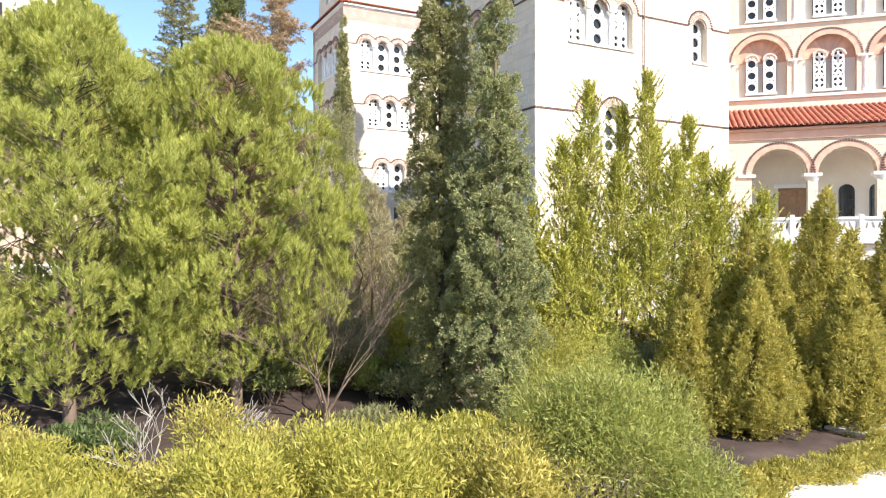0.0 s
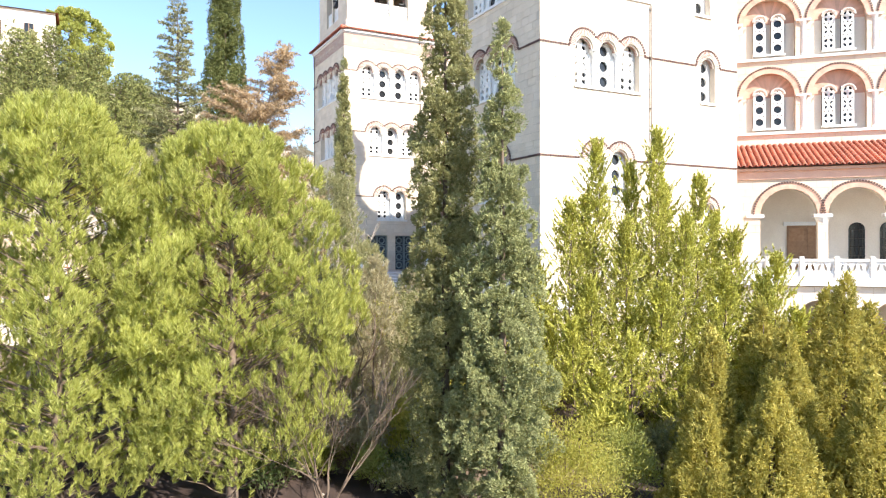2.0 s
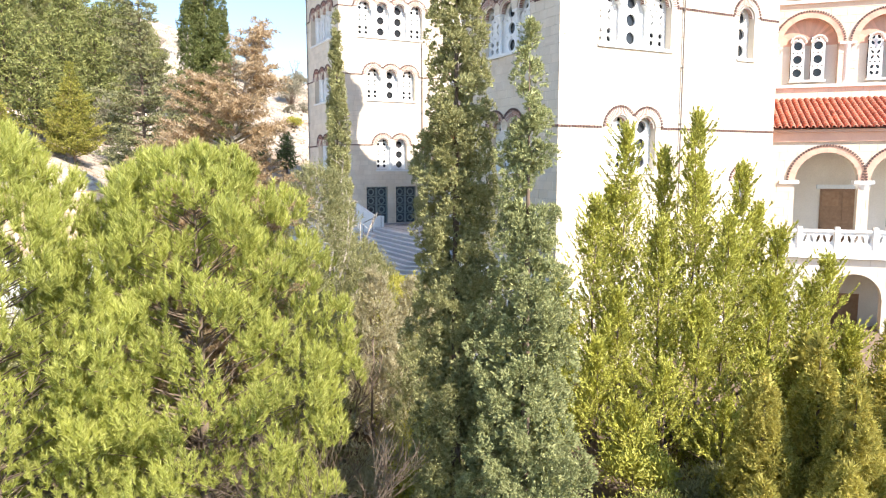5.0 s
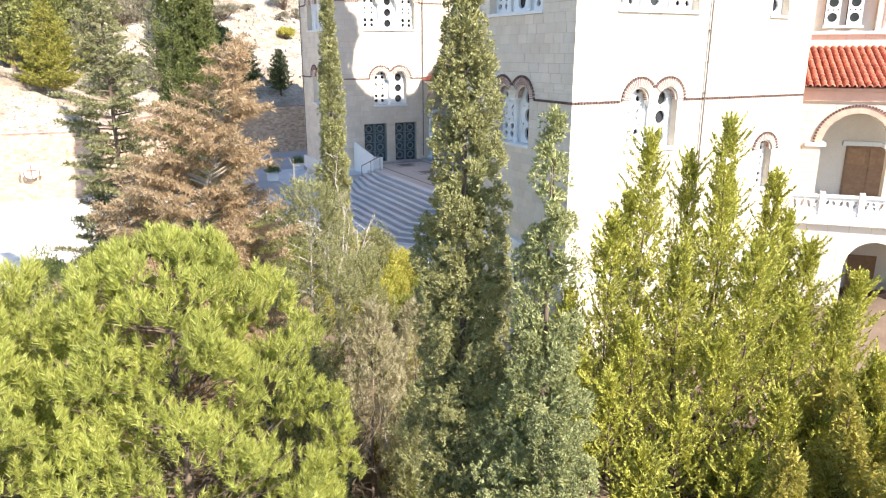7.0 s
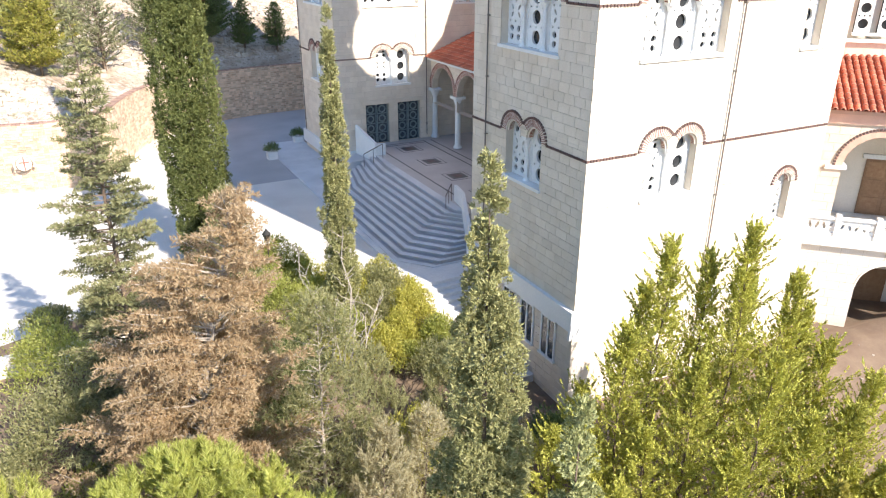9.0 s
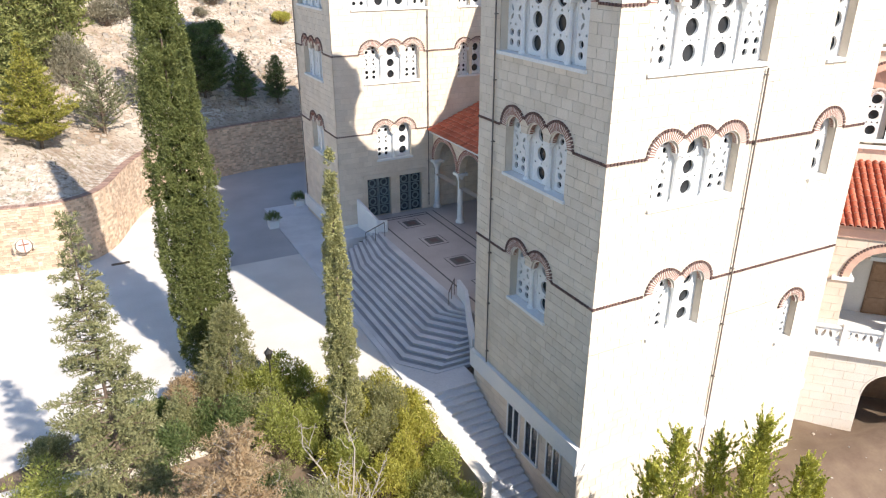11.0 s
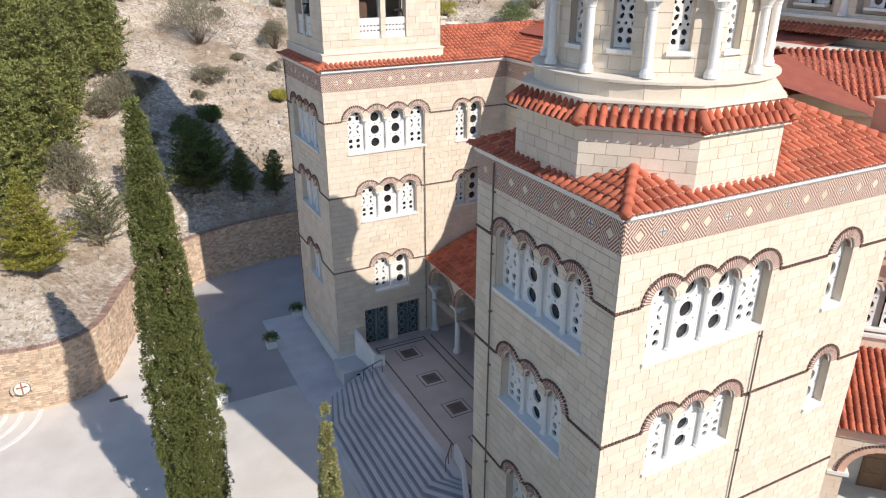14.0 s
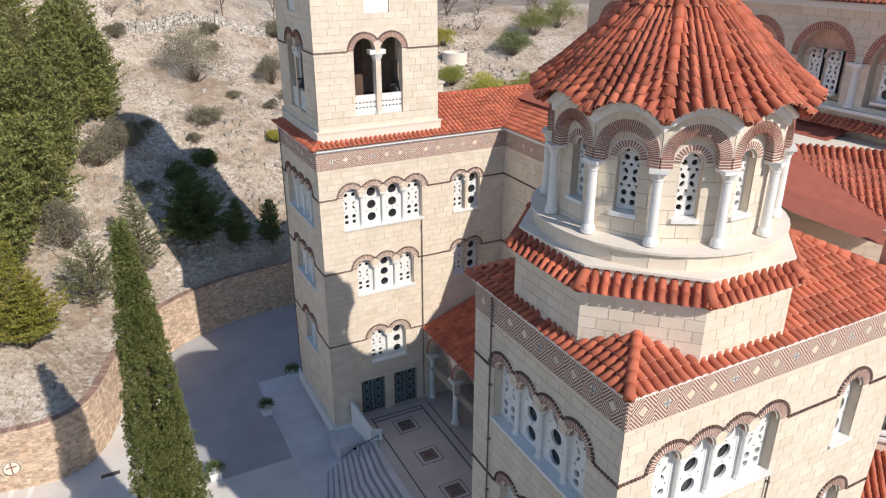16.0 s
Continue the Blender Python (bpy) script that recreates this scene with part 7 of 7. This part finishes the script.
for i, (across, ahead, top, r) in enumerate(((-2.6, 26.4, 3.4, 1.3), (-1.3, 25.0, 2.4, 1.2), (-0.5, 28.4, 2.4, 1.2), (1.0, 27.2, 1.8, 1.2), (-3.6, 21.4, 2.6, 1.1), (-2.4, 23.4, 2.8, 1.2), (-0.9, 21.6, 1.4, 1.0))):
    p, z = place(across, ahead)
    tufted_tree("broom_shrub", "tall wispy half-dry shrub with thin stems", p, z, z + 0.3, top, r, (OLIVE, STRAW)[i % 2], 180 + i, clumps=60, tufts=16, kind="shoulder", needles=16, clump_r=0.4, size=0.12, width=0.028, shoot=0.3, rise=0.9, limb_r=0.012, trunk_r=0.05, category="bush", group="broom shrubs")
for i, (x, y, w, h, mt) in enumerate(((14.2, 32.2, 1.1, 2.4, LEAFY), (13.2, 31.0, 1.1, 2.2, LEAFY), (14.4, 30.2, 1.0, 2.0, OLEANDER), (12.6, 32.4, 1.1, 2.6, OLIVE), (13.6, 28.8, 1.0, 2.0, OLIVE), (12.0, 30.2, 1.1, 2.2, LEAFY), (11.0, 31.6, 1.1, 2.4, OLEANDER), (14.6, 33.6, 0.8, 1.6, LEAFY))):
    bush("bed_shrub", "yellow-green shrub below the side steps", (x, y), height(x, y), w, w, h / 1.3, mt, 190 + i, leaves=4200, size=0.12, width=0.052, up=0.5, lumps=22, group="plaza bed shrubs")
rngu = random.Random(61)
for i in range(64):
    across, ahead = (rngu.uniform(-10.5, 5.5), rngu.uniform(18.5, 33.5)) if i < 44 else (rngu.uniform(7, 17), rngu.uniform(20.5, 26.5))
    if i >= 56:
        across, ahead = rngu.uniform(-16, -7), rngu.uniform(24, 36)
    p, z = place(across, ahead)
    if p[1] > 34.6 or (p[0] > 14.8 and p[1] > 25.2) or across + (ahead - 27) > 13.5:
        continue
    w, mt = rngu.uniform(0.8, 1.3), (OLIVE, LEAFY, OLIVE, OLEANDER, DARKLEAF)[i % 5]
    if i % 3 == 2:
        bare_tree("dry_shrub", "leafless tangle of thin brown stems", p, z, w * 2.2, w * 1.2, 400 + i, PALEBARK if i % 2 else BARK, twigs=150, category="bush", r=0.05)
    else:
        bush("undergrowth_shrub", "straggling low shrub in the garden undergrowth", p, z, w, w, rngu.uniform(0.8, 1.7), mt, 400 + i, leaves=2500, size=0.12, width=0.048, up=0.5, lumps=18, stems=8, group="garden undergrowth")
p, z = place(-4.55, 11.4)
forked_shrub("bare_shrub", "leafless whitish shrub with forked limbs", p, z, 2.1, 1.9, 140, WHITEBARK, r=0.042, mains=3, depth=4)
p, z = place(-2.9, 17.4)
forked_shrub("dry_shrub", "leafless brown thicket of thin upright stems", p, z, 3.6, 1.5, 147, BARK, r=0.05, mains=7)
p, z = place(-3.8, 28.0)
bare_tree("bare_tree", "thin grey leafless tree below the terrace", p, z, 8.0, 1.3, 141, PALEBARK, twigs=160, r=0.09)
p, z = place(-3.0, 22.0)
bare_tree("bare_tree", "leafless brown sapling among the shrubs", p, z, 4.5, 1.2, 142, BARK, twigs=110, r=0.06)
p, z = place(-4.2, 24.8)
tufted_tree("casuarina_tree", "thin wispy grey-green tree with bare stems", p, z, -0.5, 5.8, 1.3, OLIVE, 143, clumps=110, tufts=18, needles=14, clump_r=0.45, bark=PALEBARK, trunk_r=0.08, limb_r=0.015, shoot=0.3, rise=0.5, size=0.12, width=0.024)
p, z = place(10.3, 15.9)
bush("bougainvillea", "magenta flowering bougainvillea on the hedge", p, z, 0.4, 0.4, 1.85, FLOWER, 150, leaves=260, size=0.07, width=0.05, lumps=6, stems=6, broad=True)

# ---- loose stones, dry litter ----


def scatter_rocks(name, label, n, area, size, material, seed):
    """Many small angular stones lying on the slope."""
    rng = random.Random(seed)
    b = Build()
    made = 0
    while made < n:
        x, y = rng.uniform(area[0], area[1]), rng.uniform(area[2], area[3])
        d = wall_side(x, y)
        if area[4] and d < 2.5 or not area[4] and y > TERRACE_Y - 1:
            continue
        if area[4] and noise.noise((x * 0.09, y * 0.09, 7)) < -0.05:
            if rng.random() < 0.8:
                made += 1
                continue
        s = size * rng.choice((0.5, 0.7, 1, 1, 1.6, 2.6))
        c = Vector((x, y, height(x, y)))
        i = len(b.v)
        for k in range(8):
            b.v.append(tuple(c + Vector((((k & 1) * 2 - 1) * s * rng.uniform(0.5, 1), ((k >> 1 & 1) * 2 - 1) * s * rng.uniform(0.5, 1), ((k >> 2) * 2 - 0.8) * s * rng.uniform(0.4, 0.8)))))
        for f in ((0, 1, 3, 2), (4, 6, 7, 5), (0, 4, 5, 1), (2, 3, 7, 6), (0, 2, 6, 4), (1, 5, 7, 3)):
            b.f.append(tuple(i + q for q in f))
        made += 1
    ob = part(name, b, material)
    tagged(ob, label, "rocks", kind="stuff")


scatter_rocks("hill_rubble", "pale grey stones scattered over the hillside", 10000, (-5, 70, 66, 130, True), 0.13, ROCK, 5)
scatter_rocks("garden_stones", "small brown stones on the garden soil", 900, (-8, 34, 8, 35, False), 0.03, ROCK, 6)
nr_ = np.random.default_rng(9)
n = 20000
gx, gy = nr_.uniform(-30, 75, n), nr_.uniform(58, 135, n)
keep = [i for i in range(n) if wall_side(gx[i], gy[i]) > 1.0 and noise.noise((gx[i] * 0.12, gy[i] * 0.12, 2)) > -0.1]
c = np.array([(gx[i], gy[i], height(gx[i], gy[i]) - 0.02) for i in keep])
d = unit(np.concatenate([nr_.normal(size=(len(c), 2)) * 0.5, np.ones((len(c), 1))], 1))
g = leaf_mesh("dry_grass", c, d, sides(d, nr_), nr_.uniform(0.15, 0.45, len(c)), 0.07, DRYGRASS)
tagged(g, "dry straw-coloured grass tufts on the slope", "grass", kind="stuff")

# ---- hillside trees ----
rngh = random.Random(77)


def on_hill(x, y):
    return (x, y), height(x, y)


def hill_conifer(x, y, h, r, mt, seed, label, kind="spire", airy=1.0):
    p, z = on_hill(x, y)
    return bough_tree("conifer_tree", label, p, z, z + 0.4, z + h, r, mt, seed, tiers=int((12 + 3 * h) * airy), per=6, profile=kind, rise=0.3 + 0.4 * (1 - airy), curl=0.1, dense=26, size=0.19, width=0.075, gap=0.3, spray=0.5 * airy, ragged=0.35, group="hillside conifers")


def hill_pine(x, y, h, r, seed, label="tall green pine on the hillside", mt=None):
    p, z = on_hill(x, y)
    return bough_tree("pine_tree", label, p, z, z + h * 0.06, z + h, r, mt or HILLPINE, seed, tiers=int(8 + 2.4 * h), per=7, profile="shoulder", rise=0.5, curl=0.0, hang=0.1, dense=13, size=0.3, width=0.13, gap=0.5, spray=0.42, trunk_r=0.22, ragged=0.35, group="hillside pines")


CEDAR = foliage("grey_cedar_needles", (0.14, 0.15, 0.075), (0.22, 0.23, 0.12), (0.38, 0.38, 0.22), 0.8, 0.3)
HILLPINE = foliage("dark_pine_needles", (0.11, 0.13, 0.04), (0.205, 0.225, 0.065), (0.41, 0.41, 0.15), 0.25, 0.2)
hill_conifer(5.4, 70.2, 5.6, 3.6, CEDAR, 201, "grey-green young cedar above the wall", "cone", 0.5)
SCRUB = foliage("dusty_grey_scrub", (0.20, 0.185, 0.125), (0.29, 0.265, 0.185), (0.40, 0.365, 0.27), 1.0, 0.3)
HILLFIR = foliage("olive_fir_needles", (0.16, 0.17, 0.03), (0.29, 0.28, 0.05), (0.50, 0.45, 0.11), 0.8, 0.3)
hill_conifer(1.2, 64.8, 7.6, 3.1, HILLFIR, 202, "yellow-green bushy conifer above the wall")
# leaf colour taken dark to carry the tower's shadow on these conifers
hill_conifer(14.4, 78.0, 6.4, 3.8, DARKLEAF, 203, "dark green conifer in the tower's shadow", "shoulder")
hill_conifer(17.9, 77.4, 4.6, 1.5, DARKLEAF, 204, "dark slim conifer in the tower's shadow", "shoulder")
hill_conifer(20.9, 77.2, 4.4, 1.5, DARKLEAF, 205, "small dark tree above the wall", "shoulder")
hill_conifer(9.4, 74.6, 8.2, 2.6, CEDAR, 206, "slender grey conifer near the wall", "cone", 0.65)
hill_conifer(-3.5, 64.5, 4.5, 2.0, HILLFIR, 207, "yellowish conifer above the wall bend")
for i, (x, y, h, r) in enumerate(((0.5, 76.5, 11.5, 3.4), (-4.0, 80.0, 12.0, 3.6), (4.2, 87.0, 10.5, 3.2), (1.0, 92.0, 11.0, 3.4), (5.5, 98.0, 9.5, 3.0), (-3.0, 98.0, 12, 3.8), (9.6, 98.5, 7.5, 2.6), (-9, 74, 9.0, 3.2), (-1.5, 70.5, 9.5, 3.0), (3.4, 80.5, 9.0, 3.0), (6.6, 92.5, 8.5, 2.8), (-5.5, 86, 12, 3.8), (-7, 70, 8.5, 3.0), (7.0, 104, 9, 3.0), (-10, 88, 12, 4.0), (-16, 82, 11, 3.8), (2.0, 106.0, 11, 3.6), (-8, 108, 12, 4.0), (8.5, 110, 7.5, 2.8), (9.2, 94.0, 5.5, 2.2), (9.1, 100.6, 6.5, 2.5), (6.7, 103.3, 7.5, 2.9), (1.6, 82.0, 7.5, 3.0), (0.1, 74.7, 6.0, 2.8), (4.4, 85.7, 6.5, 2.7), (2.0, 88.5, 7.5, 3.0))):
    hill_pine(x, y, h, r, 220 + i)
for i, (x, y, r, h, mt) in enumerate(((20.0, 105.0, 4.6, 7.0, OLIVE), (19.0, 95.0, 2.2, 2.6, OLIVE), (9.3, 88.9, 2.2, 4.4, OLIVE), (4.1, 77.3, 2.4, 4.6, OLIVE), (29.4, 106.0, 2.4, 4.6, OLIVE), (7.6, 87.5, 2.0, 2.8, OLIVE), (25.8, 92.5, 1.2, 1.7, LEAFY), (11.0, 90.5, 1.8, 2.6, OLIVE), (14.5, 86.5, 1.6, 2.2, DARKLEAF), (17.5, 88.5, 1.5, 2.0, DARKLEAF), (34, 120, 2.4, 3.0, OLIVE),
                                      (58.0, 101.0, 3.4, 3.6, JUNIPER), (64.0, 100.0, 3.2, 3.4, OLEANDER), (69.5, 112.0, 3.4, 4.2, DARKLEAF), (55.5, 106.0, 2.6, 3.4, OLEANDER), (76, 116, 3.6, 5.0, HILLPINE), (82, 118, 4.0, 6.0, HILLPINE), (60, 118, 2.4, 3.2, LEAFY), (50, 112, 2.6, 3.4, OLIVE), (72, 140, 3, 3, OLIVE), (84, 150, 3, 3, DARKLEAF), (66, 150, 2.4, 2.4, OLIVE), (95, 160, 3, 3, OLIVE),
                                      (-12, 66.5, 2.0, 2.6, LEAFY), (-6.5, 68.5, 1.8, 2.2, OLIVE), (2.6, 80, 2.0, 2.4, OLIVE), (12.4, 112, 1.6, 2.0, OLIVE), (24, 116, 1.4, 1.8, OLIVE))):
    p, z = on_hill(x, y)
    bush("hill_shrub", "scrubby grey-green shrub on the stony slope" if mt is OLIVE else "rounded green shrub on the stony slope", p, z - 0.1, r, r, h / 1.4, SCRUB if mt is OLIVE else mt, 260 + i, leaves=int(2000 + 1300 * r), size=0.2, width=0.075, up=0.8, lumps=int(10 + 6 * r), stems=60, group="hillside shrubs")
for i, (x, y, h) in enumerate(((16.4, 119, 4.5), (27.0, 121, 5.5), (21.5, 124, 4.2), (36, 128, 4), (88, 170, 4))):
    p, z = on_hill(x, y)
    bare_tree("bare_tree", "leafless thin tree on the hillside", p, z, h, 1.2, 300 + i, BARK, twigs=80, r=0.1)

for i in range(34):
    x, y = rngh.uniform(6, 44), rngh.uniform(80, 124)
    if x + (y - 70) * 0.1 < 12:
        continue
    p, z = on_hill(x, y)
    if i % 2:
        bare_tree("dry_shrub", "low leafless brown shrub on the slope", p, z, rngh.uniform(1.0, 2.2), rngh.uniform(0.9, 1.5), 500 + i, PALEBARK if i % 3 else BARK, twigs=120, category="bush", r=0.07)
    else:
        bush("hill_scrub", "low dusty scrub on the stony slope", p, z - 0.05, rngh.uniform(0.7, 1.4), rngh.uniform(0.7, 1.4), rngh.uniform(0.6, 1.1), SCRUB, 500 + i, leaves=1300, size=0.18, width=0.07, lumps=14, stems=8, group="hillside scrub")


def far_building():
    """A pale house with a tiled roof up on the hill."""
    x, y = -6.0, 111.5
    z = height(x, y) - 1.2
    t = thing("hill_house", "pale plastered house with shallow tiled roof", "house", at=(x, y, z))
    b = Build()
    b.box(-9, 3.2, -5, 5, -5, 11.5)
    part("wall", b, PLASTER, t)
    b = Build()
    b.poly((-9.4, -5.4, 11.5), (3.6, -5.4, 11.5), (0.2, 0, 13), (-6, 0, 13))
    b.poly((3.6, -5.4, 11.5), (3.6, 5.4, 11.5), (0.2, 0, 13))
    b.poly((3.6, 5.4, 11.5), (-9.4, 5.4, 11.5), (-6, 0, 13), (0.2, 0, 13))
    b.poly((-9.4, 5.4, 11.5), (-9.4, -5.4, 11.5), (-6, 0, 13))
    part("roof", b, TILE, t)
    for u, zz, h in ((0.2, 7.6, 2.2), (-3.4, 7.6, 2.2), (0.2, 3.4, 1.8), (-3.4, 3.4, 1.8), (-6.6, 7.6, 2.2)):
        b = Build()
        b.box(u - 0.5, u + 0.5, -5.06, -4.9, zz, zz + h)
        w = part("window", b, GLASS, t)
        b = Build()
        for q in (u - 0.56, u - 0.03, u + 0.5):
            b.box(q, q + 0.07, -5.1, -4.95, zz, zz + h)
        part("frame", b, WOOD, w)


far_building()


def dry_stone_wall(path, h):
    """A rough terrace wall of loose pale stones across the slope."""
    rng = random.Random(41)
    t = thing("dry_stone_wall", "rough pale dry-stone terrace wall on the hillside", "wall", at=(path[0][0], path[0][1], height(*path[0])))
    o = Vector((path[0][0], path[0][1], height(*path[0])))
    b = Build()
    for p, q in zip(path, path[1:]):
        d = Vector((q[0] - p[0], q[1] - p[1], 0))
        n = int(d.length / 0.42)
        d.normalize()
        face = Vector((d.y, -d.x, 0))
        for i in range(n):
            c = Vector((p[0], p[1], 0)) + d * (i * 0.42)
            g = height(c.x, c.y)
            z = g - 0.3
            while z < g + h * (0.8 + 0.25 * noise.noise((c.x * 0.4, c.y * 0.4, 9))):
                k = rng.uniform(0.18, 0.32)
                a = Vector((c.x, c.y, z)) + d * rng.uniform(-0.1, 0.1) + face * rng.uniform(-0.1, 0.12) - o
                b.obox(a, d * rng.uniform(0.3, 0.5) + Vector((0, 0, rng.uniform(-0.06, 0.06))), (0, 0, k * 0.95), -face * 0.5)
                z += k
    part("stone_rest", b, ROCKPALE, t)["kind"] = "stuff"


dry_stone_wall([(7.0, 109.5), (15.0, 113.6), (25.5, 118.6), (32.5, 118.6)], 1.7)


def far_field():
    """Brown fallow ground on the far slope."""
    b = Build()
    for j in range(13):
        for i in range(21):
            x, y = 44 + 4.2 * i, 121 + 5 * j + 0.12 * (i * 4.2)
            e = min(i, 20 - i, j, 12 - j)
            b.v.append((x, y, height(x, y) + (-0.6 if e == 0 else 0.3)))
    for j in range(12):
        for i in range(20):
            k = j * 21 + i
            b.f.append((k, k + 1, k + 22, k + 21))
    ob = part("far_field", b, FIELD, smooth=True)
    tagged(ob, "brown fallow field on the far slope", "field", kind="structure")


far_field()
for i, (x, y, h) in enumerate(((66, 128, 3.2), (71, 126, 3.6), (76, 130, 3.0), (81, 125, 3.4), (86, 131, 3.2), (62, 133, 2.8), (73, 138, 3.0), (90, 137, 3.2), (68, 121, 2.6), (79, 121, 2.8))):
    p, z = on_hill(x, y)
    forked_shrub("bare_tree", "small leafless grey tree in the field", p, z, h, 1.6, 700 + i, BARK, r=0.1, mains=5, depth=4, category="tree")
tk = thing("water_tank", "low round pale concrete water tank", "tank", at=(59.4, 112.8, height(59.4, 112.8)))
b = Build()
b.lathe((0, 0, 0), [(1.9, -0.6), (1.9, 1.5), (1.95, 1.52), (1.95, 1.7), (1.6, 1.7), (1.6, 1.3), (0.1, 1.3)], 28)
part("tank_body", b, PLASTER, tk)
p, z = on_hill(-1.3, 115.7)
tufted_tree("stone_pine", "broad yellow-green pine beside the house", p, z, z + 2, z + 12.5, 5.2, PINE, 330, clumps=130, tufts=40, needles=12, clump_r=1.3, size=0.45, width=0.12, trunk_r=0.3)
p, z = on_hill(-5.2, 104.0)
column_tree("cypress_tree", "slim dark cypress before the house", p, z, z + 10.5, 0.9, CYPRESS, 331, sprays=3500, size=0.3, width=0.1)
for i, (x, y) in enumerate(((-3.2, 96.5), (-1.0, 101.0), (2.5, 101.5), (5.8, 105.5), (-6.5, 93), (8.2, 104))):
    p, z = on_hill(x, y)
    column_tree("cypress_tree", "dusty green young cypress on the slope", p, z, z + rngh.uniform(5.5, 8), 1.3, OLIVE, 340 + i, sprays=3000, size=0.3, width=0.1, group="slope cypresses", rough=0.4)

# ---- plaza furniture ----


def planter(x, y, seed):
    t = thing("stone_planter", "white square planter with a leafy shrub", "planter", "plaza planters", at=(x, y, 0))
    b = Build()
    b.box(-0.35, 0.35, -0.35, 0.35, 0, 0.5)
    b.box(-0.4, 0.4, -0.4, 0.4, 0.5, 0.58)
    part("pot", b, MARBLE, t)
    nrr = np.random.default_rng(seed)
    v = unit(nrr.normal(size=(700, 3)))
    v[:, 2] = np.abs(v[:, 2])
    c = v * nrr.uniform(0.2, 0.62, (700, 1)) + np.array([0, 0, 0.62])
    d = unit(v + np.array([0, 0, 0.5]))
    leaf_mesh("plant", c, d, sides(d, nrr), 0.16, 0.05, DARKLEAF, t)


planter(15.1, 58.6, 1)
planter(10.5, 53.4, 2)
planter(18.1, 62.2, 3)


def garden_lamp(x, y):
    z = height(x, y) if y < TERRACE_Y else 0
    t = thing("garden_lamp", "black post lamp with small lantern head", "lamp", at=(x, y, z))
    b = Build()
    b.lathe((0, 0, 0), [(0.09, 0), (0.06, 0.15), (0.035, 0.3), (0.035, 2.6), (0.05, 2.65)], 10)
    part("post", b, IRON, t)
    b = Build()
    b.lathe((0, 0, 2.65), [(0.09, 0), (0.17, 0.3), (0.2, 0.34), (0.05, 0.5), (0.02, 0.58)], 8)
    part("lantern", b, IRON, t)


garden_lamp(9.4, 36.6)
st = thing("pointed_stone", "dark narrow pointed stone by the garden steps", "stone", at=(14.57, 34.5, -0.7))
b = Build()
b.obox((-0.22, -0.1, -0.1), (0.44, 0, 0), (0, 0.2, 0), (0, 0, 0.5))
b.lathe((0, 0, 0.4), [(0.29, 0), (0.02, 0.72)], 4, math.pi / 4)
part("stone", b, IRON, st)
p, z = (7.9, 38.0), 0.0
tufted_tree("casuarina_tree", "wispy olive-brown conifer beside the great cypress", p, z, 0.2, 4.6, 1.3, OLIVE, 145, clumps=90, tufts=22, kind="shoulder", needles=16, clump_r=0.42, size=0.12, width=0.026, shoot=0.25, rise=0.2, limb_r=0.02)

# plaque with a cross on the retaining wall
pq = thing("wall_plaque", "round pale stone plaque with a brick cross", "plaque", at=(-0.6, 57.55, 2.0))
b = Build()
pf2 = Face((0, -0.12), (1, 0.05), (0.2, -1))
ring(b, pf2, 0, 0, 0.0, 0.42, -0.1, 0.04, 0, 2 * math.pi, 24)
part("disc", b, PLASTER, pq)
b = Build()
voussoirs(b, pf2, 0, 0, 0.48, 0.62, 0.0, 0.06, -0.5, math.pi + 0.5, 26, 0.7)
part("stone_rim", b, WALLJOINT, pq)["kind"] = "stuff"
b = Build()
b.obox(pf2.at(-0.04, -0.42, 0.0), pf2.u * 0.08, (0, 0, 0.84), pf2.n * 0.06)
b.obox(pf2.at(-0.3, 0.06, 0.0), pf2.u * 0.6, (0, 0, 0.08), pf2.n * 0.064)
part("cross", b, BRICK, pq)
